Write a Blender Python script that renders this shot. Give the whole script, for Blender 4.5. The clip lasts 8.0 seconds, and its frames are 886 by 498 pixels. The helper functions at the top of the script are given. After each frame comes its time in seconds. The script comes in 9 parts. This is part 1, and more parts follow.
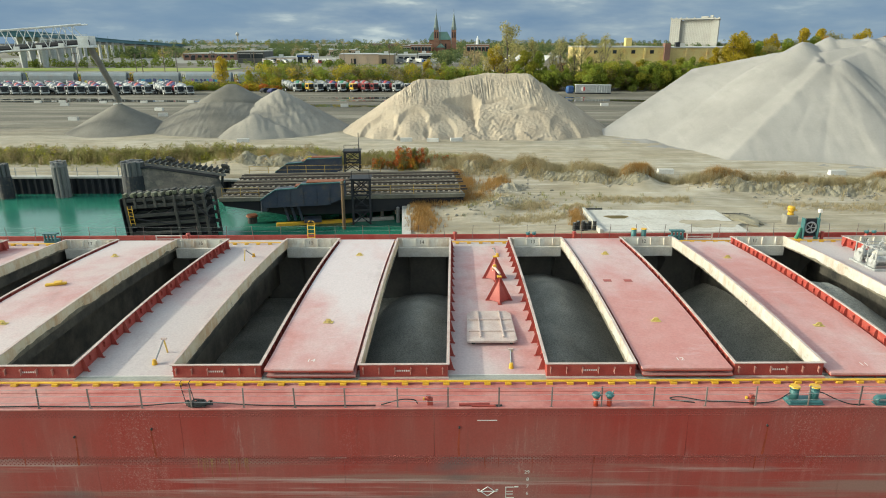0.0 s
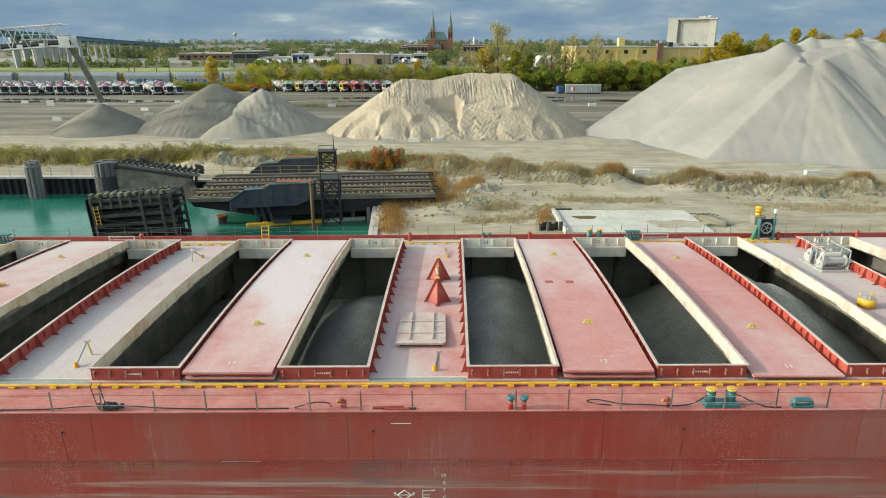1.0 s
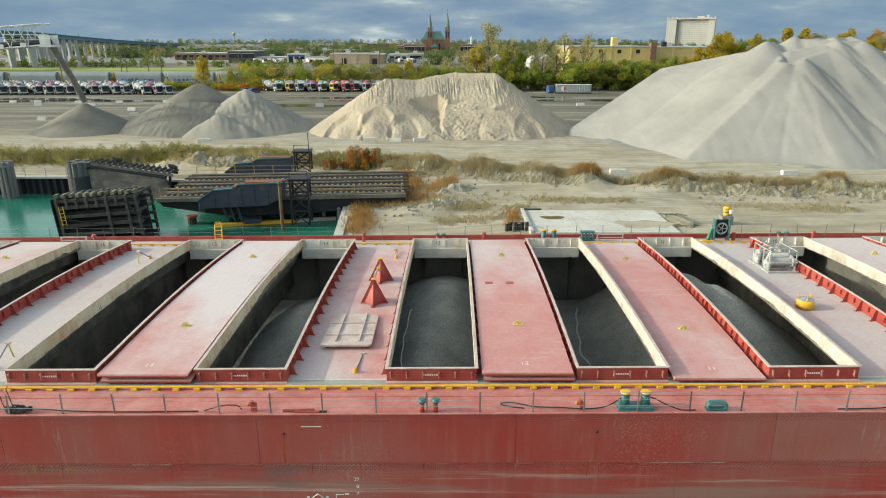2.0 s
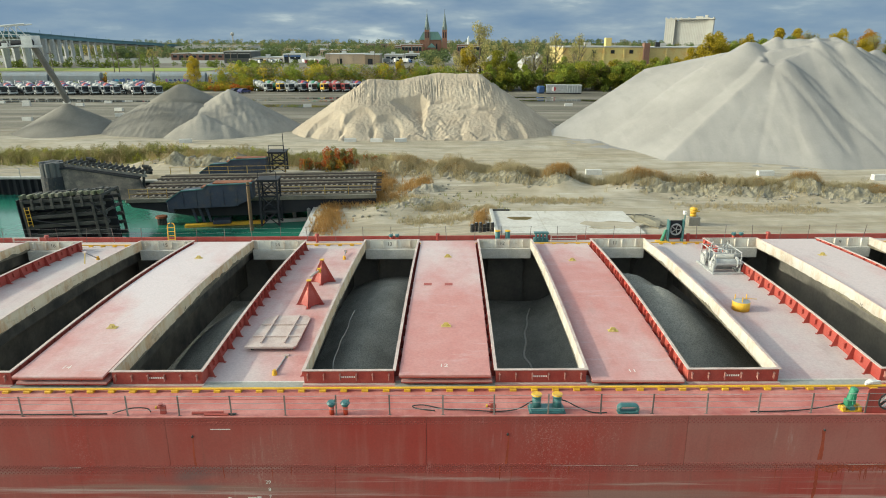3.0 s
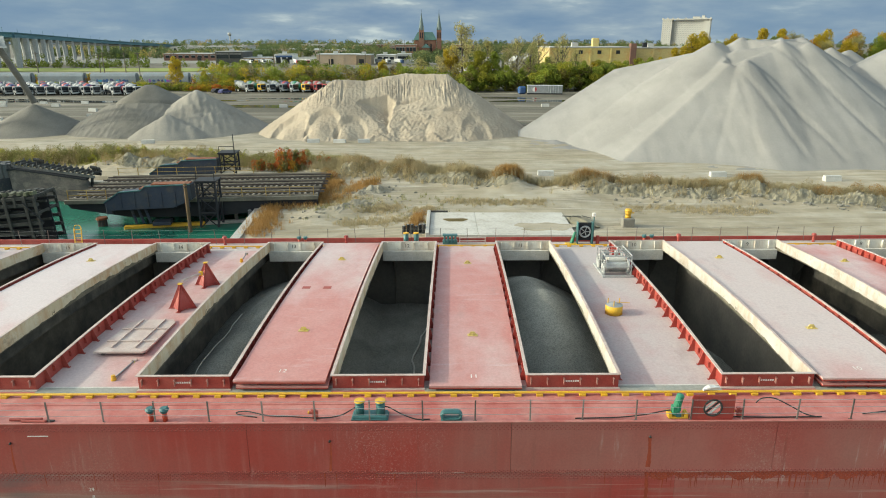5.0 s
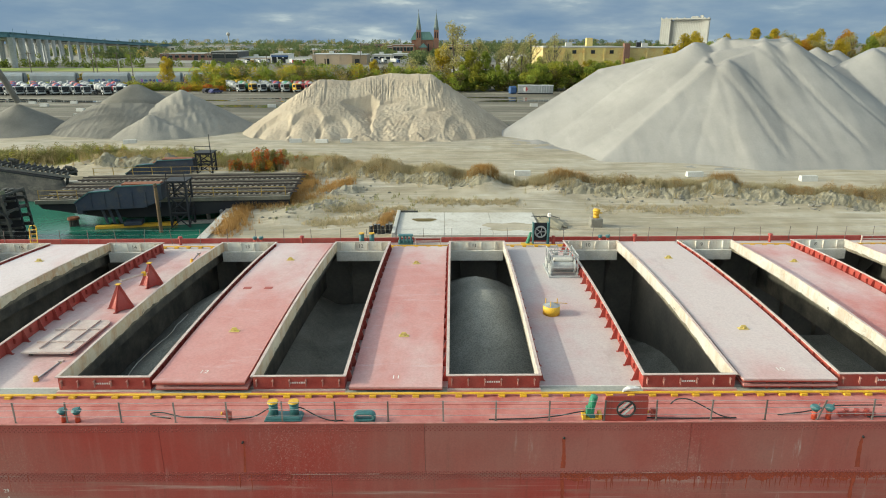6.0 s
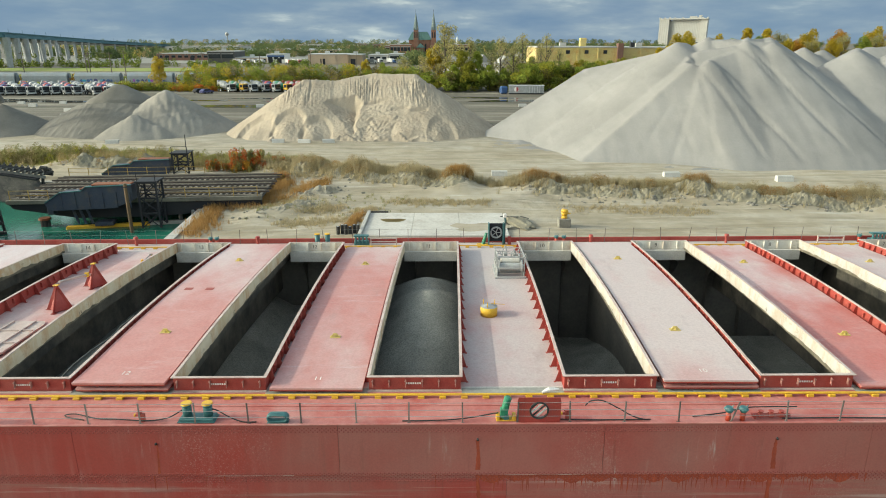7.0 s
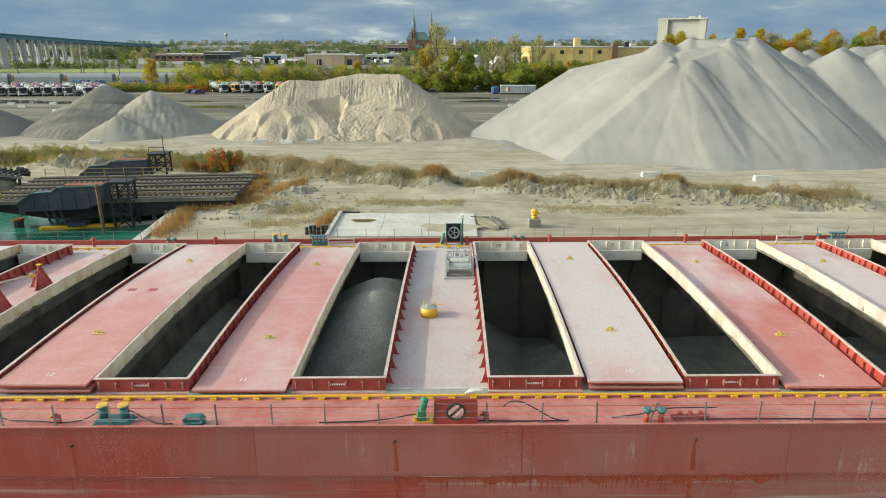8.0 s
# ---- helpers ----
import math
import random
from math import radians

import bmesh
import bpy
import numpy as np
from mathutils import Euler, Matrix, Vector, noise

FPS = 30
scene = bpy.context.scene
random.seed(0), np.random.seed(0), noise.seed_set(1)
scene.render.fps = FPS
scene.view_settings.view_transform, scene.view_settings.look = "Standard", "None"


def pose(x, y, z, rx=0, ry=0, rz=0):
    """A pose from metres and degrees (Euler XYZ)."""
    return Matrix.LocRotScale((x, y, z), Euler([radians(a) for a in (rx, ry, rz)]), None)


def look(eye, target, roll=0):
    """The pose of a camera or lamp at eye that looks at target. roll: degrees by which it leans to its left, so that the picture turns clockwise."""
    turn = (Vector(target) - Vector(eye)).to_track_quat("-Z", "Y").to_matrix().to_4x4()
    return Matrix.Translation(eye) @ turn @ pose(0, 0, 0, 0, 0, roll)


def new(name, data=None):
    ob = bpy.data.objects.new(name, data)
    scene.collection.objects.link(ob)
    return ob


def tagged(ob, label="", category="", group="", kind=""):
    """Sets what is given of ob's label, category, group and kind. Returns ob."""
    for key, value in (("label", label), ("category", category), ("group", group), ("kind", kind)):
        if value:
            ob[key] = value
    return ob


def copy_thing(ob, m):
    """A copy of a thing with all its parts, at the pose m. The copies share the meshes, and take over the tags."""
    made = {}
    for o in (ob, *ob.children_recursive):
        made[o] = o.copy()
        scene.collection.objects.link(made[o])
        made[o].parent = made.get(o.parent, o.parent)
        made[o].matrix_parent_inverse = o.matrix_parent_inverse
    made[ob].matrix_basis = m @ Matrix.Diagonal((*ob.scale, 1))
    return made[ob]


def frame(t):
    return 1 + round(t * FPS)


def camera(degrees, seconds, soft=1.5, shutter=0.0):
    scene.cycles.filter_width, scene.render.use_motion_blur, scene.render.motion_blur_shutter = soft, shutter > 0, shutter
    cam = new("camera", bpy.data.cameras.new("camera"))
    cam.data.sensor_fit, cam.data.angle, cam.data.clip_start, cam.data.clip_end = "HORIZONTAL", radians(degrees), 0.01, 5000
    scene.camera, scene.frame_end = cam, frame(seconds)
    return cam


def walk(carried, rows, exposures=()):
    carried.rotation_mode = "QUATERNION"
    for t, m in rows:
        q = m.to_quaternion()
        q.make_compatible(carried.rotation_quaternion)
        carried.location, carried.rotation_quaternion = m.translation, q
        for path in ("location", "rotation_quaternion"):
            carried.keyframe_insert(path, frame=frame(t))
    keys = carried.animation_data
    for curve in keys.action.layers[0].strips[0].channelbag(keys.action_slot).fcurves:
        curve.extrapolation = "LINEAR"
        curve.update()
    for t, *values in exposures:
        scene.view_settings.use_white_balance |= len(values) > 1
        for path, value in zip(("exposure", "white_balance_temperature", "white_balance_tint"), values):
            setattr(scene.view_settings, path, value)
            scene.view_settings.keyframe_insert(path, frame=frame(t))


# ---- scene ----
cam = camera(69.3, 8.0, soft=1.0)
PATH = [
    (0, (-4.033, -19.939, 12.419), (-4.037, -18.037, 11.8), -0.0),
    (0.5, (-2.513, -19.822, 12.39), (-2.517, -17.92, 11.771), -0.0),
    (1, (-0.978, -19.717, 12.406), (-0.98, -17.815, 11.787), -0.0),
    (1.5, (0.583, -19.585, 12.385), (0.581, -17.683, 11.765), 0.0),
    (3, (5.303, -19.324, 12.392), (5.301, -17.422, 11.773), 0.0),
    (3.5, (6.86, -19.265, 12.43), (6.859, -17.363, 11.81), 0.0),
    (4, (8.398, -19.171, 12.445), (8.396, -17.269, 11.826), 0.0),
    (4.5, (9.95, -19.063, 12.431), (9.948, -17.161, 11.813), 0.0),
    (6, (14.447, -18.913, 12.443), (14.445, -17.011, 11.824), -0.0),
    (6.5, (15.93, -18.896, 12.445), (15.928, -16.994, 11.826), -0.0),
    (7, (17.408, -18.847, 12.466), (17.406, -16.945, 11.847), -0.0),
    (7.5, (18.868, -18.815, 12.453), (18.864, -16.913, 11.835), -0.1),
    (8, (20.267, -18.727, 12.428), (20.263, -16.825, 11.81), -0.1),
]
walk(cam, [(t, look(eye, target, roll)) for t, eye, target, roll in PATH], [(0.0, 0.31, 6750, -5), (8.0, 0.31, 6750, -5)])

# ---- world, sun, exposure ----
SUN_TOWARDS = Vector((-0.92, -0.06, 0.385)).normalized()
world = bpy.data.worlds.new("world")
scene.world = world
world.use_nodes = True
wn = world.node_tree
sky = wn.nodes.new("ShaderNodeTexSky")
sky.sky_type = "NISHITA"
sky.sun_disc = False
sky.sun_elevation = math.asin(SUN_TOWARDS.z)
sky.sun_rotation = math.atan2(SUN_TOWARDS.x, SUN_TOWARDS.y)
sky.dust_density = 2.0
# broken cloud makes the sky's light paler than a clear blue
pale_sky = wn.nodes.new("ShaderNodeHueSaturation")
pale_sky.inputs["Saturation"].default_value = 0.6
wn.links.new(sky.outputs["Color"], pale_sky.inputs["Color"])
wn.links.new(pale_sky.outputs["Color"], wn.nodes["Background"].inputs["Color"])
wn.nodes["Background"].inputs["Strength"].default_value = 0.29
sun_data = bpy.data.lights.new("sun", "SUN")
sun_data.energy = 2.85
sun_data.angle = radians(0.6)
sun_data.color = (1.0, 0.94, 0.86)
sun = new("sun", sun_data)
sun.matrix_world = look(SUN_TOWARDS * 300, (0, 0, 0))

# ---- material helpers ----
MATS = {}


def nd(nt, kind, **vals):
    n = nt.nodes.new(kind)
    for k, v in vals.items():
        n.inputs[k].default_value = v
    return n


def ramp(nt, fac, stops):
    r = nt.nodes.new("ShaderNodeValToRGB")
    el = r.color_ramp.elements
    while len(el) < len(stops):
        el.new(0.5)
    for e, (p, c) in zip(el, stops):
        e.position = p
        e.color = (*c, 1.0) if len(c) == 3 else c
    nt.links.new(fac, r.inputs["Fac"])
    return r.outputs["Color"]


def mixc(nt, fac, a, b, mode="MIX"):
    m = nt.nodes.new("ShaderNodeMix")
    m.data_type = "RGBA"
    m.blend_type = mode
    for sock, v in ((m.inputs[0], fac), (m.inputs[6], a), (m.inputs[7], b)):
        if isinstance(v, (int, float)):
            sock.default_value = v
        elif isinstance(v, tuple):
            sock.default_value = (*v, 1.0)
        else:
            nt.links.new(v, sock)
    return m.outputs[2]


def noise_at(nt, pos, scale, detail=4.0, rough=0.55, stretch=None):
    if stretch:
        mp = nt.nodes.new("ShaderNodeMapping")
        mp.inputs["Scale"].default_value = stretch
        nt.links.new(pos, mp.inputs["Vector"])
        pos = mp.outputs["Vector"]
    n = nd(nt, "ShaderNodeTexNoise", Scale=scale, Detail=detail, Roughness=rough)
    nt.links.new(pos, n.inputs["Vector"])
    return n.outputs["Fac"]


def start_mat(name, rough=0.7, metal=0.0):
    m = bpy.data.materials.new(name)
    m.use_nodes = True
    nt = m.node_tree
    b = nt.nodes["Principled BSDF"]
    b.inputs["Roughness"].default_value = rough
    b.inputs["Metallic"].default_value = metal
    geo = nt.nodes.new("ShaderNodeNewGeometry")
    MATS[name] = m
    return m, nt, b, geo.outputs["Position"]


def bump(nt, b, height, dist, strength=0.6):
    u = nt.nodes.new("ShaderNodeBump")
    u.inputs["Strength"].default_value = strength
    u.inputs["Distance"].default_value = dist
    nt.links.new(height, u.inputs["Height"])
    nt.links.new(u.outputs["Normal"], b.inputs["Normal"])


def worn(name, base, dirt, rough=0.7, metal=0.0, coarse=0.5, fine=9.0, amount=0.5, relief=0.01, stretch=None, vary=0.0, third=None):
    """Two tones broken up at two scales, with fine relief; vary: change of value from object to object."""
    m, nt, b, pos = start_mat(name, rough, metal)
    big = noise_at(nt, pos, coarse, 5, 0.6, stretch)
    small = noise_at(nt, pos, fine, 5, 0.6)
    c = ramp(nt, big, [(0.5 - amount * 0.35, base), (0.5 + amount * 0.35, dirt)])
    if third:
        c = mixc(nt, ramp(nt, noise_at(nt, pos, coarse * 2.3, 8, 0.75), [(0.50, (0, 0, 0)), (0.74, (1, 1, 1))]), c, third)
    c = mixc(nt, 0.35, c, ramp(nt, small, [(0.3, (0.35, 0.35, 0.35)), (0.7, (1, 1, 1))]), "MULTIPLY")
    if vary:
        oi = nt.nodes.new("ShaderNodeObjectInfo")
        c = mixc(nt, vary, c, ramp(nt, oi.outputs["Random"], [(0, (0.45, 0.45, 0.45)), (1, (1, 1, 1))]), "MULTIPLY")
    nt.links.new(c, b.inputs["Base Color"])
    if relief:
        bump(nt, b, small, relief)
    return m


def island(name, a, c, rough=0.95, gloss=0.04, through_light=0.6):
    """Foliage: colour differs from leaf clump to leaf clump."""
    m, nt, b, pos = start_mat(name, rough)
    geo = [n for n in nt.nodes if n.bl_idname == "ShaderNodeNewGeometry"][0]
    col = ramp(nt, geo.outputs["Random Per Island"], [(0.0, a), (1.0, c)])
    patch = noise_at(nt, pos, 0.45, 4, 0.6)
    col = mixc(nt, 0.75, col, ramp(nt, patch, [(0.34, (0.74, 0.77, 0.72)), (0.60, (1, 1, 1))]), "MULTIPLY")
    oi = nt.nodes.new("ShaderNodeObjectInfo")
    col = mixc(nt, 0.5, col, ramp(nt, oi.outputs["Random"], [(0, (0.75, 0.8, 0.72)), (1, (1, 1, 1))]), "MULTIPLY")
    nt.links.new(col, b.inputs["Base Color"])
    b.inputs["Specular IOR Level"].default_value = gloss
    tl = nt.nodes.new("ShaderNodeBsdfTranslucent")
    nt.links.new(col, tl.inputs["Color"])
    mx = nt.nodes.new("ShaderNodeMixShader")
    mx.inputs[0].default_value = through_light
    nt.links.new(b.outputs["BSDF"], mx.inputs[1])
    nt.links.new(tl.outputs["BSDF"], mx.inputs[2])
    nt.links.new(mx.outputs["Shader"], nt.nodes["Material Output"].inputs["Surface"])
    return m


# ---- materials ----
def hull_paint(name, base, pale, streak_scale, scuff):
    """Faded ship paint: blotches, thin vertical runs, pale chalky patches and horizontal scuffs low down."""
    m, nt, b, pos = start_mat(name, 0.5)
    c = ramp(nt, noise_at(nt, pos, 0.28, 6, 0.6), [(0.34, base), (0.66, pale)])
    runs = noise_at(nt, pos, streak_scale, 5, 0.65, (1, 1, 0.07))
    c = mixc(nt, ramp(nt, runs, [(0.52, (0, 0, 0)), (0.75, (0.55, 0.55, 0.55))]), c, (0.36, 0.10, 0.08))
    c = mixc(nt, ramp(nt, runs, [(0.28, (0.6, 0.6, 0.6)), (0.42, (0, 0, 0))]), c, (0.16, 0.03, 0.02))
    chips = noise_at(nt, pos, 13.0, 7, 0.8, (1.2, 1, 1.0))
    zone = noise_at(nt, pos, 0.16, 3, 0.5, (1, 1, 0.5))
    spots = mixc(nt, 1.0, ramp(nt, chips, [(0.53, (0, 0, 0)), (0.62, (1, 1, 1))]), ramp(nt, zone, [(0.54, (0, 0, 0)), (0.68, (0.6, 0.6, 0.6))]), "MULTIPLY")
    c = mixc(nt, spots, c, (0.50, 0.36, 0.31))
    haze = noise_at(nt, pos, 0.11, 5, 0.6, (1, 1, 0.6))
    c = mixc(nt, ramp(nt, haze, [(0.45, (0, 0, 0)), (0.66, (0.6, 0.6, 0.6))]), c, (0.27, 0.12, 0.10))
    drips = noise_at(nt, pos, 3.4, 6, 0.7, (1, 1, 0.10))
    dzone = noise_at(nt, pos, 0.21, 4, 0.6, (1, 1, 0.8))
    drips = mixc(nt, 1.0, ramp(nt, drips, [(0.58, (0, 0, 0)), (0.68, (1, 1, 1))]), ramp(nt, dzone, [(0.54, (0, 0, 0)), (0.68, (0.6, 0.6, 0.6))]), "MULTIPLY")
    c = mixc(nt, drips, c, (0.46, 0.36, 0.33))
    if scuff:
        sc = noise_at(nt, pos, 0.55, 6, 0.7, (0.10, 1, 2.6))
        c = mixc(nt, ramp(nt, sc, [(0.50, (0, 0, 0)), (0.64, (0.85, 0.85, 0.85))]), c, (0.26, 0.135, 0.11))
        c = mixc(nt, ramp(nt, noise_at(nt, pos, 0.8, 6, 0.7, (0.08, 1, 3.4)), [(0.56, (0, 0, 0)), (0.68, (0.7, 0.7, 0.7))]), c, (0.46, 0.34, 0.30))
        c = mixc(nt, ramp(nt, noise_at(nt, pos, 0.35, 4, 0.6, (0.3, 1, 1.0)), [(0.60, (0, 0, 0)), (0.72, (0.8, 0.8, 0.8))]), c, (0.10, 0.09, 0.09))
    c = mixc(nt, 0.3, c, ramp(nt, noise_at(nt, pos, 16, 4, 0.6), [(0.3, (0.5, 0.5, 0.5)), (0.7, (1, 1, 1))]), "MULTIPLY")
    nt.links.new(c, b.inputs["Base Color"])
    bump(nt, b, noise_at(nt, pos, 1.1, 4, 0.5), 0.02, 0.35)
    return m


M_HULL = hull_paint("hull_red", (0.30, 0.023, 0.017), (0.315, 0.045, 0.035), 2.2, False)
M_HULL_LOW = hull_paint("hull_red_scraped", (0.295, 0.022, 0.017), (0.315, 0.048, 0.039), 2.6, True)
M_HULLP = hull_paint("hull_chalked", (0.30, 0.046, 0.037), (0.325, 0.098, 0.082), 2.0, False)
M_HULLP_LOW = hull_paint("hull_chalked_scraped", (0.295, 0.04, 0.032), (0.32, 0.088, 0.073), 2.4, True)
M_RED = worn("coaming_red", (0.30, 0.03, 0.022), (0.36, 0.075, 0.055), 0.6, coarse=1.2, fine=18, relief=0.004, vary=0.15)
def dusty_paint(name, base, dust, cover, blotch, rough=0.75, lean=0.0):
    """Red deck paint under drifts of pale stone dust, with scuffed patches showing the paint."""
    m, nt, b, pos = start_mat(name, rough)
    c = ramp(nt, noise_at(nt, pos, 0.7, 6, 0.65), [(0.35, base), (0.65, blotch)])
    drift = noise_at(nt, pos, 0.12, 5, 0.6, (1.0, 0.55, 1))
    if lean:
        sp = nt.nodes.new("ShaderNodeSeparateXYZ")
        nt.links.new(pos, sp.inputs[0])
        blown = nt.nodes.new("ShaderNodeMath")
        blown.operation = "MULTIPLY_ADD"
        nt.links.new(sp.outputs["Y"], blown.inputs[0])
        blown.inputs[1].default_value = lean
        nt.links.new(drift, blown.inputs[2])
        drift = blown.outputs[0]
    c = mixc(nt, ramp(nt, drift, [(0.62 - cover * 0.35, (0, 0, 0)), (0.78 - cover * 0.35, (0.88, 0.88, 0.88))]), c, dust)
    wear = noise_at(nt, pos, 1.7, 7, 0.75, (1, 0.5, 1))
    c = mixc(nt, ramp(nt, wear, [(0.57, (0, 0, 0)), (0.70, (0.4, 0.4, 0.4))]), c, blotch)
    c = mixc(nt, ramp(nt, noise_at(nt, pos, 0.9, 6, 0.7, (0.4, 1.6, 1)), [(0.58, (0, 0, 0)), (0.74, (0.6, 0.6, 0.6))]), c, dust)
    c = mixc(nt, 0.30, c, ramp(nt, noise_at(nt, pos, 9, 8, 0.75), [(0.32, (0.35, 0.35, 0.35)), (0.62, (1, 1, 1))]), "MULTIPLY")
    grime = noise_at(nt, pos, 0.45, 7, 0.7, (1.3, 0.6, 1))
    c = mixc(nt, ramp(nt, grime, [(0.56, (0, 0, 0)), (0.76, (0.45, 0.45, 0.45))]), c, (0.24, 0.17, 0.155))
    nt.links.new(c, b.inputs["Base Color"])
    bump(nt, b, noise_at(nt, pos, 0.9, 3, 0.5), 0.015, 0.3)
    return m


M_DECK = dusty_paint("deck_red_oxide", (0.36, 0.082, 0.066), (0.45, 0.29, 0.26), 0.15, (0.47, 0.19, 0.162))
M_DUST = dusty_paint("deck_dusty", (0.43, 0.25, 0.235), (0.47, 0.415, 0.395), 0.76, (0.46, 0.34, 0.325))
M_DECKP = dusty_paint("deck_pink", (0.40, 0.135, 0.118), (0.52, 0.43, 0.41), 0.72, (0.52, 0.27, 0.25))
M_COVER = dusty_paint("cover_pink", (0.46, 0.19, 0.168), (0.54, 0.44, 0.425), 0.16, (0.49, 0.245, 0.22), 0.6, 0.0085)
M_COVER3 = dusty_paint("cover_chalky", (0.46, 0.21, 0.188), (0.56, 0.49, 0.48), 0.10, (0.50, 0.29, 0.268), 0.6, 0.0165)
M_COVER4 = dusty_paint("cover_strong_red", (0.45, 0.13, 0.105), (0.55, 0.45, 0.435), 0.02, (0.48, 0.20, 0.175), 0.6, 0.0135)
M_COVER2 = dusty_paint("cover_pale", (0.45, 0.22, 0.20), (0.51, 0.43, 0.405), 0.72, (0.49, 0.33, 0.31), 0.6)
def stained_plate(name, base, tan, rust):
    """Pale plate with tan weathering, rust runs down its face and dark scuffs."""
    m, nt, b, pos = start_mat(name, 0.75)
    c = ramp(nt, noise_at(nt, pos, 0.7, 6, 0.65), [(0.36, base), (0.64, tan)])
    runs = noise_at(nt, pos, 1.2, 8, 0.72, (1, 1, 0.3))
    c = mixc(nt, ramp(nt, runs, [(0.46, (0, 0, 0)), (0.66, (0.85, 0.85, 0.85))]), c, rust)
    scuff = noise_at(nt, pos, 2.4, 8, 0.75, (1, 0.5, 1))
    c = mixc(nt, ramp(nt, scuff, [(0.56, (0, 0, 0)), (0.72, (0.7, 0.7, 0.7))]), c, (0.20, 0.165, 0.125))
    c = mixc(nt, ramp(nt, scuff, [(0.30, (0.5, 0.5, 0.5)), (0.42, (0, 0, 0))]), c, (0.60, 0.57, 0.52))
    nt.links.new(c, b.inputs["Base Color"])
    bump(nt, b, scuff, 0.008, 0.5)
    return m


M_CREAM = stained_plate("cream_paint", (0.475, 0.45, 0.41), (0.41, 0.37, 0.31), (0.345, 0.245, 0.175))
# same cream, brightened: sunlight on the far end walls put into the colour
M_CREAM_LIT = stained_plate("clean_cream_paint", (0.66, 0.63, 0.565), (0.57, 0.52, 0.44), (0.45, 0.33, 0.235))
# rust stains, plus a warm lift for light bounced onto the shaded left walls
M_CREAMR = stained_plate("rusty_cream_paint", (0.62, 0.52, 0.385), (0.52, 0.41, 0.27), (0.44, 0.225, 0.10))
M_LEDGE = worn("dusty_ledge", (0.60, 0.57, 0.52), (0.48, 0.44, 0.38), 0.8, coarse=1.2, fine=12, relief=0.004)
M_CLEAT = worn("scraped_cleat", (0.44, 0.24, 0.20), (0.34, 0.12, 0.095), 0.65, coarse=4, fine=20, relief=0.002, vary=0.3)
M_YELF = worn("faded_yellow", (0.60, 0.45, 0.10), (0.50, 0.38, 0.16), 0.7, coarse=3, fine=20, relief=0.003)
M_LIP = worn("bare_lip", (0.55, 0.45, 0.40), (0.42, 0.30, 0.26), 0.6, coarse=1.5, fine=15, relief=0.003)
M_YEL = worn("yellow_paint", (0.72, 0.42, 0.02), (0.55, 0.30, 0.03), 0.6, coarse=2, fine=20, relief=0.003)
M_GREEN = worn("teal_paint", (0.03, 0.10, 0.10), (0.05, 0.15, 0.15), 0.5, coarse=2, fine=20, relief=0.003)
M_GRN2 = worn("green_paint", (0.02, 0.16, 0.08), (0.04, 0.2, 0.12), 0.5, coarse=2, fine=20, relief=0.003)
M_GREY = worn("machine_grey", (0.32, 0.33, 0.33), (0.22, 0.22, 0.22), 0.6, coarse=2.5, fine=20, relief=0.003)
M_WHITE = worn("white_paint", (0.75, 0.74, 0.7), (0.6, 0.55, 0.5), 0.6, coarse=3, fine=20, relief=0.0)
M_BLACK = worn("black_rubber", (0.012, 0.012, 0.012), (0.03, 0.028, 0.026), 0.7, coarse=3, fine=20, relief=0.002)
M_BEAM = worn("grimy_beam", (0.035, 0.033, 0.03), (0.13, 0.115, 0.09), 0.85, coarse=0.8, fine=8, relief=0.01)
M_GRIME_SHADE = worn("caked_grime", (0.10, 0.085, 0.06), (0.24, 0.20, 0.145), 0.9, coarse=1.6, fine=10, relief=0.006)
M_HOLD = worn("hold_steel", (0.12, 0.112, 0.10), (0.23, 0.205, 0.17), 0.8, coarse=0.6, fine=6, amount=0.8, relief=0.01)

# ground: pale dust near the quay, dark trodden yard farther off, pale tracks
M_GROUND, nt, b, pos = start_mat("yard_ground", 0.95)
g_big = noise_at(nt, pos, 0.06, 5, 0.6)
g_fine = noise_at(nt, pos, 1.4, 6, 0.65)
g_track = noise_at(nt, pos, 0.11, 5, 0.6, (0.22, 1.5, 1))
pale = ramp(nt, g_big, [(0.33, (0.275, 0.222, 0.14)), (0.5, (0.365, 0.308, 0.215)), (0.68, (0.42, 0.368, 0.278))])
pale = mixc(nt, ramp(nt, g_track, [(0.42, (0, 0, 0)), (0.62, (0.75, 0.75, 0.75))]), pale, (0.41, 0.37, 0.295))
pale = mixc(nt, ramp(nt, noise_at(nt, pos, 0.35, 6, 0.7), [(0.46, (0, 0, 0)), (0.64, (0.7, 0.7, 0.7))]), pale, (0.24, 0.20, 0.125))
pale = mixc(nt, ramp(nt, noise_at(nt, pos, 0.5, 7, 0.7, (0.16, 1.1, 1)), [(0.47, (0, 0, 0)), (0.62, (0.75, 0.75, 0.75))]), pale, (0.225, 0.183, 0.115))
pale = mixc(nt, ramp(nt, noise_at(nt, pos, 0.8, 6, 0.7, (0.12, 1.3, 1)), [(0.56, (0, 0, 0)), (0.68, (0.8, 0.8, 0.8))]), pale, (0.48, 0.44, 0.365))
dark = ramp(nt, g_track, [(0.38, (0.08, 0.068, 0.045)), (0.52, (0.13, 0.112, 0.08)), (0.66, (0.235, 0.206, 0.155))])
sep = nt.nodes.new("ShaderNodeSeparateXYZ")
nt.links.new(pos, sep.inputs[0])
edge = nt.nodes.new("ShaderNodeMath")
edge.operation = "MULTIPLY_ADD"
nt.links.new(g_big, edge.inputs[0])
edge.inputs[1].default_value = 60.0
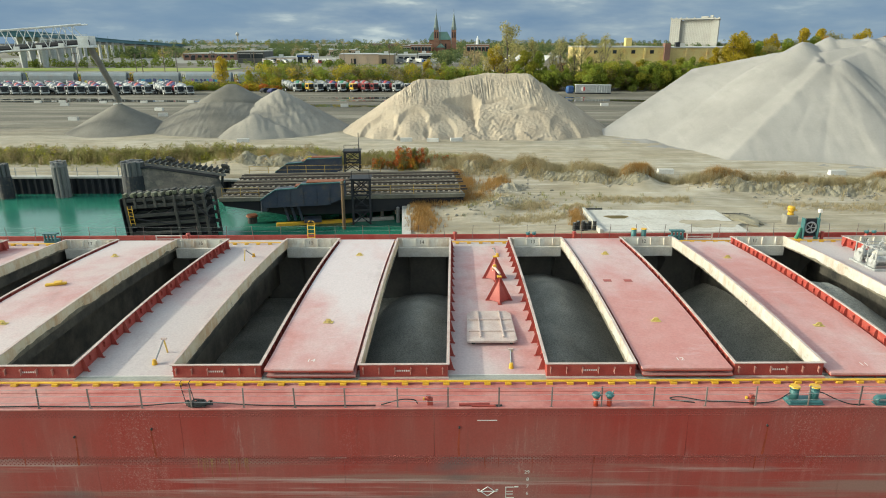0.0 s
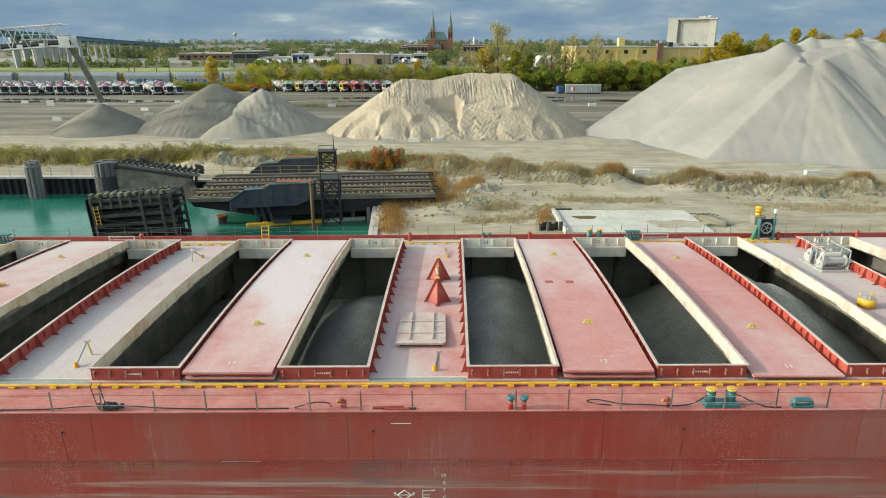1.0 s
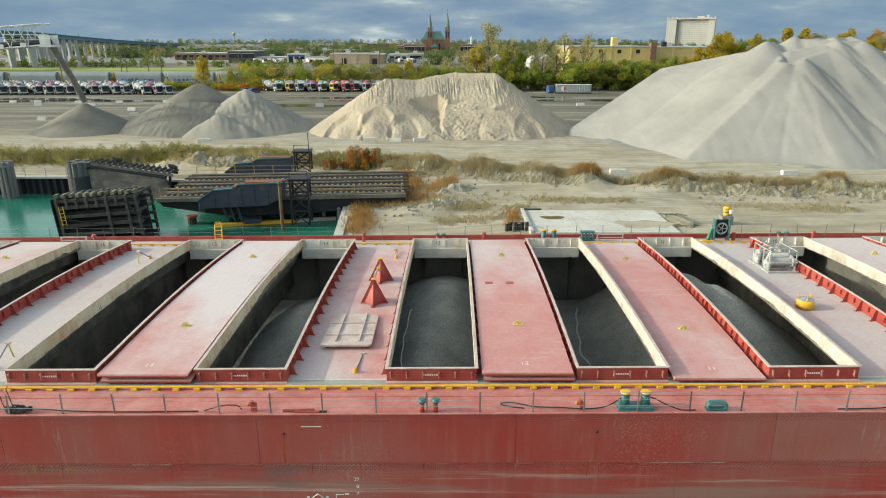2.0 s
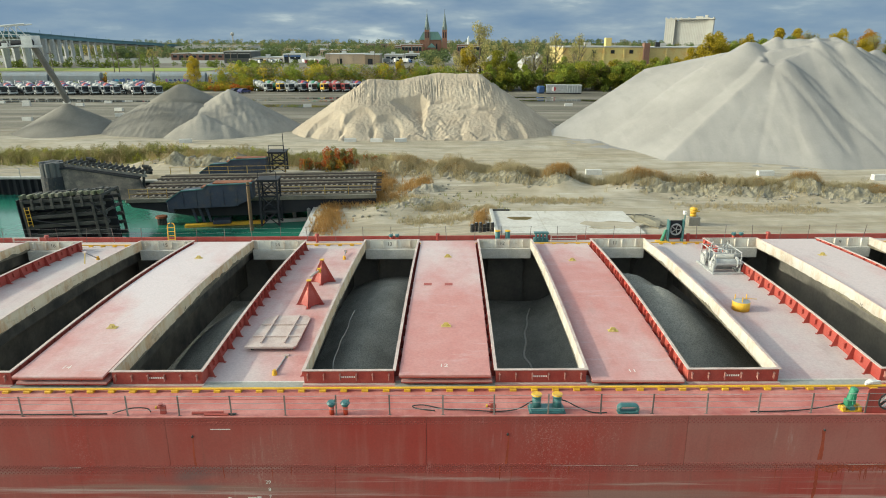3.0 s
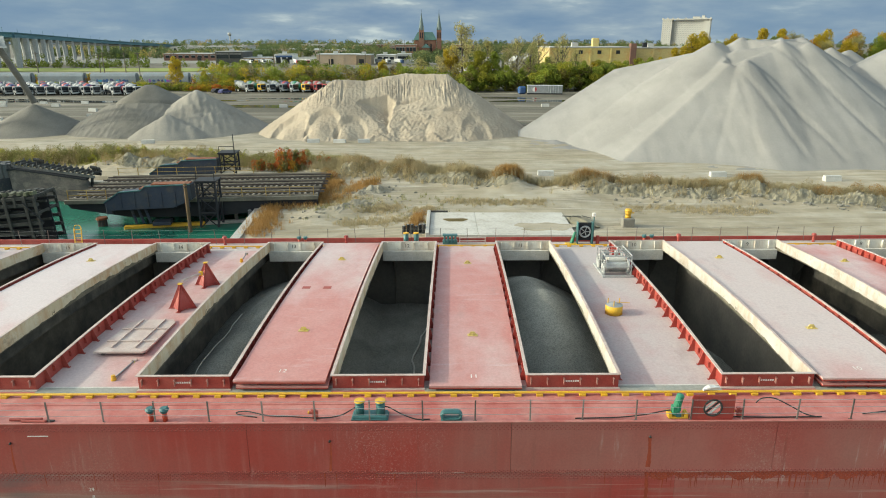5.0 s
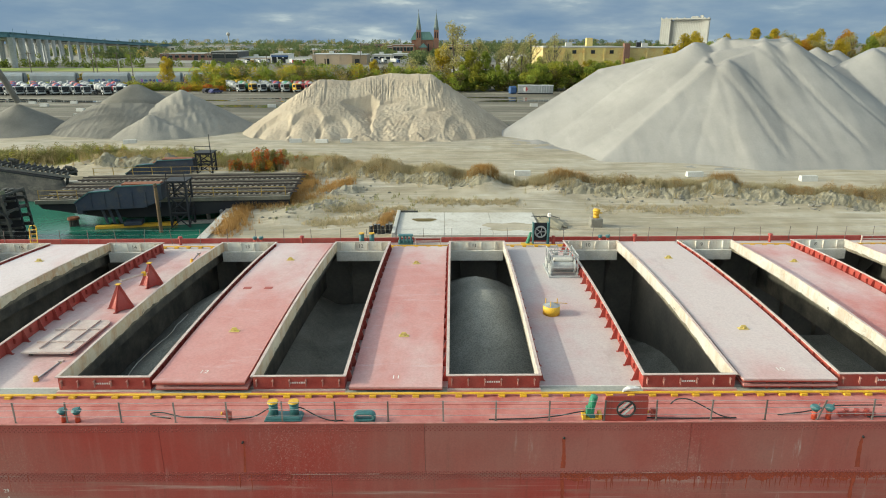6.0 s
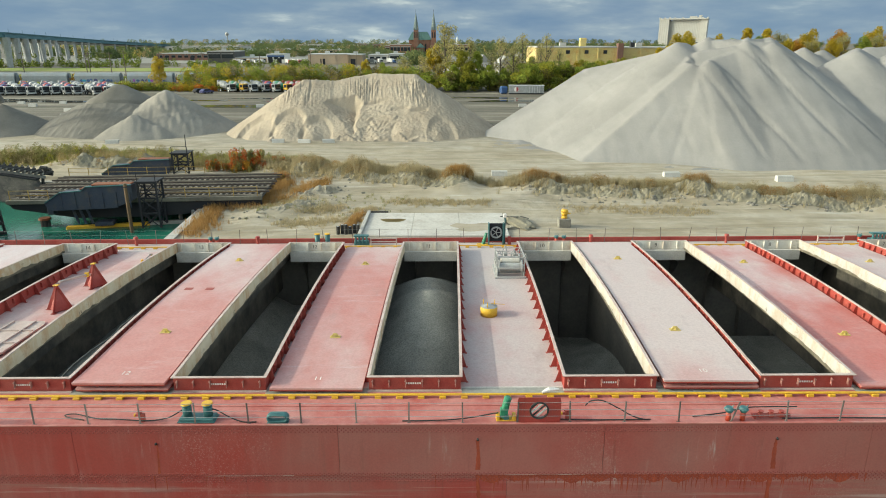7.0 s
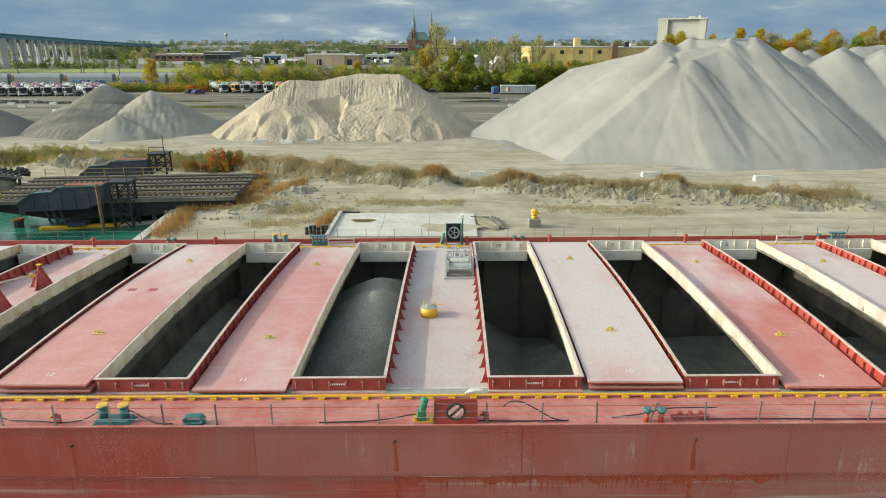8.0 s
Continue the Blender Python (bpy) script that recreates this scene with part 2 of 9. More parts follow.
nt.links.new(sep.outputs["Y"], edge.inputs[2])
far = nt.nodes.new("ShaderNodeMapRange")
far.inputs["From Min"].default_value = 120.0
far.inputs["From Max"].default_value = 142.0
nt.links.new(edge.outputs[0], far.inputs["Value"])
mix_ground = mixc(nt, far.outputs["Result"], pale, dark)
mix_ground = mixc(nt, 0.4, mix_ground, ramp(nt, g_fine, [(0.3, (0.45, 0.45, 0.45)), (0.7, (1, 1, 1))]), "MULTIPLY")
nt.links.new(mix_ground, b.inputs["Base Color"])
bump(nt, b, noise_at(nt, pos, 0.9, 8, 0.7), 0.25, 0.8)
def heap_grain(name, base, damp, coarse, run, relief=0.05, speckle=0.4, size=4.5):
    """Loose stone or sand: broad damp patches, streaks that follow the fall of the slope, and visible grain."""
    m, nt, b, pos = start_mat(name, 0.97)
    c = ramp(nt, noise_at(nt, pos, coarse, 5, 0.6), [(0.36, base), (0.68, damp)])
    streak = noise_at(nt, pos, run, 6, 0.65, (1.0, 0.22, 0.22))
    c = mixc(nt, ramp(nt, streak, [(0.54, (0, 0, 0)), (0.72, (0.55, 0.55, 0.55))]), c, damp)
    c = mixc(nt, ramp(nt, streak, [(0.30, (0.35, 0.35, 0.35)), (0.44, (0, 0, 0))]), c, tuple(min(1.0, v * 1.12) for v in base))
    grain = noise_at(nt, pos, size, 8, 0.75)
    c = mixc(nt, speckle, c, ramp(nt, grain, [(0.5 - 0.08 / speckle, (0.45 / (speckle + 0.6), 0.45 / (speckle + 0.6), 0.45 / (speckle + 0.6))), (0.5 + 0.06 / speckle, (1, 1, 1))]), "MULTIPLY")
    nt.links.new(c, b.inputs["Base Color"])
    b.inputs["Specular IOR Level"].default_value = 0.1
    bump(nt, b, grain, relief, 0.8)
    return m


M_CARGO = heap_grain("dark_stone", (0.36, 0.35, 0.305), (0.24, 0.234, 0.205), 0.4, 0.9, 0.08, 0.7, 13.0)
M_STONE = heap_grain("limestone_grit", (0.288, 0.272, 0.252), (0.225, 0.213, 0.198), 0.09, 0.55, 0.05, 0.27, 3.5)
M_SAND = heap_grain("pale_sand", (0.415, 0.348, 0.265), (0.33, 0.272, 0.205), 0.25, 0.9, 0.10)
M_GRIT = heap_grain("grey_grit", (0.215, 0.198, 0.17), (0.145, 0.135, 0.115), 0.12, 0.5, 0.08)
M_GRITP = heap_grain("pale_grit", (0.315, 0.288, 0.245), (0.225, 0.207, 0.178), 0.12, 0.5, 0.08)
M_CONC = worn("concrete", (0.47, 0.45, 0.41), (0.36, 0.34, 0.30), 0.85, coarse=0.3, fine=5, amount=0.6, relief=0.01)
M_STEEL = worn("dark_steel", (0.005, 0.007, 0.014), (0.018, 0.017, 0.018), 0.8, coarse=0.6, fine=8, amount=0.6, relief=0.006)
M_BLUE = worn("blue_grey_girder", (0.018, 0.028, 0.055), (0.042, 0.05, 0.066), 0.75, coarse=0.5, fine=8, amount=0.6, relief=0.006, third=(0.075, 0.062, 0.052))
M_TIMBER = worn("weathered_timber", (0.03, 0.029, 0.027), (0.09, 0.083, 0.07), 0.9, coarse=0.8, fine=10, amount=0.6, relief=0.02, vary=0.4)
M_RAIL = worn("rusty_rail", (0.05, 0.04, 0.035), (0.09, 0.065, 0.05), 0.7, coarse=0.8, fine=10, relief=0.004)
M_RUST = worn("rust", (0.24, 0.075, 0.025), (0.15, 0.045, 0.02), 0.85, coarse=1.5, fine=12, relief=0.006)

# ---- mesh helpers ----


def part(name, bm, material, parent=None, label="", smooth=False):
    """One mesh object from a bmesh, under a thing or a part."""
    me = bpy.data.meshes.new(name)
    bm.to_mesh(me)
    bm.free()
    if smooth:
        me.shade_smooth()
    me.materials.append(material)
    ob = new(name, me)
    if parent:
        ob.parent = parent
    if label:
        ob["label"] = label
    return ob


def share(ob, parent, m):
    """Another object on the same mesh, under parent at m."""
    o = new(ob.name.split(".")[0], ob.data)
    o.parent = parent
    o.matrix_basis = m
    return o


def thing(name, m, label, category, group="", kind=""):
    o = new(name)
    o.empty_display_size = 0.2
    o.matrix_world = m
    return tagged(o, label, category, group, kind)


def box(bm, x0, x1, y0, y1, z0, z1, bevel=0.0, m=None):
    v = [bm.verts.new(p) for p in ((x0, y0, z0), (x1, y0, z0), (x1, y1, z0), (x0, y1, z0), (x0, y0, z1), (x1, y0, z1), (x1, y1, z1), (x0, y1, z1))]
    f = [bm.faces.new([v[i] for i in q]) for q in ((3, 2, 1, 0), (4, 5, 6, 7), (0, 1, 5, 4), (1, 2, 6, 5), (2, 3, 7, 6), (3, 0, 4, 7))]
    if bevel:
        edges = list({e for q in f for e in q.edges})
        r = bmesh.ops.bevel(bm, geom=edges, offset=bevel, segments=1, affect="EDGES")
        v = list({w for q in r["faces"] for w in q.verts} | {w for w in v if w.is_valid})
    if m is not None:
        bmesh.ops.transform(bm, matrix=m, verts=v)
    return v


def rod(bm, p, q, r, seg=8, r2=None):
    """A cylinder or cone from p to q."""
    p, q = Vector(p), Vector(q)
    m = Matrix.Translation((p + q) / 2) @ (q - p).to_track_quat("Z", "Y").to_matrix().to_4x4()
    return bmesh.ops.create_cone(bm, cap_ends=True, segments=seg, radius1=r, radius2=r if r2 is None else r2, depth=(q - p).length, matrix=m)["verts"]


def tube(bm, pts, r, seg=6):
    """A round line through points."""
    pts = [Vector(p) for p in pts]
    rings = []
    for i, p in enumerate(pts):
        d = (pts[min(i + 1, len(pts) - 1)] - pts[max(i - 1, 0)]).normalized()
        a = d.orthogonal().normalized() if abs(d.z) > 0.95 else d.cross(Vector((0, 0, 1))).normalized()
        b = d.cross(a)
        rings.append([bm.verts.new(p + r * (math.cos(k * math.tau / seg) * a + math.sin(k * math.tau / seg) * b)) for k in range(seg)])
    for u, w in zip(rings, rings[1:]):
        for k in range(seg):
            bm.faces.new((u[k], u[(k + 1) % seg], w[(k + 1) % seg], w[k]))
    bm.faces.new(rings[0][::-1])
    bm.faces.new(rings[-1])


def prism(bm, poly, axis, a, b):
    """A polygon swept along an axis from a to b."""
    def put(u, v, w):
        return {"x": (w, u, v), "y": (u, w, v), "z": (u, v, w)}[axis]
    lo = [bm.verts.new(put(u, v, a)) for u, v in poly]
    hi = [bm.verts.new(put(u, v, b)) for u, v in poly]
    n = len(poly)
    fs = [bm.faces.new(lo), bm.faces.new(hi)]
    for i in range(n):
        fs.append(bm.faces.new((lo[i], lo[(i + 1) % n], hi[(i + 1) % n], hi[i])))
    bmesh.ops.recalc_face_normals(bm, faces=fs)
    return lo + hi


def boxes(*rows, bevel=0.0):
    bm = bmesh.new()
    for r in rows:
        box(bm, *r, bevel=bevel)
    return bm


def grid_mesh(name, xs, ys, zf, material, smooth=True):
    """A sheet over the lines xs and ys, z from zf on arrays."""
    X, Y = np.meshgrid(xs, ys)
    Z = zf(X, Y)
    nx, ny = len(xs), len(ys)
    v = np.stack([X, Y, Z], -1).reshape(-1, 3)
    i = np.arange((ny - 1) * nx).reshape(ny - 1, nx)[:, :-1].ravel()
    f = np.stack([i, i + 1, i + nx + 1, i + nx], -1)
    me = bpy.data.meshes.new(name)
    me.from_pydata(v.tolist(), [], f.tolist())
    if smooth:
        me.shade_smooth()
    me.materials.append(material)
    return new(name, me)


def waves(X, Y, seed, scale, octaves=4):
    """Smooth noise on arrays from summed sines of random directions."""
    rng = np.random.RandomState(seed)
    out, amp = np.zeros_like(X, dtype=float), 1.0
    for o in range(octaves):
        for _ in range(5):
            a, ph = rng.uniform(0, math.tau, 2)
            k = rng.uniform(0.7, 1.4) * math.tau / scale * 2 ** o
            out += amp * 0.4 * np.sin(k * (X * math.cos(a) + Y * math.sin(a)) + ph + 1.3 * np.sin(k * 0.4 * (Y * math.cos(a) - X * math.sin(a)) + ph * 2))
        amp *= 0.5
    return out

# ---- the ship ----
LIST = -1.7
SHIP = pose(0, 0, -0.04, LIST, -0.33, 0)
PITCH, OPEN_W = 7.315, 3.40
HY0, HY1 = 2.42, 20.45      # hatch opening across the ship
BEAM, X0, X1 = 22.86, -62.0, 78.0
COAM = 0.56
KS = range(-6, 9)

SKEW = 0.0135               # the hatches run slightly off square


def crown(y):
    """Rise of the cambered deck above the line between its edges."""
    if y > 20.9:
        return 0.104 * max(0.0, (22.6 - y) / 1.7)
    return 0.36 * max(0.0, 1 - ((y - 12.6) / 9.8) ** 2)


def cambered(bm):
    """Bends a mesh in ship axes to the camber and the slant of the hatches."""
    for v in bm.verts:
        v.co = Vector((v.co.x + SKEW * (v.co.y - 2.42), v.co.y, v.co.z + crown(v.co.y)))
    return bm


def long_box(bm, x0, x1, y0, y1, z0, z1, n=14):
    """A bar across the ship, cut into lengths so that it can follow the camber."""
    rings = []
    for i in range(n + 1):
        y = y0 + (y1 - y0) * i / n
        rings.append([bm.verts.new(p) for p in ((x0, y, z0), (x1, y, z0), (x1, y, z1), (x0, y, z1))])
    for a, b in zip(rings, rings[1:]):
        for j in range(4):
            bm.faces.new((a[j], b[j], b[(j + 1) % 4], a[(j + 1) % 4]))
    bm.faces.new(rings[0])
    bm.faces.new(rings[-1][::-1])
    bmesh.ops.recalc_face_normals(bm, faces=bm.faces)
    return bm


def long_boxes(*rows):
    bm = bmesh.new()
    for r in rows:
        long_box(bm, *r)
    return cambered(bm)


def on_deck(x, y, z=0.0, turn=0.0):
    return pose(x + SKEW * (y - 2.42), y, z + crown(y), 0, 0, turn)


ship = thing("cargo_ship", SHIP, "long red bulk cargo ship with open hatches and dusty deck", "ship")


def ship_part(name, bm, material, label="", parent=None, smooth=False):
    return part(name, bm, material, parent or ship, label, smooth)


# hull: plates of the upper strake lapped over the lower strake
SEAM = -1.92
joints = [X0] + [-49.9 + 9.1 * i for i in range(14)] + [X1]
for a, b in zip(joints, joints[1:]):
    ship_part("upper_plate", boxes((a + 0.006, b - 0.006, 0.0, 0.03, SEAM - 0.06, -0.02)), M_HULLP if a > 13 else M_HULL)
joints = [X0] + [-53.2 + 9.1 * i for i in range(14)] + [X1]
for a, b in zip(joints, joints[1:]):
    ship_part("lower_plate", boxes((a + 0.004, b - 0.004, 0.032, 0.06, -11.9, SEAM + 0.02)), M_HULLP_LOW if a > 13 else M_HULL_LOW)
bm = boxes((X0, X1, BEAM - 0.06, BEAM, -11.9, -0.02), (X0, X1, 0.06, BEAM - 0.06, -11.9, -11.8), (X0, X0 + 0.1, 0.06, BEAM - 0.06, -11.8, -0.02), (X1 - 0.1, X1, 0.06, BEAM - 0.06, -11.8, -0.02))
ship_part("shell_plating", bm, M_HULL)

# deck: two side decks and a strip between each pair of hatches
bm = boxes((X0, X1, 0.0, HY0, -0.02, 0.0))
ship_part("side_deck", bm, M_DECK, "worn red side deck along the rail")
bm = boxes((X0, X1, 22.6, BEAM, -0.02, 0.0))
prism(bm, [(HY1, crown(HY1) - 0.02), (20.9, 0.084), (22.6, -0.02), (22.6, 0.0), (20.9, 0.104), (HY1, crown(HY1))], "x", X0, X1)
ship_part("side_deck", bm, M_DUST, "dust covered side deck by the far rail")
for k in range(-7, 9):
    a, b = PITCH * k + OPEN_W, PITCH * (k + 1)
    if k == -7:
        a = X0
    if k == 8:
        b = X1
    ship_part("cross_deck", long_boxes((a, b, HY0, HY1, -0.02, 0.0)), M_DUST if k in (-3, 2) else M_DECKP)
# bare grey-green plate at the near end of the open cross decks, with a pale welded edge
M_BARE = worn("bare_plate", (0.33, 0.325, 0.285), (0.25, 0.25, 0.215), 0.8, coarse=0.8, fine=9, relief=0.004)
for k in range(-7, 8):
    a, b = PITCH * k + OPEN_W, PITCH * (k + 1)
    ship_part("end_plate", cambered(boxes((a + 0.05, b - 0.05, HY0 - 0.42, HY0 + 0.12, 0.002, 0.006))), M_BARE)
    ship_part("weld_bead", cambered(boxes((a + 0.05, b - 0.05, HY0 + 0.12, HY0 + 0.20, 0.002, 0.012))), M_LEDGE)
# edge angle along the side
ship_part("deck_edge_bar", boxes((X0, X1, -0.03, 0.05, 0.001, 0.045), bevel=0.01), M_DECK)
# far bulwark strip
ship_part("far_bulwark", boxes((X0, X1, BEAM - 0.12, BEAM - 0.02, 0.0, 0.34), bevel=0.02), M_RED, "low dark red bulwark plate")

# hold below the openings
ship_part("hold_wall", boxes((X0 + 1, X1 - 1, 0.9, 1.0, -11.7, -0.05)), M_HOLD, "dark grimy steel hold wall")
ship_part("hold_wall", boxes((X0 + 1, X1 - 1, BEAM - 1.0, BEAM - 0.9, -11.7, -0.05)), M_HOLD)
for k in (-5, -2, 1, 4, 7):
    x = PITCH * k - 2.0
    ship_part("bulkhead", boxes((x, x + 0.15, 1.0, BEAM - 1.0, -11.7, -0.05)), M_HOLD)
# web frames standing along the far hold wall and gussets under the deck
web = None
for i in range(-26, 36):
    x = 0.9 + i * PITCH / 3
    m = pose(x, 0, 0)
    if web is None:
        bm = boxes((0, 0.03, BEAM - 1.45, BEAM - 1.0, -11.0, -0.06))
        prism(bm, [(BEAM - 1.45, -0.75), (BEAM - 2.5, -0.75), (BEAM - 1.45, -2.0)], "x", 0, 0.03)
        web = ship_part("web_frame", bm, M_HOLD)
        web.matrix_basis = m
    else:
        share(web, ship, m)
for k in KS:
    # the 3 m deep one is added to keep low sun out of the next hatch
    for x, deep in ((PITCH * k - 0.45, 0.8), (PITCH * k + OPEN_W + 2.7, 3.0)):
        ship_part("deck_beam", long_boxes((x, x + 0.1, 1.0, BEAM - 1.0, -deep, -0.04)), M_BEAM)


def coaming(k):
    """The low wall round one hatch opening: red plates outside, cream inside, a bare lip and brackets."""
    o = new("hatch_coaming")
    o.parent = ship
    o.matrix_basis = pose(PITCH * k, 0, 0)
    w, h = OPEN_W, COAM
    for n, r in (("front_plate", (-0.02, w + 0.02, HY0 - 0.02, HY0, 0, h)), ("back_plate", (-0.02, w + 0.02, HY1, HY1 + 0.02, 0, h)),
                 ("side_plate", (-0.02, 0, HY0, HY1, 0, h)), ("side_plate", (w, w + 0.02, HY0, HY1, 0, h))):
        part(n, long_boxes(r), M_RED, o)
    d = 0.07
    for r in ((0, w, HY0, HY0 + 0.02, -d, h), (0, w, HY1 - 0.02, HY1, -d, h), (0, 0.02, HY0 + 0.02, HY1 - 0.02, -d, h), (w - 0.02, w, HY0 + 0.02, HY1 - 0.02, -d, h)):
        # tone by facing: left warmed for bounce, far end brightened for sun
        part("inner_plate", long_boxes(r), M_CREAMR if r[1] < 0.1 else M_CREAM_LIT if r[2] > 10 else M_CREAM, o)
    bm = long_boxes((-0.09, w + 0.09, HY0 - 0.09, HY0 + 0.03, h, h + 0.03), (-0.09, w + 0.09, HY1 - 0.03, HY1 + 0.09, h, h + 0.03),
               (-0.09, 0.03, HY0 + 0.03, HY1 - 0.03, h, h + 0.03), (w - 0.03, w + 0.09, HY0 + 0.03, HY1 - 0.03, h, h + 0.03))
    part("lip", bm, M_LIP, o, "scraped pale rim")
    # grime and bowed shadow as one dark ragged-topped strip at the long plates' foot
    rng = random.Random(300 + k)
    for x, tall in ((0.0235, 0.20), (w - 0.0235, 0.14)):
        bm = bmesh.new()
        n, swell = 90, 0.5
        low, up = [], []
        for i in range(n + 1):
            y = HY0 + 0.03 + (HY1 - HY0 - 0.06) * i / n
            swell = min(1.0, max(0.0, swell + rng.uniform(-0.22, 0.22)))
            low.append(bm.verts.new((x, y, -d)))
            up.append(bm.verts.new((x, y, -d + 0.02 + tall * swell ** 1.5 + rng.uniform(0, 0.03))))
        for i in range(n):
            bm.faces.new((low[i], low[i + 1], up[i + 1], up[i]))
        part("grime", cambered(bm), M_GRIME_SHADE, o, "dark grime and painted shade along the foot of the plate")
    # inside the far end: a ledge and upright stiffeners
    part("ledge", cambered(boxes((0.021, w - 0.021, HY1 - 0.34, HY1 - 0.021, -0.03, 0.0), bevel=0.01)), M_LEDGE, o, "dusty pale ledge inside the far end")
    part("shedder_plate", cambered(boxes((0.021, w - 0.021, HY1 - 0.34, HY1 - 0.31, -0.64, -0.031))), M_LEDGE, o, "dusty pale hanging plate")
    for x in (0.28, 1.12, 1.98, 2.85):
        part("stiffener", cambered(boxes((x, x + 0.05, HY1 - 0.16, HY1 - 0.021, 0.03, h - 0.03))), M_CREAM_LIT, o)
    part("kick_bar", boxes((-0.06, w + 0.06, HY0 - 0.16, HY0 - 0.02, 0.001, 0.03)), M_LIP, o)
    for x in (0.12, 0.74, 1.36, 1.98, 2.60, 3.22):
        cleat = part("cleat", cleat_shape(), M_CLEAT, o)
        cleat.matrix_basis = pose(x, HY0 - 0.02, 0)
    return o


def cleat_shape():
    """A small hatch dog: a lug with a hooked bolt."""
    bm = boxes((-0.02, 0.02, -0.07, 0.0, 0.20, 0.44))
    rod(bm, (0.0, -0.09, 0.16), (0.0, -0.075, 0.40), 0.014, 6)
    box(bm, -0.035, 0.035, -0.11, -0.05, 0.38, 0.42)
    return bm


def bracket():
    bm = bmesh.new()
    prism(bm, [(0, 0), (0.26, 0), (0.10, COAM - 0.02), (0, COAM - 0.02)], "y", -0.012, 0.012)
    box(bm, 0.22, 0.30, -0.06, 0.06, 0.0, 0.02)
    return bm


first_bracket = None
for k in KS:
    o = coaming(k)
    n = 16
    for side, x, turn in ((0, -0.02, 180), (1, OPEN_W + 0.02, 0)):
        for i in range(n):
            y = HY0 + 0.55 + i * (HY1 - HY0 - 1.1) / (n - 1)
            if first_bracket is None:
                first_bracket = part("bracket", bracket(), M_RED, o)
                first_bracket.matrix_basis = on_deck(x, y, 0, turn)
            else:
                share(first_bracket, o, on_deck(x, y, 0, turn))


# hatch covers
def cover(top_material):
    """A long plate bent to the camber, on a skirt; its edges are a little buckled."""
    o = new("hatch_cover")
    w, l = 3.46, 18.35
    def bent(bm):
        for v in bm.verts:
            v.co.z += crown(v.co.y + HY0 - 0.25)
        return bm
    part("plate", bent(long_box(bmesh.new(), 0, w, 0, l, 0.03, 0.10, 16)), top_material, o)
    part("edge_flange", bent(long_box(long_box(bmesh.new(), 0.0, 0.03, 0.0, l, -0.02, 0.028, 16), w - 0.03, w, 0.0, l, -0.02, 0.028, 16)), M_RED, o)
    part("front_flange", bent(boxes((0.034, w - 0.034, 0.0, 0.03, -0.02, 0.028))), M_RED, o)
    part("skirt", bent(long_box(bmesh.new(), 0.10, w - 0.10, 0.16, l - 0.1, -0.12, 0.026, 16)), M_RED, o, "dark red skirt below the plate")
    for x in (0.9, 1.75, 2.6):
        part("front_web", bent(boxes((x - 0.012, x + 0.012, 0.04, 0.158, -0.10, 0.026))), M_RED, o)
    return o


def place_cover(k, z, mat_top, label, dx=0.0, dy=0.0, turn=0.0):
    o = cover(mat_top)
    o.matrix_world = SHIP @ pose(PITCH * k + OPEN_W + 0.22 + dx, HY0 - 0.25 + dy, z, 0, 0, turn - math.degrees(SKEW))
    return tagged(o, label, "hatch cover", "hatch covers lying between the hatches")


for k, mt in ((-6, M_COVER2), (-4, M_COVER2), (-2, M_COVER3), (0, M_COVER), (3, M_COVER2), (6, M_COVER2)):
    place_cover(k, 0.125, M_COVER, "red steel hatch cover lying on deck under another", 0.07, 0.06, 0.12)
    place_cover(k, 0.385, mt, "pink dust-streaked steel hatch cover stacked on another")
for k, mt in ((1, M_COVER), (4, M_COVER4), (5, M_COVER2), (7, M_COVER)):
    place_cover(k, 0.125, mt, "faded red steel hatch cover lying flat on deck")

# ---- ground, water ----
WATER_Z = -6.2


def ground_height(X, Y):
    Z = -4.0 + 0.10 * waves(X, Y, 3, 26, 4) * np.clip((260 - Y) / 200, 0, 1)
    # gentle fall to the quay
    Z -= 0.8 * np.clip((52 - Y) / 14, 0, 1) * np.clip((12 - X) / 16, 0, 1)
    slip = (X < -8.2) & (Y < 60.5 + 0.02 * (X + 40))
    slip |= Y < 25.0
    Z = np.where(slip, -10.0, Z)
    # long overgrown banks beside the road
    def bank(x0, y0, x1, y1, h, w, seed):
        dx, dy = x1 - x0, y1 - y0
        L2 = dx * dx + dy * dy
        t = np.clip(((X - x0) * dx + (Y - y0) * dy) / L2, 0, 1)
        d = np.hypot(X - x0 - t * dx, Y - y0 - t * dy)
        return h * np.exp(-(d / w) ** 2) * (0.75 + 0.35 * waves(X, Y, seed, 9, 4))
    Z = np.where(slip, Z, Z + bank(-4, 65, 19, 56, 1.3, 2.6, 5) + bank(26, 54, 62, 46, 1.2, 2.4, 6) + bank(-34, 68, -22, 66, 1.5, 2.6, 8) + bank(-1, 44, 4, 47.5, 0.5, 2.4, 9) + bank(1.5, 51, 4, 54, 0.4, 1.4, 10))
    return Z


xs = np.concatenate([[-4500, -2500, -1200, -700, -400, -250, -180], np.arange(-140, -60, 4.0), np.arange(-60, 100, 0.8), np.arange(100, 180, 5.0), [220, 300, 450, 800, 1500, 2600, 4500]])
ys = np.concatenate([[-4500, -1500, -400, -60], np.arange(20, 90, 0.8), np.arange(90, 220, 4.0), np.arange(220, 400, 20.0), [450, 600, 900, 1500, 2500, 4500]])
ground = grid_mesh("ground", xs, ys, ground_height, M_GROUND)
tagged(ground, "pale dusty gravel yard and earth reaching the horizon", "ground", kind="structure")

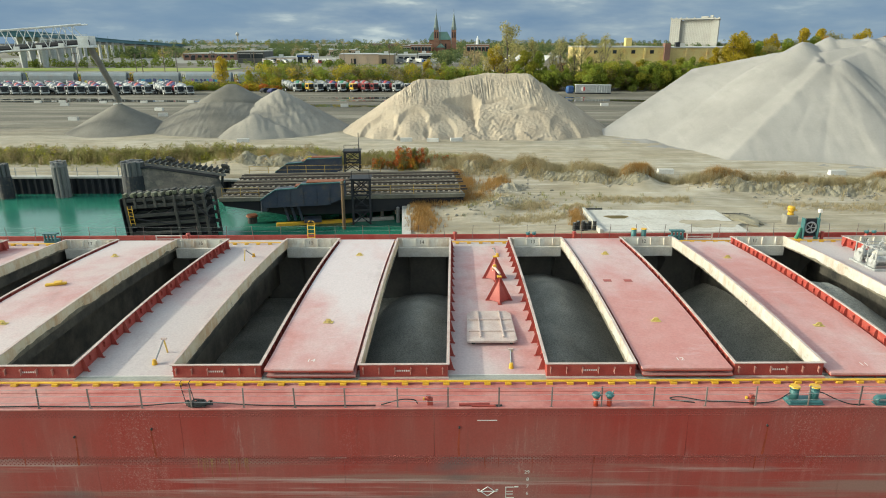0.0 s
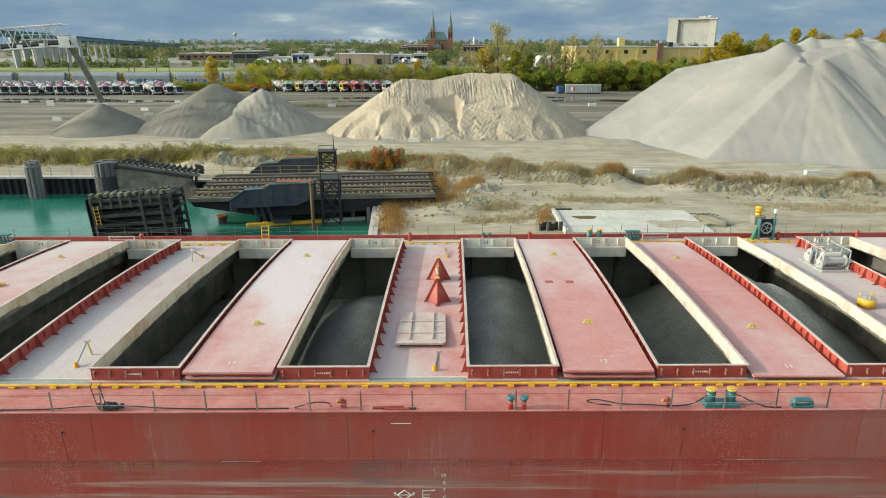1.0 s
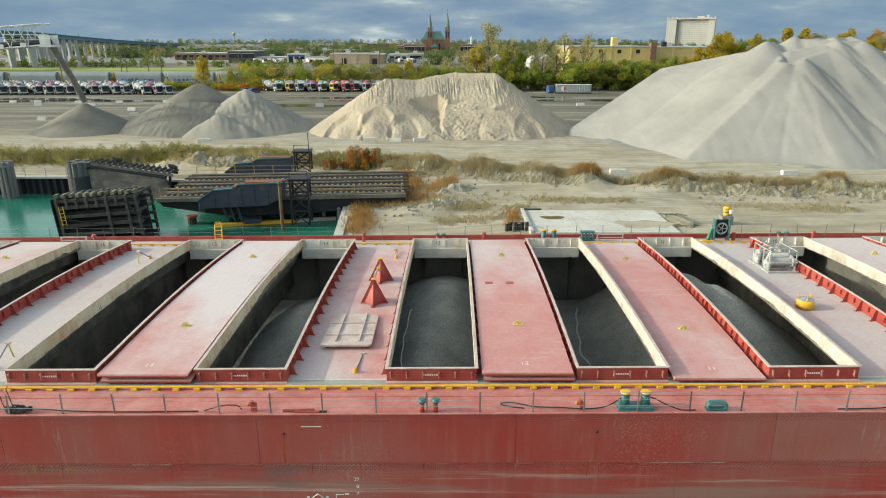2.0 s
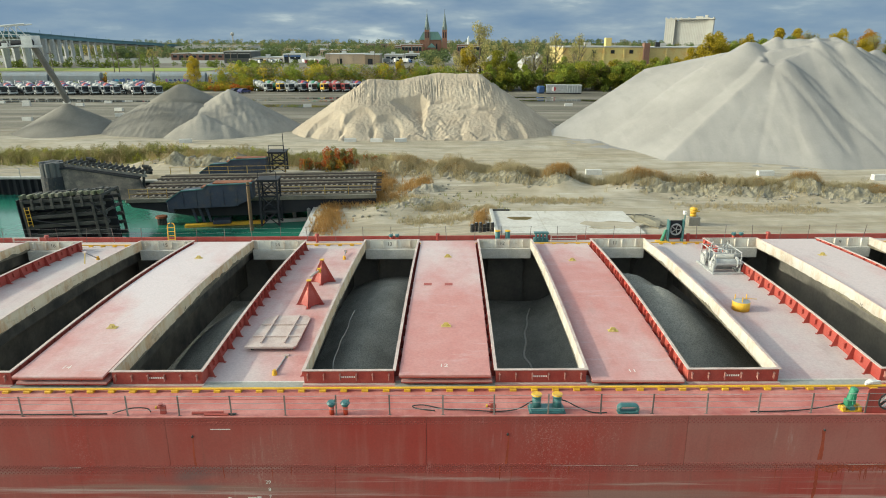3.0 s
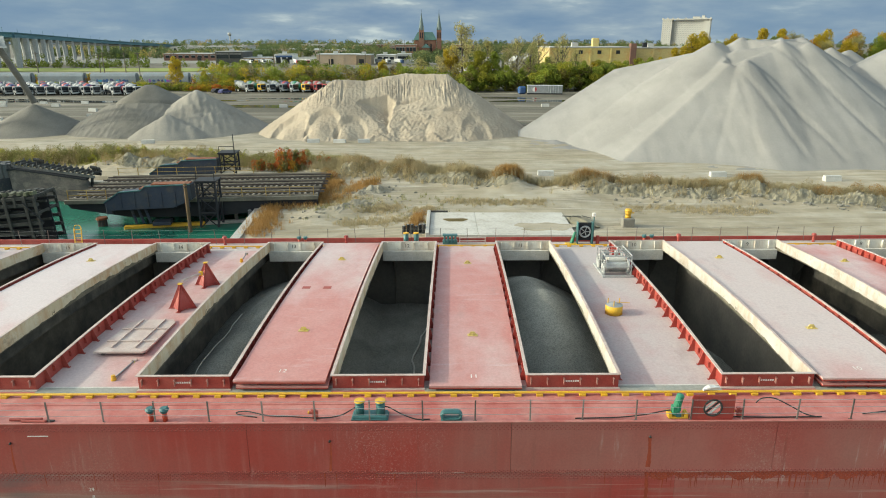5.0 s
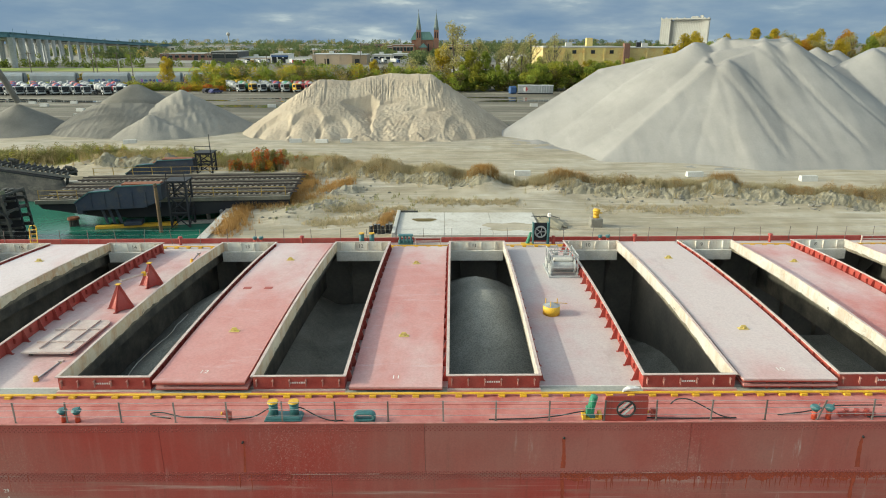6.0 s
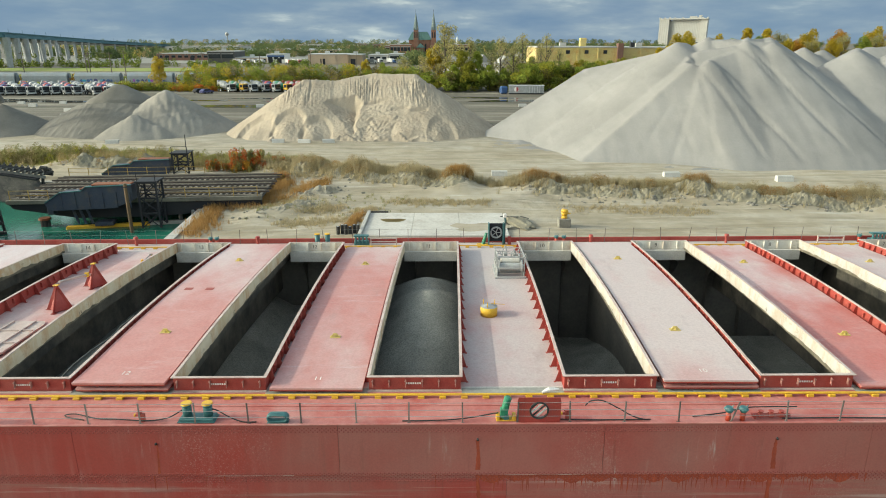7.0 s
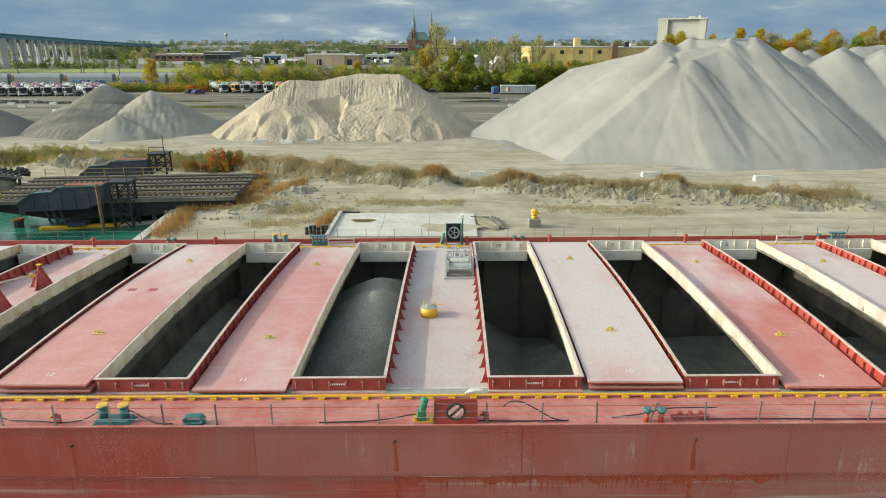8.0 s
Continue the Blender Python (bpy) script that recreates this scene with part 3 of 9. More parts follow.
m, nt, b, pos = start_mat("green_water", 0.2)
b.inputs["Specular IOR Level"].default_value = 0.3
b.inputs["Base Color"].default_value = (0.012, 0.13, 0.10, 1)
b.inputs["IOR"].default_value = 1.33
nt.links.new(ramp(nt, noise_at(nt, pos, 0.12, 4, 0.5), [(0.3, (0.010, 0.085, 0.062)), (0.7, (0.03, 0.15, 0.10))]), b.inputs["Base Color"])
bump(nt, b, noise_at(nt, pos, 1.6, 4, 0.6, (1, 0.5, 1)), 0.05, 0.35)
bm = bmesh.new()
wx, wy = (-900, X0 + 0.2, X1 - 0.2, 900), (-900, 0.35, BEAM - 0.5, 62)
wv = [[bm.verts.new((x, y, WATER_Z)) for x in wx] for y in wy]
for j in range(3):
    for i in range(3):
        if not (i == 1 and j == 1):
            bm.faces.new((wv[j][i], wv[j][i + 1], wv[j + 1][i + 1], wv[j + 1][i]))
tagged(part("water", bm, m), "turquoise green harbour water with soft ripples", "water", kind="structure")


# ---- stockpiles ----
def heap(name, ridges, slope, x0, x1, y0, y1, step, material, label, rough=0.12, seed=1, extra=None, gully=0.0):
    """A heap of loose material: the highest of sloping fans below ridge lines (x, y, z) to (x, y, z)."""
    def zf(X, Y):
        Z = np.full(X.shape, -50.0)
        for (ax, ay, az), (bx, by, bz), s in ridges:
            dx, dy = bx - ax, by - ay
            L2 = max(dx * dx + dy * dy, 1e-6)
            best = np.full(X.shape, -50.0)
            for t in np.linspace(0, 1, 25 if L2 > 1 else 1):
                d = np.hypot(X - ax - t * dx, Y - ay - t * dy)
                best = np.maximum(best, az + t * (bz - az) - s * slope * (np.sqrt(d * d + 0.12) - 0.25))
            Z = np.maximum(Z, best)
        if extra:
            Z = extra(X, Y, Z)
        Z = Z + rough * waves(X, Y, seed, 7, 4)
        if gully:
            Z = Z + gully * waves(X, Y * 0.25, seed + 1, 2.2, 2)
        return np.maximum(Z, -4.6)
    o = grid_mesh(name, np.arange(x0, x1, step), np.arange(y0, y1, step), zf, material)
    return tagged(o, label, "stockpile", kind="stuff")


def sand_front(X, Y, Z):
    """Runnels down the upper face, a deep dug notch, scoops along the foot and collapsed lumps."""
    rel = np.clip((Z + 4.0) / 10.0, 0, 1)
    rib = np.minimum(np.abs(waves(X + 0.10 * Y, Y * 0.08, 39, 0.95, 2)), 1.2) ** 0.6
    patch = np.clip(0.75 + 0.5 * waves(X, Y * 0.4, 35, 9, 2), 0.25, 1) * np.where((X > -7) & (X < -1), 0.35, 1.0)
    Z = Z - 0.40 * patch * (1 - rib) * np.clip((rel - 0.48) * 4, 0, 1) * np.clip((1.02 - rel) * 8, 0, 1)
    # the notch: a smooth slide on its sunless side, a steep bank on the other
    wob = 0.35 * waves(X * 0.2, Y, 43, 4, 2)
    slide = -3.3 + 0.58 * (1.7 - X) + 0.22 * (Y - 93) + 0.05 * waves(X, Y, 46, 3, 2)
    bank = -3.3 + 2.4 * (X - 1.7 + wob) + 0.35 * (Y - 93)
    notch = np.maximum(slide, bank) + 2.6 * np.clip(Y - 100.8 + 0.12 * (X + 2) ** 2 * (X < -2), 0, 9)
    Z = np.where((X > -9) & (X < 6) & (Y < 106), np.minimum(Z, 0.7 * notch + 0.3 * Z), Z)
    # scoops cut into the foot, each with a spilled fan inside
    for cx, cy, r, depth in ((-15.6, 93.6, 3.3, 1.5), (-9.6, 93.4, 2.9, 1.3), (-4.6, 92.6, 2.7, 1.2), (6.0, 93.0, 3.0, 0.5), (11.2, 93.2, 3.2, 0.5), (17.2, 94.0, 2.4, 0.7)):
        d = np.hypot((X - cx), (Y - cy) * 0.75) / r + 0.06 * waves(X, Y, 31, 4, 3)
        dig = depth * np.clip((1.15 - d) * 4, 0, 1) * np.where(d < 1.15, 1, 0)
        fan = 0.9 * depth * np.clip(1 - np.hypot(X - cx + 0.25 * r, (Y - cy) * 0.8 + 0.3) / (0.75 * r), 0, 1)
        Z = Z + 0.45 * (fan - dig)
    # brows where the face has sheared off, and caved lumps below
    for cx, cy, w in ((5.2, 100.6, 2.4), (9.4, 98.6, 1.8), (13.0, 98.2, 1.6)):
        Z = Z - 0.55 * np.clip(1 - np.abs(X - cx) / w, 0, 1) ** 0.5 * np.clip(1 - np.abs(Y - cy - 0.15 * (X - cx)) / 0.5, 0, 1)
    caved = np.clip(1 - np.abs(X - 5.0) / 5.5, 0, 1) ** 0.5 * np.clip((0.62 - rel) * 5, 0, 1)
    Z = Z + 0.16 * caved * np.abs(waves(X, Y, 49, 1.7, 3))
    ledge = np.clip(1 - np.abs(Y - 91.6 - 0.5 * waves(X, X * 0, 51, 6, 2)) / 0.7, 0, 1) * (X > -3) * (X < 19)
    Z = Z + 0.35 * ledge * (0.6 + 0.5 * np.abs(waves(X, Y, 53, 1.1, 2)))
    lumps = np.maximum(waves(X, Y, 33, 2.4, 3) - 0.5, 0) * np.clip(1 - rel * 2.4, 0, 1)
    return Z + 0.07 * lumps + 0.03 * waves(X, Y, 37, 0.9, 2)


heap("sand_pile", [((-8.6, 105, 5.7), (-3.3, 106, 5.3), 1), ((-3.3, 106, 5.3), (0.5, 107, 6.0), 1), ((0.5, 107, 6.0), (4, 108, 6.5), 1), ((4, 108, 6.5), (11.8, 107, 6.5), 1)], 0.66, -34, 38, 87, 124, 0.15, M_SAND,
     "pale yellow sand pile with an excavated scalloped front", 0.045, 11, sand_front)
def dozed_faces(X, Y, Z):
    """The limestone pile's long pushed-up face, its crest and back slope, a flat bench, and a front that meets the face in a sharp ridge."""
    turn = np.clip((Y - 84.0) / 16.0, 0, 1)
    turn = turn * turn * (3 - 2 * turn)
    steep = 9.1 + 0.58 * (X - 56.7) + 0.12 * (Y - 86.1)
    long_ramp = 9.1 + 0.455 * (X - 56.7) + 0.14 * (Y - 86.1)
    face = steep * (1 - turn) + long_ramp * turn + 0.03 * waves(X, Y, 41, 16, 2)
    yc = np.interp(X, [22.7, 44.8, 53.4, 58.0, 70.0], [98.6, 111.0, 102.0, 97.0, 95.0])
    back = face - 0.7 * (Y - yc)
    fluting = waves(X * 1.0, Y * 0.16, 47, 3.2, 3)
    front = np.where(X < 56.7, 9.1 + 0.19 * (X - 56.7) + 0.685 * (Y - 86.1), 9.1 - 0.685 * np.hypot(X - 56.7, Y - 86.1)) + np.where(X > 52, 0.06, 0.02) * fluting
    edge = np.clip((57.4 - X) * 3, -50, 0)
    wedge = np.minimum(np.minimum(face, back), np.minimum(front + np.where(Y > 88.5, 8.0, 0.0), 9.2 + 0.55 * np.clip(Y - 88.5, 0, 9))) + edge
    Z = np.where(X < 56.7, np.where(Y < 90.5, np.minimum(Z, front + 0.9 * np.clip((X - 50.0) / 6.7, 0, 1) ** 2), np.minimum(Z, face + 2.2)), Z + 0.035 * fluting)
    # thin runs washed down the front
    for ax, ay, bx, by, deep in ((57.2, 85.2, 61.5, 66, 0.30), (57.0, 84.6, 55.0, 68, 0.18), (56.6, 84.0, 49.0, 69, 0.16), (60.0, 85.0, 66.5, 66, 0.28), (66.8, 90.0, 73.0, 68, 0.30), (71.5, 89.5, 80.0, 70, 0.28), (64.0, 94.0, 69.0, 80, 0.22), (52.0, 80.0, 46.0, 73, 0.14)):
        u = np.clip((Y - ay) / (by - ay), 0, 1)
        off = np.abs(X - (ax + u * (bx - ax)) - 0.12 * np.sin(Y * 0.5 + ax)) / 0.45
        run = deep * np.clip(1 - off, 0, 1) * np.clip(np.minimum(u, 1 - u) * 6, 0, 1)
        Z, wedge = Z - run, wedge - run
    return np.maximum(np.maximum(wedge, np.where(X < 57.0, -50.0, np.minimum(front, 9.1))), Z)


heap("limestone_pile", [((56.6, 94.2, 12.2), (58.5, 95.5, 12.1), 1), ((62.2, 96, 12.9), (63.5, 98.5, 13.05), 1), ((66.8, 91.2, 12.4), (70.4, 99, 13.0), 1), ((71.0, 90.8, 12.2), (77.6, 106, 13.1), 1), ((62.2, 96, 12.6), (67.0, 93.2, 12.5), 1), ((67.0, 93.2, 12.4), (71.4, 92.6, 12.3), 1),
                        ((63.5, 98.5, 12.7), (70.4, 99, 12.7), 1), ((70.4, 99, 12.7), (77.6, 106, 12.9), 1), ((59.0, 85.6, 9.5), (59.7, 87.4, 9.6), 1.07), ((59.5, 91.5, 10.9), (66.4, 91.0, 11.9), 1), ((59.6, 87.4, 9.5), (66.6, 90.8, 11.6), 1), ((86.2, 93, 11.0), (92.5, 103, 11.3), 1), ((93, 92, 10.6), (98.6, 101, 10.9), 1), ((104, 95, 10.2), (110, 104, 10.5), 1), ((95, 126, 11.1), (95.5, 126.5, 11.1), 1), ((100, 128, 10.5), (101, 129, 10.5), 1)],
     0.645, 12, 150, 46, 146, 0.42, M_STONE, "huge pale grey crushed limestone pile with ridges and fans", 0.018, 12, dozed_faces, gully=0.02)
heap("limestone_pile", [((117, 140, 11.0), (130, 142, 11.5), 1)], 0.62, 88, 160, 112, 170, 1.0, M_STONE, "smaller pale grey crushed limestone pile behind", 0.07, 17, gully=0.05)
heap("grit_pile", [((-66, 104.5, 1.1), (-66, 104.5, 1.1), 1)], 0.54, -84, -48, 90, 122, 0.5, M_GRIT, "cone of grey crushed stone below the conveyor", 0.05, 13)
def crept_face(X, Y, Z):
    """A slip crack that arcs across the face, with the stone below it crept forward."""
    level = 1.35 - 0.012 * (X + 46.0) ** 2 + 0.12 * waves(X, X * 0, 61, 5, 2)
    front = np.clip((110.5 - Y) / 2.0, 0, 1)
    lower = np.clip((level - Z) * 2.5, 0, 1) * front
    Z = Z - 0.42 * np.exp(-((Z - level) / 0.22) ** 2) * front
    return Z + lower * (0.22 + 0.10 * np.abs(waves(X * 1.3, Y * 0.4, 62, 2.6, 3)))


def slumped_face(X, Y, Z):
    """Uneven slides down the face, sharper below the tip."""
    face = np.clip((109.0 - Y) / 3.0, 0, 1) * np.clip((Z + 4.0) / 3.0, 0, 1)
    slide = np.abs(waves(X + 0.35 * (Y - 100), Y * 0.18, 64, 3.6, 3))
    return Z - 0.38 * face * np.clip(0.55 - slide, 0, 1) + 0.14 * face * waves(X, Y * 0.5, 65, 1.3, 2) * np.clip((X + 37) / 3, 0, 1)


heap("grit_pile", [((-46.5, 110, 4.3), (-45.5, 110.4, 4.3), 1), ((-46.5, 110, 3.4), (-49, 102, -0.6), 1)], 0.56, -72, -24, 90, 134, 0.3, M_GRIT, "grey crushed stone pile with a dark arc across its face", 0.03, 14, crept_face)
heap("grit_pile", [((-36.2, 108, 3.5), (-36.1, 108, 3.5), 1), ((-38.3, 98.2, -0.1), (-38.0, 98.0, -0.1), 1), ((-36.6, 97.4, -1.3), (-34.0, 97.0, -2.0), 1)], 0.57, -58, -12, 88, 132, 0.3, M_GRITP, "pale grey crushed stone cone with a lower shoulder", 0.03, 15, slumped_face)


# pale dust spread over the ground at the foot of the limestone
def apron(X, Y):
    u = np.clip(((X - 30.0) * 22.0 + (Y - 90.0) * -20.0) / (22.0 ** 2 + 20.0 ** 2), 0, 1)
    d = np.hypot(X - 30.0 - 22.0 * u, Y - 90.0 + 20.0 * u)
    return ground_height(X, Y) + 0.14 - 0.05 * d + 0.14 * waves(X, Y, 67, 5, 4)


tagged(grid_mesh("dust_apron", np.arange(20, 60, 0.5), np.arange(60, 100, 0.5), apron, M_STONE), "thin pale dust spread below the limestone pile", "dust", kind="stuff")

# ---- cargo in the holds ----
def cargo_height(X, Y):
    Z = -3.85 - 2.6 * np.clip((X - 20.0) / 3.0, 0, 1) + 0.07 * waves(X, Y, 21, 14, 3)
    for cx, cy, top, s, kx in ((2.2, 14.0, -0.55, 0.24, 2.6), (1.4, 8.6, -1.0, 0.22, 3.0), (16.6, 12.0, 0.30, 0.36, 2.0), (16.4, 15.6, -0.25, 0.36, 2.0), (16.4, 7.0, -1.0, 0.22, 3.0), (-5.4, 12.0, -0.95, 0.3, 2.4), (-13.0, 9.0, -3.0, 0.3, 1.5), (30.5, 13, -3.2, 0.4, 1.2), (-20, 8, -2.2, 0.25, 1.5)):
        d = np.hypot((X - cx) * kx, Y - cy)
        Z = np.maximum(Z, top - s * (np.sqrt(d * d + 0.7) - 0.84))
    return Z + 0.03 * waves(X, Y, 22, 1.3, 3)


cargo = grid_mesh("cargo", np.arange(-48, 66, 0.4), np.arange(1.02, 21.8, 0.4), cargo_height, M_CARGO)
cargo.matrix_world = SHIP
tagged(cargo, "dark grey crushed stone heaped in the open holds", "cargo", kind="stuff")


# ---- lettering ----
def letters(text, size, material, parent, m, name="number", label=""):
    cu = bpy.data.curves.new(name, "FONT")
    cu.body = text
    cu.size = size
    cu.align_x = "CENTER"
    cu.align_y = "CENTER"
    tmp = new(name + "_draft", cu)
    bpy.context.view_layer.update()
    me = bpy.data.meshes.new_from_object(tmp.evaluated_get(bpy.context.evaluated_depsgraph_get()))
    bpy.data.objects.remove(tmp)
    bpy.data.curves.remove(cu)
    me.materials.clear()
    me.materials.append(material)
    o = new(name, me)
    o.parent = parent
    o.matrix_basis = m
    if label:
        o["label"] = label
    return o


M_INK = worn("dark_stencil", (0.05, 0.04, 0.035), (0.12, 0.09, 0.07), 0.8, coarse=6, fine=30, relief=0.0)
coamings = [c for c in ship.children if c.name.startswith("hatch_coaming")]
for c in coamings:
    k = round(c.matrix_basis.translation.x / PITCH)
    no = str(13 - k)
    letters(no, 0.34, M_INK, c, on_deck(1.55, HY1 - 0.024, 0.29) @ pose(0, 0, 0, 90, 0, 0))
    letters(no, 0.30, M_INK, c, on_deck(0.026, 9.2, 0.10) @ pose(0, 0, 0, 90, 0, 90))
    letters(no, 0.30, M_INK, c, on_deck(OPEN_W - 0.026, 9.2, 0.10) @ pose(0, 0, 0, 90, 0, -90))
    bm = bmesh.new()
    for i in range(7):
        box(bm, 1.36 + i * 0.085, 1.42 + i * 0.085, HY0 - 0.024, HY0 - 0.021, 0.25, 0.32)
    tagged(part("stencil_marks", bm, M_WHITE, c), "small white stencilled marks", kind="stuff")
    # hooked bolts between the brackets on the long sides
first_dog = None
for c in coamings:
    for i in range(15):
        y = HY0 + 1.1 + i * (HY1 - HY0 - 1.1) / 15
        for x, turn in ((-0.02, -90), (OPEN_W + 0.02, 90)):
            if first_dog is None:
                first_dog = part("cleat", cleat_shape(), M_RED, c)
                first_dog.matrix_basis = on_deck(x, y, 0, turn)
            else:
                share(first_dog, c, on_deck(x, y, 0, turn))

# lifting lugs and numbers on the covers
def lug_shape():
    bm = boxes((-0.22, 0.22, -0.12, 0.12, 0.0, 0.02))
    prism(bm, [(-0.18, 0.02), (0.18, 0.02), (0.08, 0.17), (-0.08, 0.17)], "y", -0.02, 0.02)
    prism(bm, [(-0.10, 0.02), (0.10, 0.02), (0.0, 0.13)], "x", -0.015, 0.015)
    return bm


covers = [o for o in bpy.data.objects if o.name.startswith("hatch_cover")]
lug = None
NUMBERS = {-2: "14", 0: "12", 1: "11", 3: "10", 4: "9", 5: "8", -4: "16"}
for o in covers:
    x = (SHIP.inverted() @ o.matrix_world).translation
    k = round((x.x - OPEN_W - 0.22) / PITCH)
    under = "under another" in o["label"]
    if not under:
        for y in (4.15, 14.15):
            if lug is None:
                lug = part("lifting_lug", lug_shape(), M_YELF, o, "yellow lifting lug")
                lug.matrix_basis = pose(1.74, y, 0.10 + crown(y + HY0 - 0.25))
            else:
                l2 = share(lug, o, pose(1.74, y, 0.10 + crown(y + HY0 - 0.25)))
                l2["label"] = "yellow lifting lug"
    if k in NUMBERS and not under:
        letters(NUMBERS[k], 0.36, M_WHITE, o, pose(1.68, 0.72, 0.132, 1.8))
    if k == 0 and not under:
        for x0 in (0.55, 1.62):
            part("patch", boxes((x0, x0 + 0.40, 9.08, 9.4, 0.10 + crown(11.4), 0.112 + crown(11.4))), M_RED, o, "dark red doubler plate")

# ---- rails for the hatch crane, guard rail ----
for y, nm in ((1.80, "crane_rail"), (21.25, "crane_rail")):
    ship_part(nm, boxes((X0 + 2, X1 - 2, y, y + 0.10, crown(y) + 0.09, crown(y) + 0.15), bevel=0.012), M_YEL, "yellow painted crane rail along the deck")
    ped = None
    for i in range(-44, 72):
        m = pose(0.79 * i, 0, 0)
        if ped is None:
            ped = ship_part("rail_chair", boxes((-0.12, 0.12, y - 0.06, y + 0.14, crown(y) - 0.01, crown(y) + 0.09), bevel=0.012), M_YEL)
            ped.matrix_basis = m
        else:
            share(ped, ship, m)
ship_part("deck_bar", boxes((X0 + 2, X1 - 2, 1.22, 1.26, 0.0, 0.03)), M_DECK)

M_POST = worn("weathered_post", (0.26, 0.21, 0.19), (0.20, 0.13, 0.11), 0.8, coarse=3, fine=20, relief=0.003, vary=0.95)
post = None
for i in range(-20, 24):
    m = pose(3.43 + 1.83 * i + 0.03 * math.sin(i * 2.3), 0.10, 0, 1.5 * math.sin(i * 1.7), 2.2 * math.sin(i * 3.1), 0)
    if i == 13:
        m = m @ pose(0, 0, 0, 0, 16, 0)
    if -0.4 < 3.43 + 1.83 * i - 20.3 < 1.3:
        continue
    if post is None:
        bm = boxes((-0.026, 0.026, -0.012, 0.012, 0.0, 0.80))
        box(bm, -0.06, 0.06, -0.04, 0.04, 0.0, 0.02)
        post = ship_part("rail_post", bm, M_POST, "slim dark weathered guard rail post")
        post.matrix_basis = m
    else:
        share(post, ship, m)
for z in (0.77, 0.50, 0.26):
    bm = bmesh.new()
    pts = []
    for i in range(-80, 96):
        u = (i % 4) / 4
        pts.append((3.43 + 1.83 * i / 4, 0.10, z - 0.05 * u * (1 - u)))
    tube(bm, pts, 0.009, 5)
    ship_part("rail_wire", bm, M_GREY)
# far side guard rail
post = None
for i in range(-22, 30):
    m = pose(1.7 + 1.9 * i, BEAM - 0.2, 0.0, 3 * math.sin(i * 1.9), 5 * math.sin(i * 2.7), 0)
    if post is None:
        post = ship_part("rail_post", boxes((-0.016, 0.016, -0.01, 0.01, 0.0, 1.02)), M_POST)
        post.matrix_basis = m
    else:
        share(post, ship, m)
for z in (0.98, 0.66):
    bm = bmesh.new()
    tube(bm, [(1.7 + 1.9 * i / 2, BEAM - 0.2, z - (0.04 if i % 2 else 0)) for i in range(-44, 60)], 0.005, 5)
    ship_part("rail_wire", bm, M_GREY)

# ---- rivets, scuppers, rust, marks on the side ----
M_RIVET = worn("rivet_red", (0.27, 0.05, 0.04), (0.23, 0.03, 0.023), 0.6, coarse=0.4, fine=12, relief=0.0)
def rivet_rows(rows, pitch, a, b):
    v, f = [], []
    n = int((b - a) / pitch)
    for r, (z, off) in enumerate(rows):
        y = 0.0 if z > SEAM - 0.06 else 0.032
        for i in range(n):
            x = a + i * pitch + off
            s = len(v)
            for q in range(6):
                c, d = math.cos(q * math.tau / 6), math.sin(q * math.tau / 6)
                v.append((x + 0.031 * c, y, z + 0.031 * d))
            for q in range(6):
                c, d = math.cos(q * math.tau / 6), math.sin(q * math.tau / 6)
                v.append((x + 0.018 * c, y - 0.010, z + 0.018 * d))
            f += [(s + q, s + 6 + q, s + 6 + (q + 1) % 6, s + (q + 1) % 6) for q in range(6)]
            f.append(tuple(s + 11 - q for q in range(6)))
    me = bpy.data.meshes.new("rivets")
    me.from_pydata(v, [], f)
    me.materials.append(M_RIVET)
    o = new("rivets", me)
    o.parent = ship
    return tagged(o, "rows of round rivet heads on the side plating", kind="stuff")


rivet_rows([(-0.13, 0), (-0.20, 0.075), (-0.27, 0)], 0.15, -28, 48)
rivet_rows([(SEAM + 0.02, 0), (SEAM - 0.03, 0.075), (SEAM - 0.11, 0.0), (SEAM - 0.18, 0.075), (SEAM - 0.25, 0), (SEAM - 0.32, 0.075)], 0.15, -28, 48)

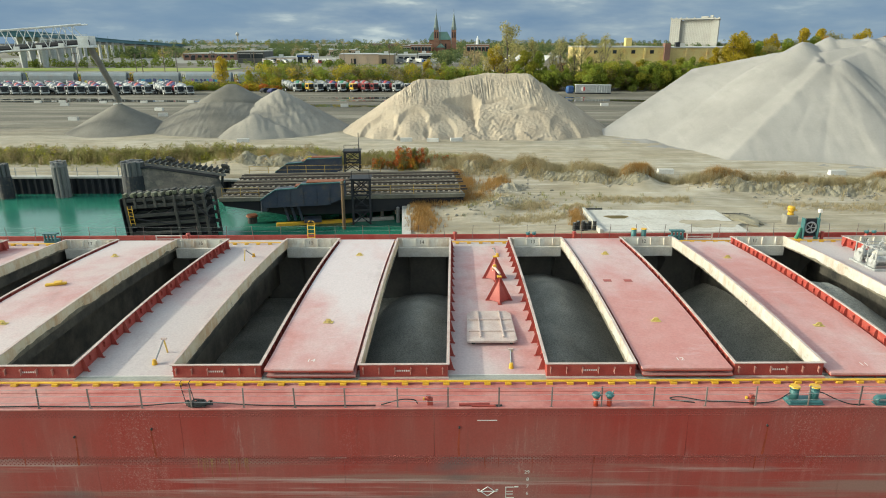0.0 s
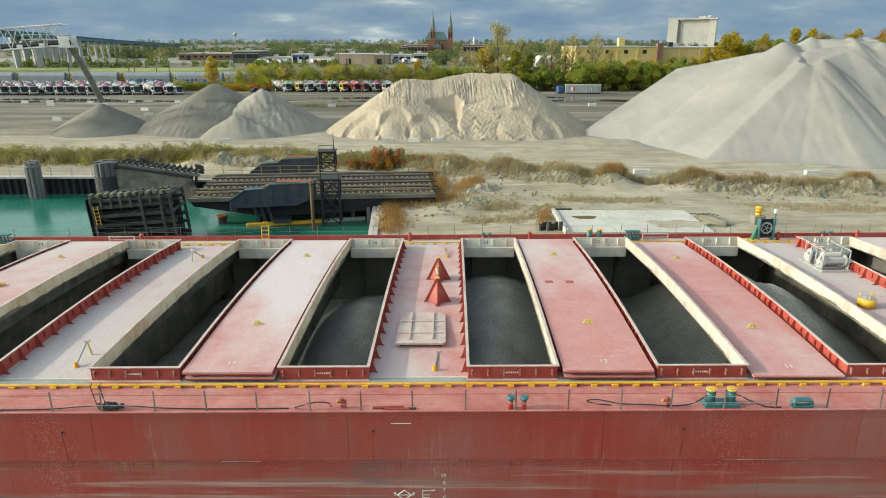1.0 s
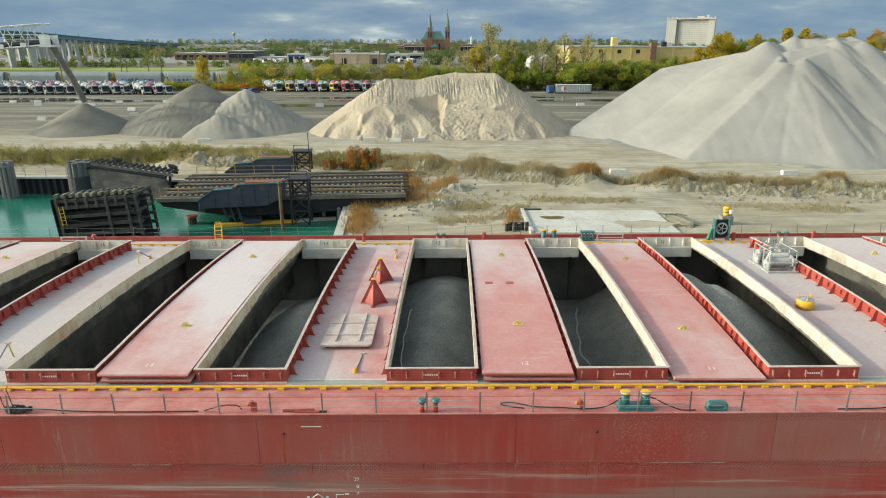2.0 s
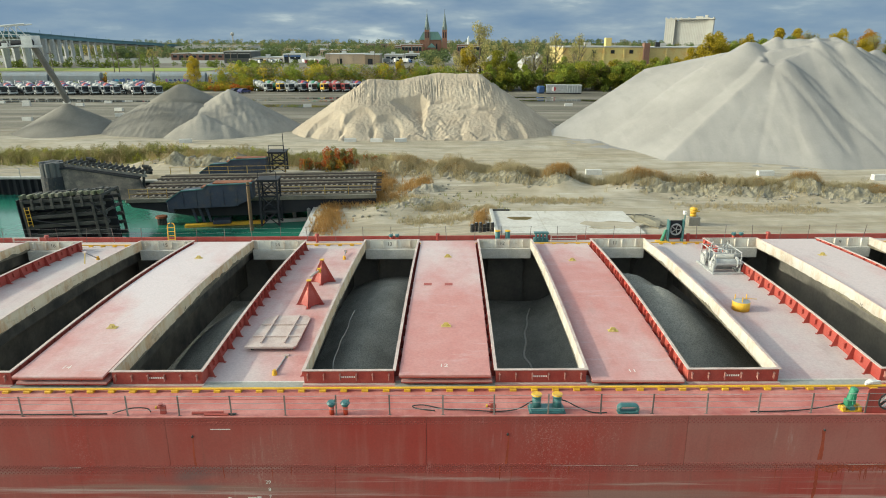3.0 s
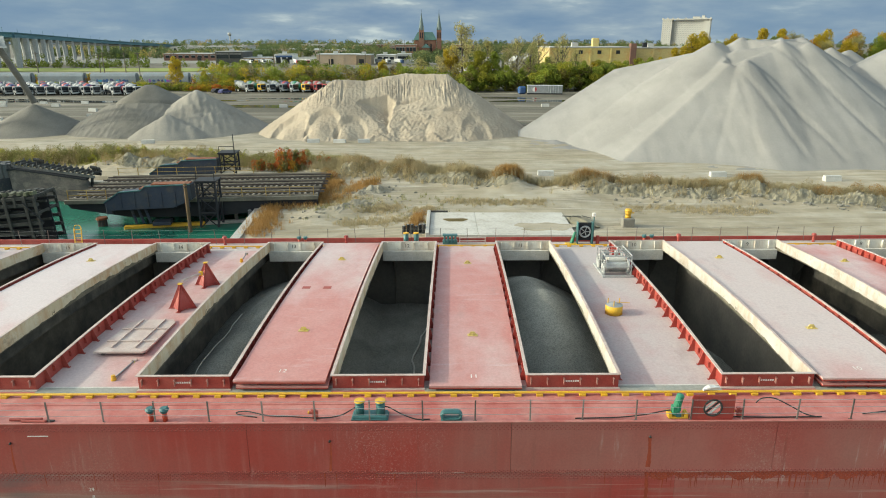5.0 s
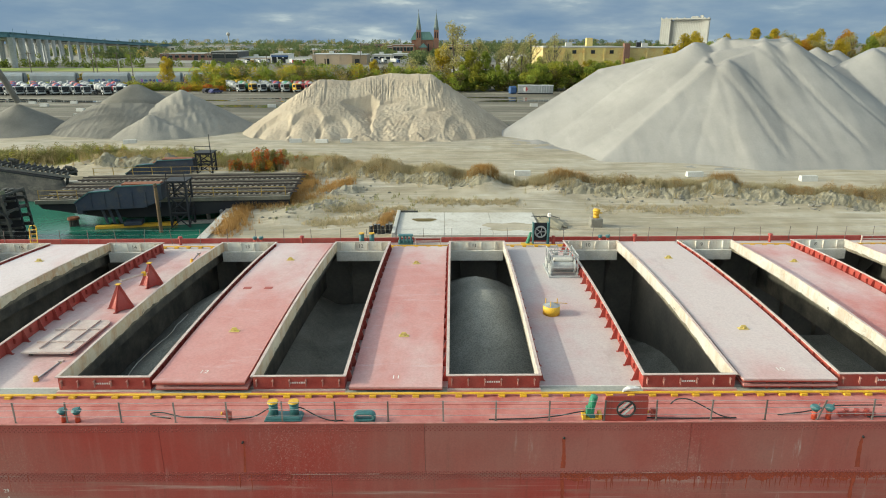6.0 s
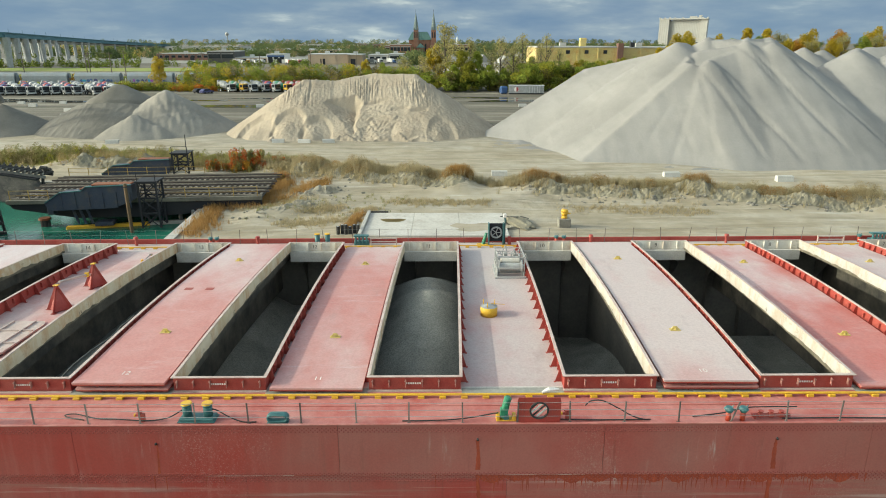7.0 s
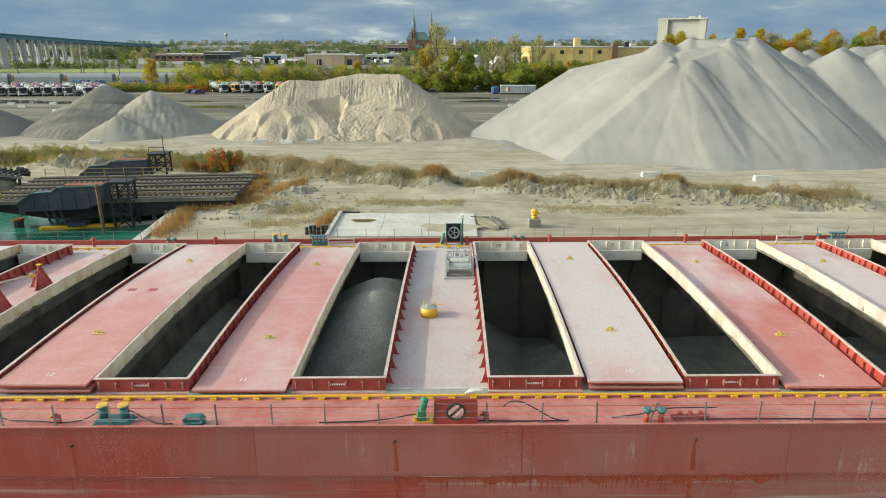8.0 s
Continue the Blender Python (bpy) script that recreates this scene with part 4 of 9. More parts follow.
rng = random.Random(5)
M_STREAK = worn("rust_streak", (0.36, 0.055, 0.02), (0.23, 0.032, 0.014), 0.85, coarse=2.0, fine=12, relief=0.003, stretch=(3, 1, 0.5))
SCUPPERS = ((-14.57, -0.74), (-3.49, -0.72), (7.54, -0.68), (18.57, -0.56), (28.8, -0.56), (-17.4, -1.05))
for x, z in SCUPPERS:
    bm = bmesh.new()
    rod(bm, (x, 0.02, z), (x, -0.05, z - 0.03), 0.038, 10)
    ship_part("scupper", bm, M_BLACK, "dark scupper pipe end")
    # streak running down from it, wider and ragged below
    bm = bmesh.new()
    L = 1.18
    left, right = [], []
    for i in range(13):
        u = i / 12
        w = (0.030 + 0.03 * u + rng.uniform(-0.008, 0.012)) * (1.45 if x > 10 else 0.7)
        cx = x + 0.03 * math.sin(u * 3 + x)
        left.append(bm.verts.new((cx - w, -0.003, z - 0.04 - u * L)))
        right.append(bm.verts.new((cx + w, -0.003, z - 0.04 - u * L)))
    for i in range(12):
        bm.faces.new((left[i], left[i + 1], right[i + 1], right[i]))
    ship_part("rust_streak", bm, M_STREAK, "rust stain below a scupper")
    if x < 10:
        continue
    # the stain goes on below the lap joint, paler and broader
    bm = bmesh.new()
    left, right = [], []
    for i in range(15):
        u = i / 14
        w = (0.055 + 0.03 * u + rng.uniform(-0.02, 0.02)) * (1 - 0.75 * u ** 3)
        cx = x + 0.05 * math.sin(u * 4 + x)
        left.append(bm.verts.new((cx - w, 0.027, SEAM - 0.066 - u * 1.9)))
        right.append(bm.verts.new((cx + w, 0.027, SEAM - 0.066 - u * 1.9)))
    for i in range(14):
        bm.faces.new((left[i], left[i + 1], right[i + 1], right[i]))
    ship_part("rust_streak", bm, M_STREAK)
# scraped edge of the lap joint, broken here and there
M_SCRAPE = worn("scraped_edge", (0.42, 0.17, 0.13), (0.30, 0.05, 0.035), 0.7, coarse=5, fine=30, relief=0.002)
for i in range(46):
    x = -26 + i * 1.6 + rng.uniform(-0.5, 0.5)
    ship_part("lap_edge", boxes((x, x + rng.uniform(0.15, 1.0), -0.003, 0.003, SEAM - 0.070, SEAM - 0.061)), M_SCRAPE if i % 3 else M_STREAK)


for a, b in ((9.1, 12.2), (19.5, 22.3), (-9.0, -7.6)):
    ship_part("lap_edge", boxes((a, b, -0.003, 0.003, SEAM - 0.074, SEAM - 0.061)), M_LIP, "bare pale edge of the lap joint")


def run_down(x, w, L, y, z0, n=9):
    """A ragged vertical stain that narrows and wavers on its way down."""
    bm = bmesh.new()
    left, right = [], []
    drift, lean = 0.0, rng.uniform(-0.03, 0.03)
    for i in range(n + 1):
        u = i / n
        half = max(0.003, w * (1 - u) ** 0.55 * rng.uniform(0.65, 1.15))
        drift += rng.uniform(-0.006, 0.006)
        left.append(bm.verts.new((x + drift + lean * u - half, y, z0 - u * L)))
        right.append(bm.verts.new((x + drift + lean * u + half * rng.uniform(0.7, 1.1), y, z0 - u * L)))
    for i in range(n):
        bm.faces.new((left[i], left[i + 1], right[i + 1], right[i]))
    return bm


# ragged rust band where the joint bleeds most
bm = bmesh.new()
top = [bm.verts.new((18.6 + i * 0.055, 0.0275, SEAM - 0.07)) for i in range(242)]
low = [bm.verts.new((18.6 + i * 0.055, 0.0275, SEAM - 0.07 - 0.10 - 0.24 * abs(math.sin(i * 0.185)) * abs(math.sin(i * 0.0565 + 1)) - rng.uniform(0, 0.06))) for i in range(242)]
for i in range(241):
    bm.faces.new((top[i], low[i], low[i + 1], top[i + 1]))
ship_part("rust_band", bm, M_STREAK, "ragged rust bleeding from the lap joint")
# rust runs below the lap joint, and a cluster of ochre ones
for i in range(150):
    x = rng.choice([rng.uniform(-24, 44), rng.uniform(18.5, 24.5), rng.uniform(18.5, 32), rng.uniform(25, 32)])
    ship_part("rust_streak", run_down(x, rng.uniform(0.008, 0.04), rng.uniform(0.15, 0.8), 0.027 - 0.00001 * i, SEAM - 0.064), M_STREAK)
M_OCHRE = worn("ochre_streak", (0.33, 0.16, 0.075), (0.25, 0.075, 0.04), 0.85, coarse=3.0, fine=14, relief=0.003, stretch=(3, 1, 0.4))
for i in range(18):
    ship_part("rust_streak", run_down(rng.uniform(-13.2, -11.0), rng.uniform(0.008, 0.03), rng.uniform(0.2, 1.0), 0.0255 - 0.00001 * i, SEAM - 0.064), M_OCHRE, "ochre stain below the lap joint")

for i, ch in enumerate(("29", "8", "7", "6", "5")):
    letters(ch, 0.20, M_WHITE, ship, pose(-1.0 + (0.0 if i == 0 else 0.03), 0.027, -2.64 - 0.305 * i, 90, 0, 0), "draft_mark")
def bar(x0, x1, z0, z1, nm="load_line_mark", y=0.024):
    ship_part(nm, boxes((x0, x1, y, y + 0.007, z0, z1)), M_WHITE)
bar(-2.85, -2.14, -0.475, -0.445, "deck_line", -0.005)
# load line: a diamond with a line and side marks, and the seasonal ladder
for s1, s2 in (((-0.26, 0), (0, 0.2)), ((0, 0.2), (0.26, 0)), ((0.26, 0), (0, -0.2)), ((0, -0.2), (-0.26, 0))):
    bm = bmesh.new()
    tube(bm, [(-2.44 + s1[0], 0.03, -3.46 + s1[1]), (-2.44 + s2[0], 0.03, -3.46 + s2[1])], 0.016, 4)
    ship_part("load_line_mark", bm, M_WHITE)
bar(-2.80, -2.08, -3.475, -3.445)
bar(-2.83, -2.74, -3.42, -3.36)
bar(-2.14, -2.05, -3.42, -3.36)
bar(-1.78, -1.75, -3.74, -3.26)
for z, b in ((-3.28, -1.48), (-3.46, -1.50), (-3.58, -1.50), (-3.74, -1.46)):
    bar(-1.75, b, z - 0.015, z + 0.015)
bar(-1.45, -1.30, -3.29, -3.24)


# ---- deck fittings ----
def bollard(x, y, z=0.0, caps=M_YEL, size=1.0, nm="bollard"):
    """A pair of mooring posts on one base, with caps."""
    o = new(nm)
    o.parent = ship
    o.matrix_basis = pose(x, y, z) @ Matrix.Scale(size, 4)
    part("base", boxes((-0.60, 0.60, -0.24, 0.24, 0.0, 0.14), bevel=0.03), M_GREEN, o, "teal steel base")
    part("base_rim", boxes((-0.64, 0.64, -0.28, 0.28, 0.0, 0.04), bevel=0.01), M_GREEN, o)
    for px in (-0.36, 0.36):
        bm = bmesh.new()
        rod(bm, (px, 0, 0.14), (px, 0, 0.60), 0.155, 20)
        rod(bm, (px, 0, 0.50), (px, 0, 0.60), 0.155, 20, 0.18)
        part("post", bm, M_GREEN, o, "", True)
        bm = bmesh.new()
        rod(bm, (px, 0, 0.60), (px, 0, 0.645), 0.19, 20, 0.175)
        part("cap", bm, caps, o, "yellow painted cap")
    return o


bollard(8.93, 0.42)


def chock(x, y):
    """An oval fairlead: a rounded ring lying along the rail."""
    o = new("fairlead")
    o.parent = ship
    o.matrix_basis = pose(x, y, 0)
    bm = bmesh.new()
    n, rings = 28, []
    for i in range(n):
        a = i * math.tau / n
        cx, cz = math.cos(a), math.sin(a)
        px = (0.20 if cx > 0 else -0.20) * min(1, abs(cx) * 4) + 0.13 * cx
        pz = 0.18 + 0.12 * cz
        rings.append([bm.verts.new((px + 0.06 * math.cos(b) * cx, 0.14 * math.sin(b), pz + 0.06 * math.cos(b) * cz)) for b in (j * math.tau / 8 for j in range(8))])
    for i in range(n):
        u, w = rings[i], rings[(i + 1) % n]
        for j in range(8):
            bm.faces.new((u[j], w[j], w[(j + 1) % 8], u[(j + 1) % 8]))
    bmesh.ops.recalc_face_normals(bm, faces=bm.faces)
    part("ring", bm, M_GREEN, o, "teal oval fairlead ring", True)
    part("foot", boxes((-0.36, 0.36, -0.16, 0.16, 0.0, 0.025)), M_GREEN, o)
    return o


chock(11.74, 0.22)


def vent(x, y, h=0.34, s=1.0):
    o = new("vent_pipe")
    o.parent = ship
    o.matrix_basis = pose(x, y, 0) @ Matrix.Scale(s, 4)
    bm = bmesh.new()
    rod(bm, (0, 0, 0), (0, 0, h), 0.085, 14)
    part("pipe", bm, M_REDB, o, "bright red standpipe", True)
    bm = bmesh.new()
    rod(bm, (0, 0, h - 0.02), (0, 0, h + 0.10), 0.10, 14, 0.17)
    rod(bm, (0, 0, h + 0.10), (0, 0, h + 0.17), 0.17, 14, 0.12)
    rod(bm, (0.09, 0, h + 0.16), (0.14, 0, h + 0.24), 0.02, 6)
    part("cap", bm, M_GREEN, o, "teal mushroom cap")
    return o


M_REDB = worn("bright_red", (0.50, 0.05, 0.02), (0.38, 0.06, 0.03), 0.55, coarse=3, fine=20, relief=0.002)
for x in (1.40, 1.88, 27.13, 27.62):
    vent(x, 0.20)
for x in (24.97, 25.48, 45.3, 1.72, 2.14):
    vent(x, 22.35, 0.40)


def hydrant(x, y):
    o = new("fire_hydrant")
    o.parent = ship
    o.matrix_basis = pose(x, y, 0)
    bm = bmesh.new()
    rod(bm, (0, 0, 0), (0, 0, 0.34), 0.05, 10)
    rod(bm, (-0.14, 0, 0.24), (0.12, 0, 0.24), 0.045, 10)
    box(bm, -0.03, 0.16, -0.05, 0.05, 0.0, 0.30)
    part("body", bm, M_RED, o)
    bm = bmesh.new()
    rod(bm, (-0.19, 0, 0.24), (-0.14, 0, 0.24), 0.055, 10)
    part("outlet", bm, M_YEL, o, "brass coloured outlet")
    bm = bmesh.new()
    rod(bm, (0, 0, 0.34), (0, 0, 0.38), 0.09, 12)
    part("handwheel", bm, M_RED, o)
    return o


for x in (6.98, 21.62, -4.6):
    hydrant(x, 0.30)

# red screen plate with a round fairlead hole
o = new("fairlead_plate")
o.parent = ship
o.matrix_basis = pose(20.65, 0.10, 0)
bm = bmesh.new()
n = 32
outer, inner = [], []
for i in range(n):
    a = i * math.tau / n
    c, s = math.cos(a), math.sin(a)
    k = min(0.74 / max(abs(c), 1e-6), 0.47 / max(abs(s), 1e-6))
    outer.append((k * c, 0.475 + k * s))
    inner.append((0.27 * c, 0.47 + 0.27 * s))
va = [[bm.verts.new((x, y, z)) for x, z in pts] for y in (0, 0.03) for pts in (outer, inner)]
for i in range(n):
    j = (i + 1) % n
    bm.faces.new((va[0][i], va[0][j], va[1][j], va[1][i]))
    bm.faces.new((va[2][i], va[3][i], va[3][j], va[2][j]))
    bm.faces.new((va[1][i], va[1][j], va[3][j], va[3][i]))
    bm.faces.new((va[0][i], va[2][i], va[2][j], va[0][j]))
bmesh.ops.recalc_face_normals(bm, faces=bm.faces)
part("plate", bm, M_HULL, o)
bm = bmesh.new()
ring = [(0.30 * math.cos(i * math.tau / 24), -0.005, 0.47 + 0.30 * math.sin(i * math.tau / 24)) for i in range(25)]
tube(bm, ring, 0.035, 6)
part("hole_rim", bm, M_BLACK, o)
for i, mt in enumerate((M_BLACK, M_WHITE, M_BLACK, M_WHITE)):
    bm = bmesh.new()
    d = (i - 1.5) * 0.085
    rod(bm, (-0.24 + d, 0.13, 0.24 - d), (0.24 + d, 0.13, 0.70 - d), 0.035, 8)
    part("mooring_line", bm, mt, o)
for x in (-0.70, 0.70):
    part("stay", boxes((x - 0.02, x + 0.02, 0.03, 0.45, 0.0, 0.05)), M_RED, o)

# green winch post on a yellow base beside it
o = new("mooring_winch")
o.parent = ship
o.matrix_basis = pose(19.55, 0.34, 0)
part("base", boxes((-0.34, 0.34, -0.16, 0.16, 0.0, 0.05), (-0.34, -0.22, -0.14, 0.14, 0.05, 0.20), (0.22, 0.34, -0.14, 0.14, 0.05, 0.20), bevel=0.01), M_YEL, o, "yellow base frame")
bm = bmesh.new()
rod(bm, (-0.10, 0, 0.10), (0.06, 0.02, 0.80), 0.13, 14)
rod(bm, (0.06, 0.02, 0.80), (0.075, 0.02, 0.86), 0.14, 14, 0.08)
box(bm, -0.20, 0.05, -0.12, 0.12, 0.12, 0.42, bevel=0.02)
part("motor", bm, M_GRN2, o, "green tilted motor housing")
bm = bmesh.new()
rod(bm, (0, -0.14, 0.12), (0, 0.14, 0.12), 0.10, 14)
part("drum", bm, M_GREEN, o)
part("hinge", boxes((-0.05, 0.05, -0.17, -0.13, 0.30, 0.60)), M_GRN2, o)

# pipe manifold with valves
o = new("valve_manifold")
o.parent = ship
o.matrix_basis = pose(28.2, 0.34, 0)
bm = bmesh.new()
rod(bm, (-0.2, 0, 0.12), (1.1, 0, 0.12), 0.06, 10)
part("pipe", bm, M_RED, o)
for x in (0.1, 0.45, 0.8):
    bm = bmesh.new()
    rod(bm, (x, 0, 0.12), (x, 0, 0.26), 0.035, 8)
    rod(bm, (x, 0, 0.26), (x, 0, 0.28), 0.09, 12)
    rod(bm, (x - 0.07, 0, 0.12), (x + 0.07, 0, 0.12), 0.095, 10)
    part("valve", bm, M_RED, o)
for x in (-0.1, 1.0):
    part("support", boxes((x - 0.03, x + 0.03, -0.05, 0.05, 0.0, 0.08)), M_RED, o)


def loose(name, label, category, x, y, z=0.0, rz=0.0):
    return thing(name, SHIP @ pose(x, y, z + crown(y), 0, 0, rz), label, category)


# pipe bundle lying at the deck edge
o = loose("pipe_bundle", "dark red pipe fittings lying at the deck edge", "pipe", -2.75, 0.22)
bm = bmesh.new()
rod(bm, (-0.75, 0, 0.06), (0.35, 0.03, 0.06), 0.05, 8)
part("pipe", bm, M_RED, o)
bm = bmesh.new()
rod(bm, (-0.3, -0.08, 0.05), (0.55, -0.1, 0.05), 0.045, 8)
part("pipe", bm, M_RED, o)
part("wedge", boxes((0.5, 0.8, -0.06, 0.02, 0.0, 0.05), bevel=0.01), M_BLACK, o)

# rope ladder frame with a heap of dark rope
o = loose("boarding_ladder", "dark steel boarding ladder with rope heaped at its foot", "ladder", -13.25, 0.28)
for x in (-0.16, 0.16):
    bm = bmesh.new()
    tube(bm, [(x + 0.10, 0, 0.0), (x, 0.0, 0.55), (x - 0.06, 0.0, 0.92), (x - 0.03, 0.1, 0.97)], 0.016, 6)
    part("side_rail", bm, M_BLACK, o)
for i in range(4):
    z = 0.2 + i * 0.2
    bm = bmesh.new()
    rod(bm, (-0.16 + 0.06 - i * 0.035, 0, z), (0.16 + 0.06 - i * 0.035, 0, z), 0.012, 6)
    part("rung", bm, M_BLACK, o)
rr = random.Random(8)
for j in range(3):
    bm = bmesh.new()
    tube(bm, [(0.1 + 0.28 * math.cos(i * 0.7 + j) * rr.uniform(0.5, 1.2) + 0.02 * i, 0.14 * math.sin(i * 0.7 + j), 0.05 + 0.012 * (i % 5) + 0.05 * j) for i in range(26)], 0.035, 6)
    part("rope_coil", bm, M_BLACK, o)

# black hoses along the edge
def hose(pts, label="black rubber hose lying along the deck edge"):
    bm = bmesh.new()
    sm = []
    P = [Vector(p) for p in pts]
    for i in range(len(P) - 1):
        p0, p1, p2, p3 = P[max(i - 1, 0)], P[i], P[i + 1], P[min(i + 2, len(P) - 1)]
        for j in range(6):
            u = j / 6
            sm.append(0.5 * ((2 * p1) + (p2 - p0) * u + (2 * p0 - 5 * p1 + 4 * p2 - p3) * u * u + (3 * p1 - p0 - 3 * p2 + p3) * u ** 3))
    sm.append(P[-1])
    tube(bm, sm, 0.022, 6)
    o = part("hose", bm, M_BLACK, None, "", True)
    o.matrix_world = SHIP
    return tagged(o, label, "hose", "hoses along the deck edge")


hose([(-21, 0.2, 0.03), (-19, 0.25, 0.03), (-17, 0.22, 0.03), (-15, 0.22, 0.05), (-13.8, 0.3, 0.1), (-12.6, 0.3, 0.14), (-11, 0.26, 0.05), (-9, 0.22, 0.03), (-6.5, 0.24, 0.03)])
hose([(-6.3, 0.26, 0.03), (-5.9, 0.22, 0.18), (-5.5, 0.24, 0.26), (-5.1, 0.3, 0.2), (-5.0, 0.34, 0.03)], "short black hose loop standing on the deck edge")
hose([(5.0, 0.35, 0.03), (4.4, 0.5, 0.03), (4.2, 0.62, 0.06), (4.6, 0.62, 0.1), (5.4, 0.4, 0.06), (6.2, 0.3, 0.08), (7.2, 0.24, 0.06), (7.9, 0.3, 0.12), (8.4, 0.4, 0.36), (8.6, 0.42, 0.40)])
hose([(9.3, 0.42, 0.42), (9.6, 0.4, 0.36), (10.0, 0.3, 0.18), (10.5, 0.2, 0.03), (11, 0.18, 0.03)])
hose([(16.0, 0.2, 0.03), (17.5, 0.22, 0.05), (18.4, 0.3, 0.1), (19.0, 0.34, 0.2), (19.3, 0.34, 0.25)])
hose([(22.3, 0.5, 0.42), (22.5, 0.5, 0.60), (22.9, 0.45, 0.62), (23.4, 0.35, 0.40), (23.9, 0.25, 0.14), (24.3, 0.2, 0.04)], "black hose arched over the deck edge")
hose([(26.0, 0.4, 0.04), (27.0, 0.5, 0.10), (27.9, 0.55, 0.28), (28.6, 0.5, 0.34), (29.6, 0.5, 0.34)])
hose([(21.4, 0.26, 0.04), (22.6, 0.22, 0.03), (24.5, 0.24, 0.03)])
hose([(29, 0.25, 0.04), (31, 0.28, 0.04), (34, 0.24, 0.03), (40, 0.26, 0.03)])

# bundled pale rags on the crane rail
o = loose("canvas_bundle", "pale grey canvas bundle lying by the crane rail", "bundle", 21.3, 1.95, 0.16, 12)
for i in range(4):
    bm = bmesh.new()
    tube(bm, [(-0.30 + 0.05 * i, -0.05 + 0.04 * i, 0.03), (0.0, -0.06 + 0.045 * i, 0.08 + 0.02 * (i % 2)), (0.36 - 0.04 * i, -0.04 + 0.03 * i, 0.06)], 0.045, 7)
    part("fold", bm, M_WHITE, o)


# ---- things on the cross decks ----
def stand(x, y):
    o = loose("pyramid_stand", "red steel pyramid stand with a yellow tip", "stand", x, y)
    tagged(o, group="pyramid stands")
    for turn in (0, 90):
        bm = bmesh.new()
        prism(bm, [(-0.66, 0.02), (0.66, 0.02), (0.07, 1.22), (-0.07, 1.22)], "y", -0.015, 0.015)
        p = part("fin", bm, M_RED, o)
        p.matrix_basis = pose(0, 0, 0, 0, 0, turn)
    bm = bmesh.new()
    v = [bm.verts.new(p) for p in ((-0.5, 0, 0.03), (0, -0.5, 0.03), (0.5, 0, 0.03), (0, 0.5, 0.03))]
    t = bm.verts.new((0, 0, 1.1))
    for i in range(4):
        bm.faces.new((v[i], v[(i + 1) % 4], t))
    bm.faces.new(v[::-1])
    part("web", bm, M_RED, o)
    part("foot_plate", boxes((-0.68, 0.68, -0.1, 0.1, 0, 0.02), (-0.1, 0.1, -0.68, -0.1, 0, 0.02), (-0.1, 0.1, 0.1, 0.68, 0, 0.02)), M_RED, o)
    part("tip", boxes((-0.12, 0.12, -0.12, 0.12, 1.22, 1.27), bevel=0.02), M_YEL, o, "yellow saddle on top")
    return o


stand(-1.28, 9.96)
stand(-1.25, 13.3)
o = loose("boom_pole", "weathered pale timber pole with yellow fittings resting on stands", "pole", -1.26, 10.4)
bm = bmesh.new()
tube(bm, [(0.0, -0.2, 1.32), (-0.05, 1.3, 1.05), (-0.1, 2.75, 0.72)], 0.06, 8)
part("pole", bm, M_LIP, o)
part("clamp", boxes((-0.14, 0.04, 2.2, 2.35, 0.75, 0.98), bevel=0.01), M_YEL, o)
bm = bmesh.new()
rod(bm, (-0.1, 2.7, 0.72), (-0.1, 2.9, 0.0), 0.03, 6)
part("prop", bm, M_LIP, o)

o = loose("steel_lid", "beige steel lid with crossed stiffening bars lying on blocks", "lid", -1.95, 4.93)
bm = bmesh.new()
prism(bm, [(-1.10, 0), (0.95, 0), (1.06, 0.12), (1.06, 3.1), (0.85, 3.45), (-0.75, 3.45), (-1.0, 3.1), (-1.10, 0.3)], "z", 0.16, 0.24)
part("plate", bm, M_LIP, o)
for x in (-0.50, 0.50):
    part("bar", boxes((x - 0.03, x + 0.03, 0.35, 3.35, 0.24, 0.31)), M_LIP, o)
for y in (1.0, 2.3):
    part("bar", boxes((-1.0, 1.0, y - 0.03, y + 0.03, 0.24, 0.30)), M_LIP, o)
for x in (-0.9, 0.75):
    for y in (0.2, 3.0):
        part("block", boxes((x, x + 0.14, y, y + 0.14, 0, 0.16)), M_TIMBER, o)


def prop(x, y, rz, lying):
    """A jointed pole with yellow feet."""
    o = loose("hatch_prop", "jointed grey pole with yellow feet, " + ("lying folded on deck" if lying else "set up on deck"), "prop", x, y, 0, rz)
    if lying:
        ends = ((0, 0, 0.06), (0.12, 1.5, 0.10), (0.2, 1.3, 0.05))
    else:
        ends = ((0, 0, 0.08), (0.07, 0.9, 0.72), (0.12, 1.0, 0.05))
    for a, b, mt, nm in ((ends[0], ends[1], M_GREY, "pole"), (ends[1], ends[2], M_YELF, "leg")):
        bm = bmesh.new()
        rod(bm, a, b, 0.035, 8)
        part(nm, bm, mt, o)
    bm = bmesh.new()
    rod(bm, (0, 0, 0), (0, 0, 0.22), 0.11, 10, 0.07)
    part("foot", bm, M_YEL, o, "yellow foot")
    bm = bmesh.new()
    box(bm, ends[1][0] - 0.1, ends[1][0] + 0.12, ends[1][1] - 0.06, ends[1][1] + 0.06, ends[1][2] - 0.03, ends[1][2] + 0.06, bevel=0.01)
    part("joint", bm, M_LIP, o)
    return o


prop(-15.87, 3.51, 0, False)
prop(-15.9, 17.85, 170, False)
prop(-1.34, 3.11, 0, True)
prop(-0.75, 17.63, 10, True)

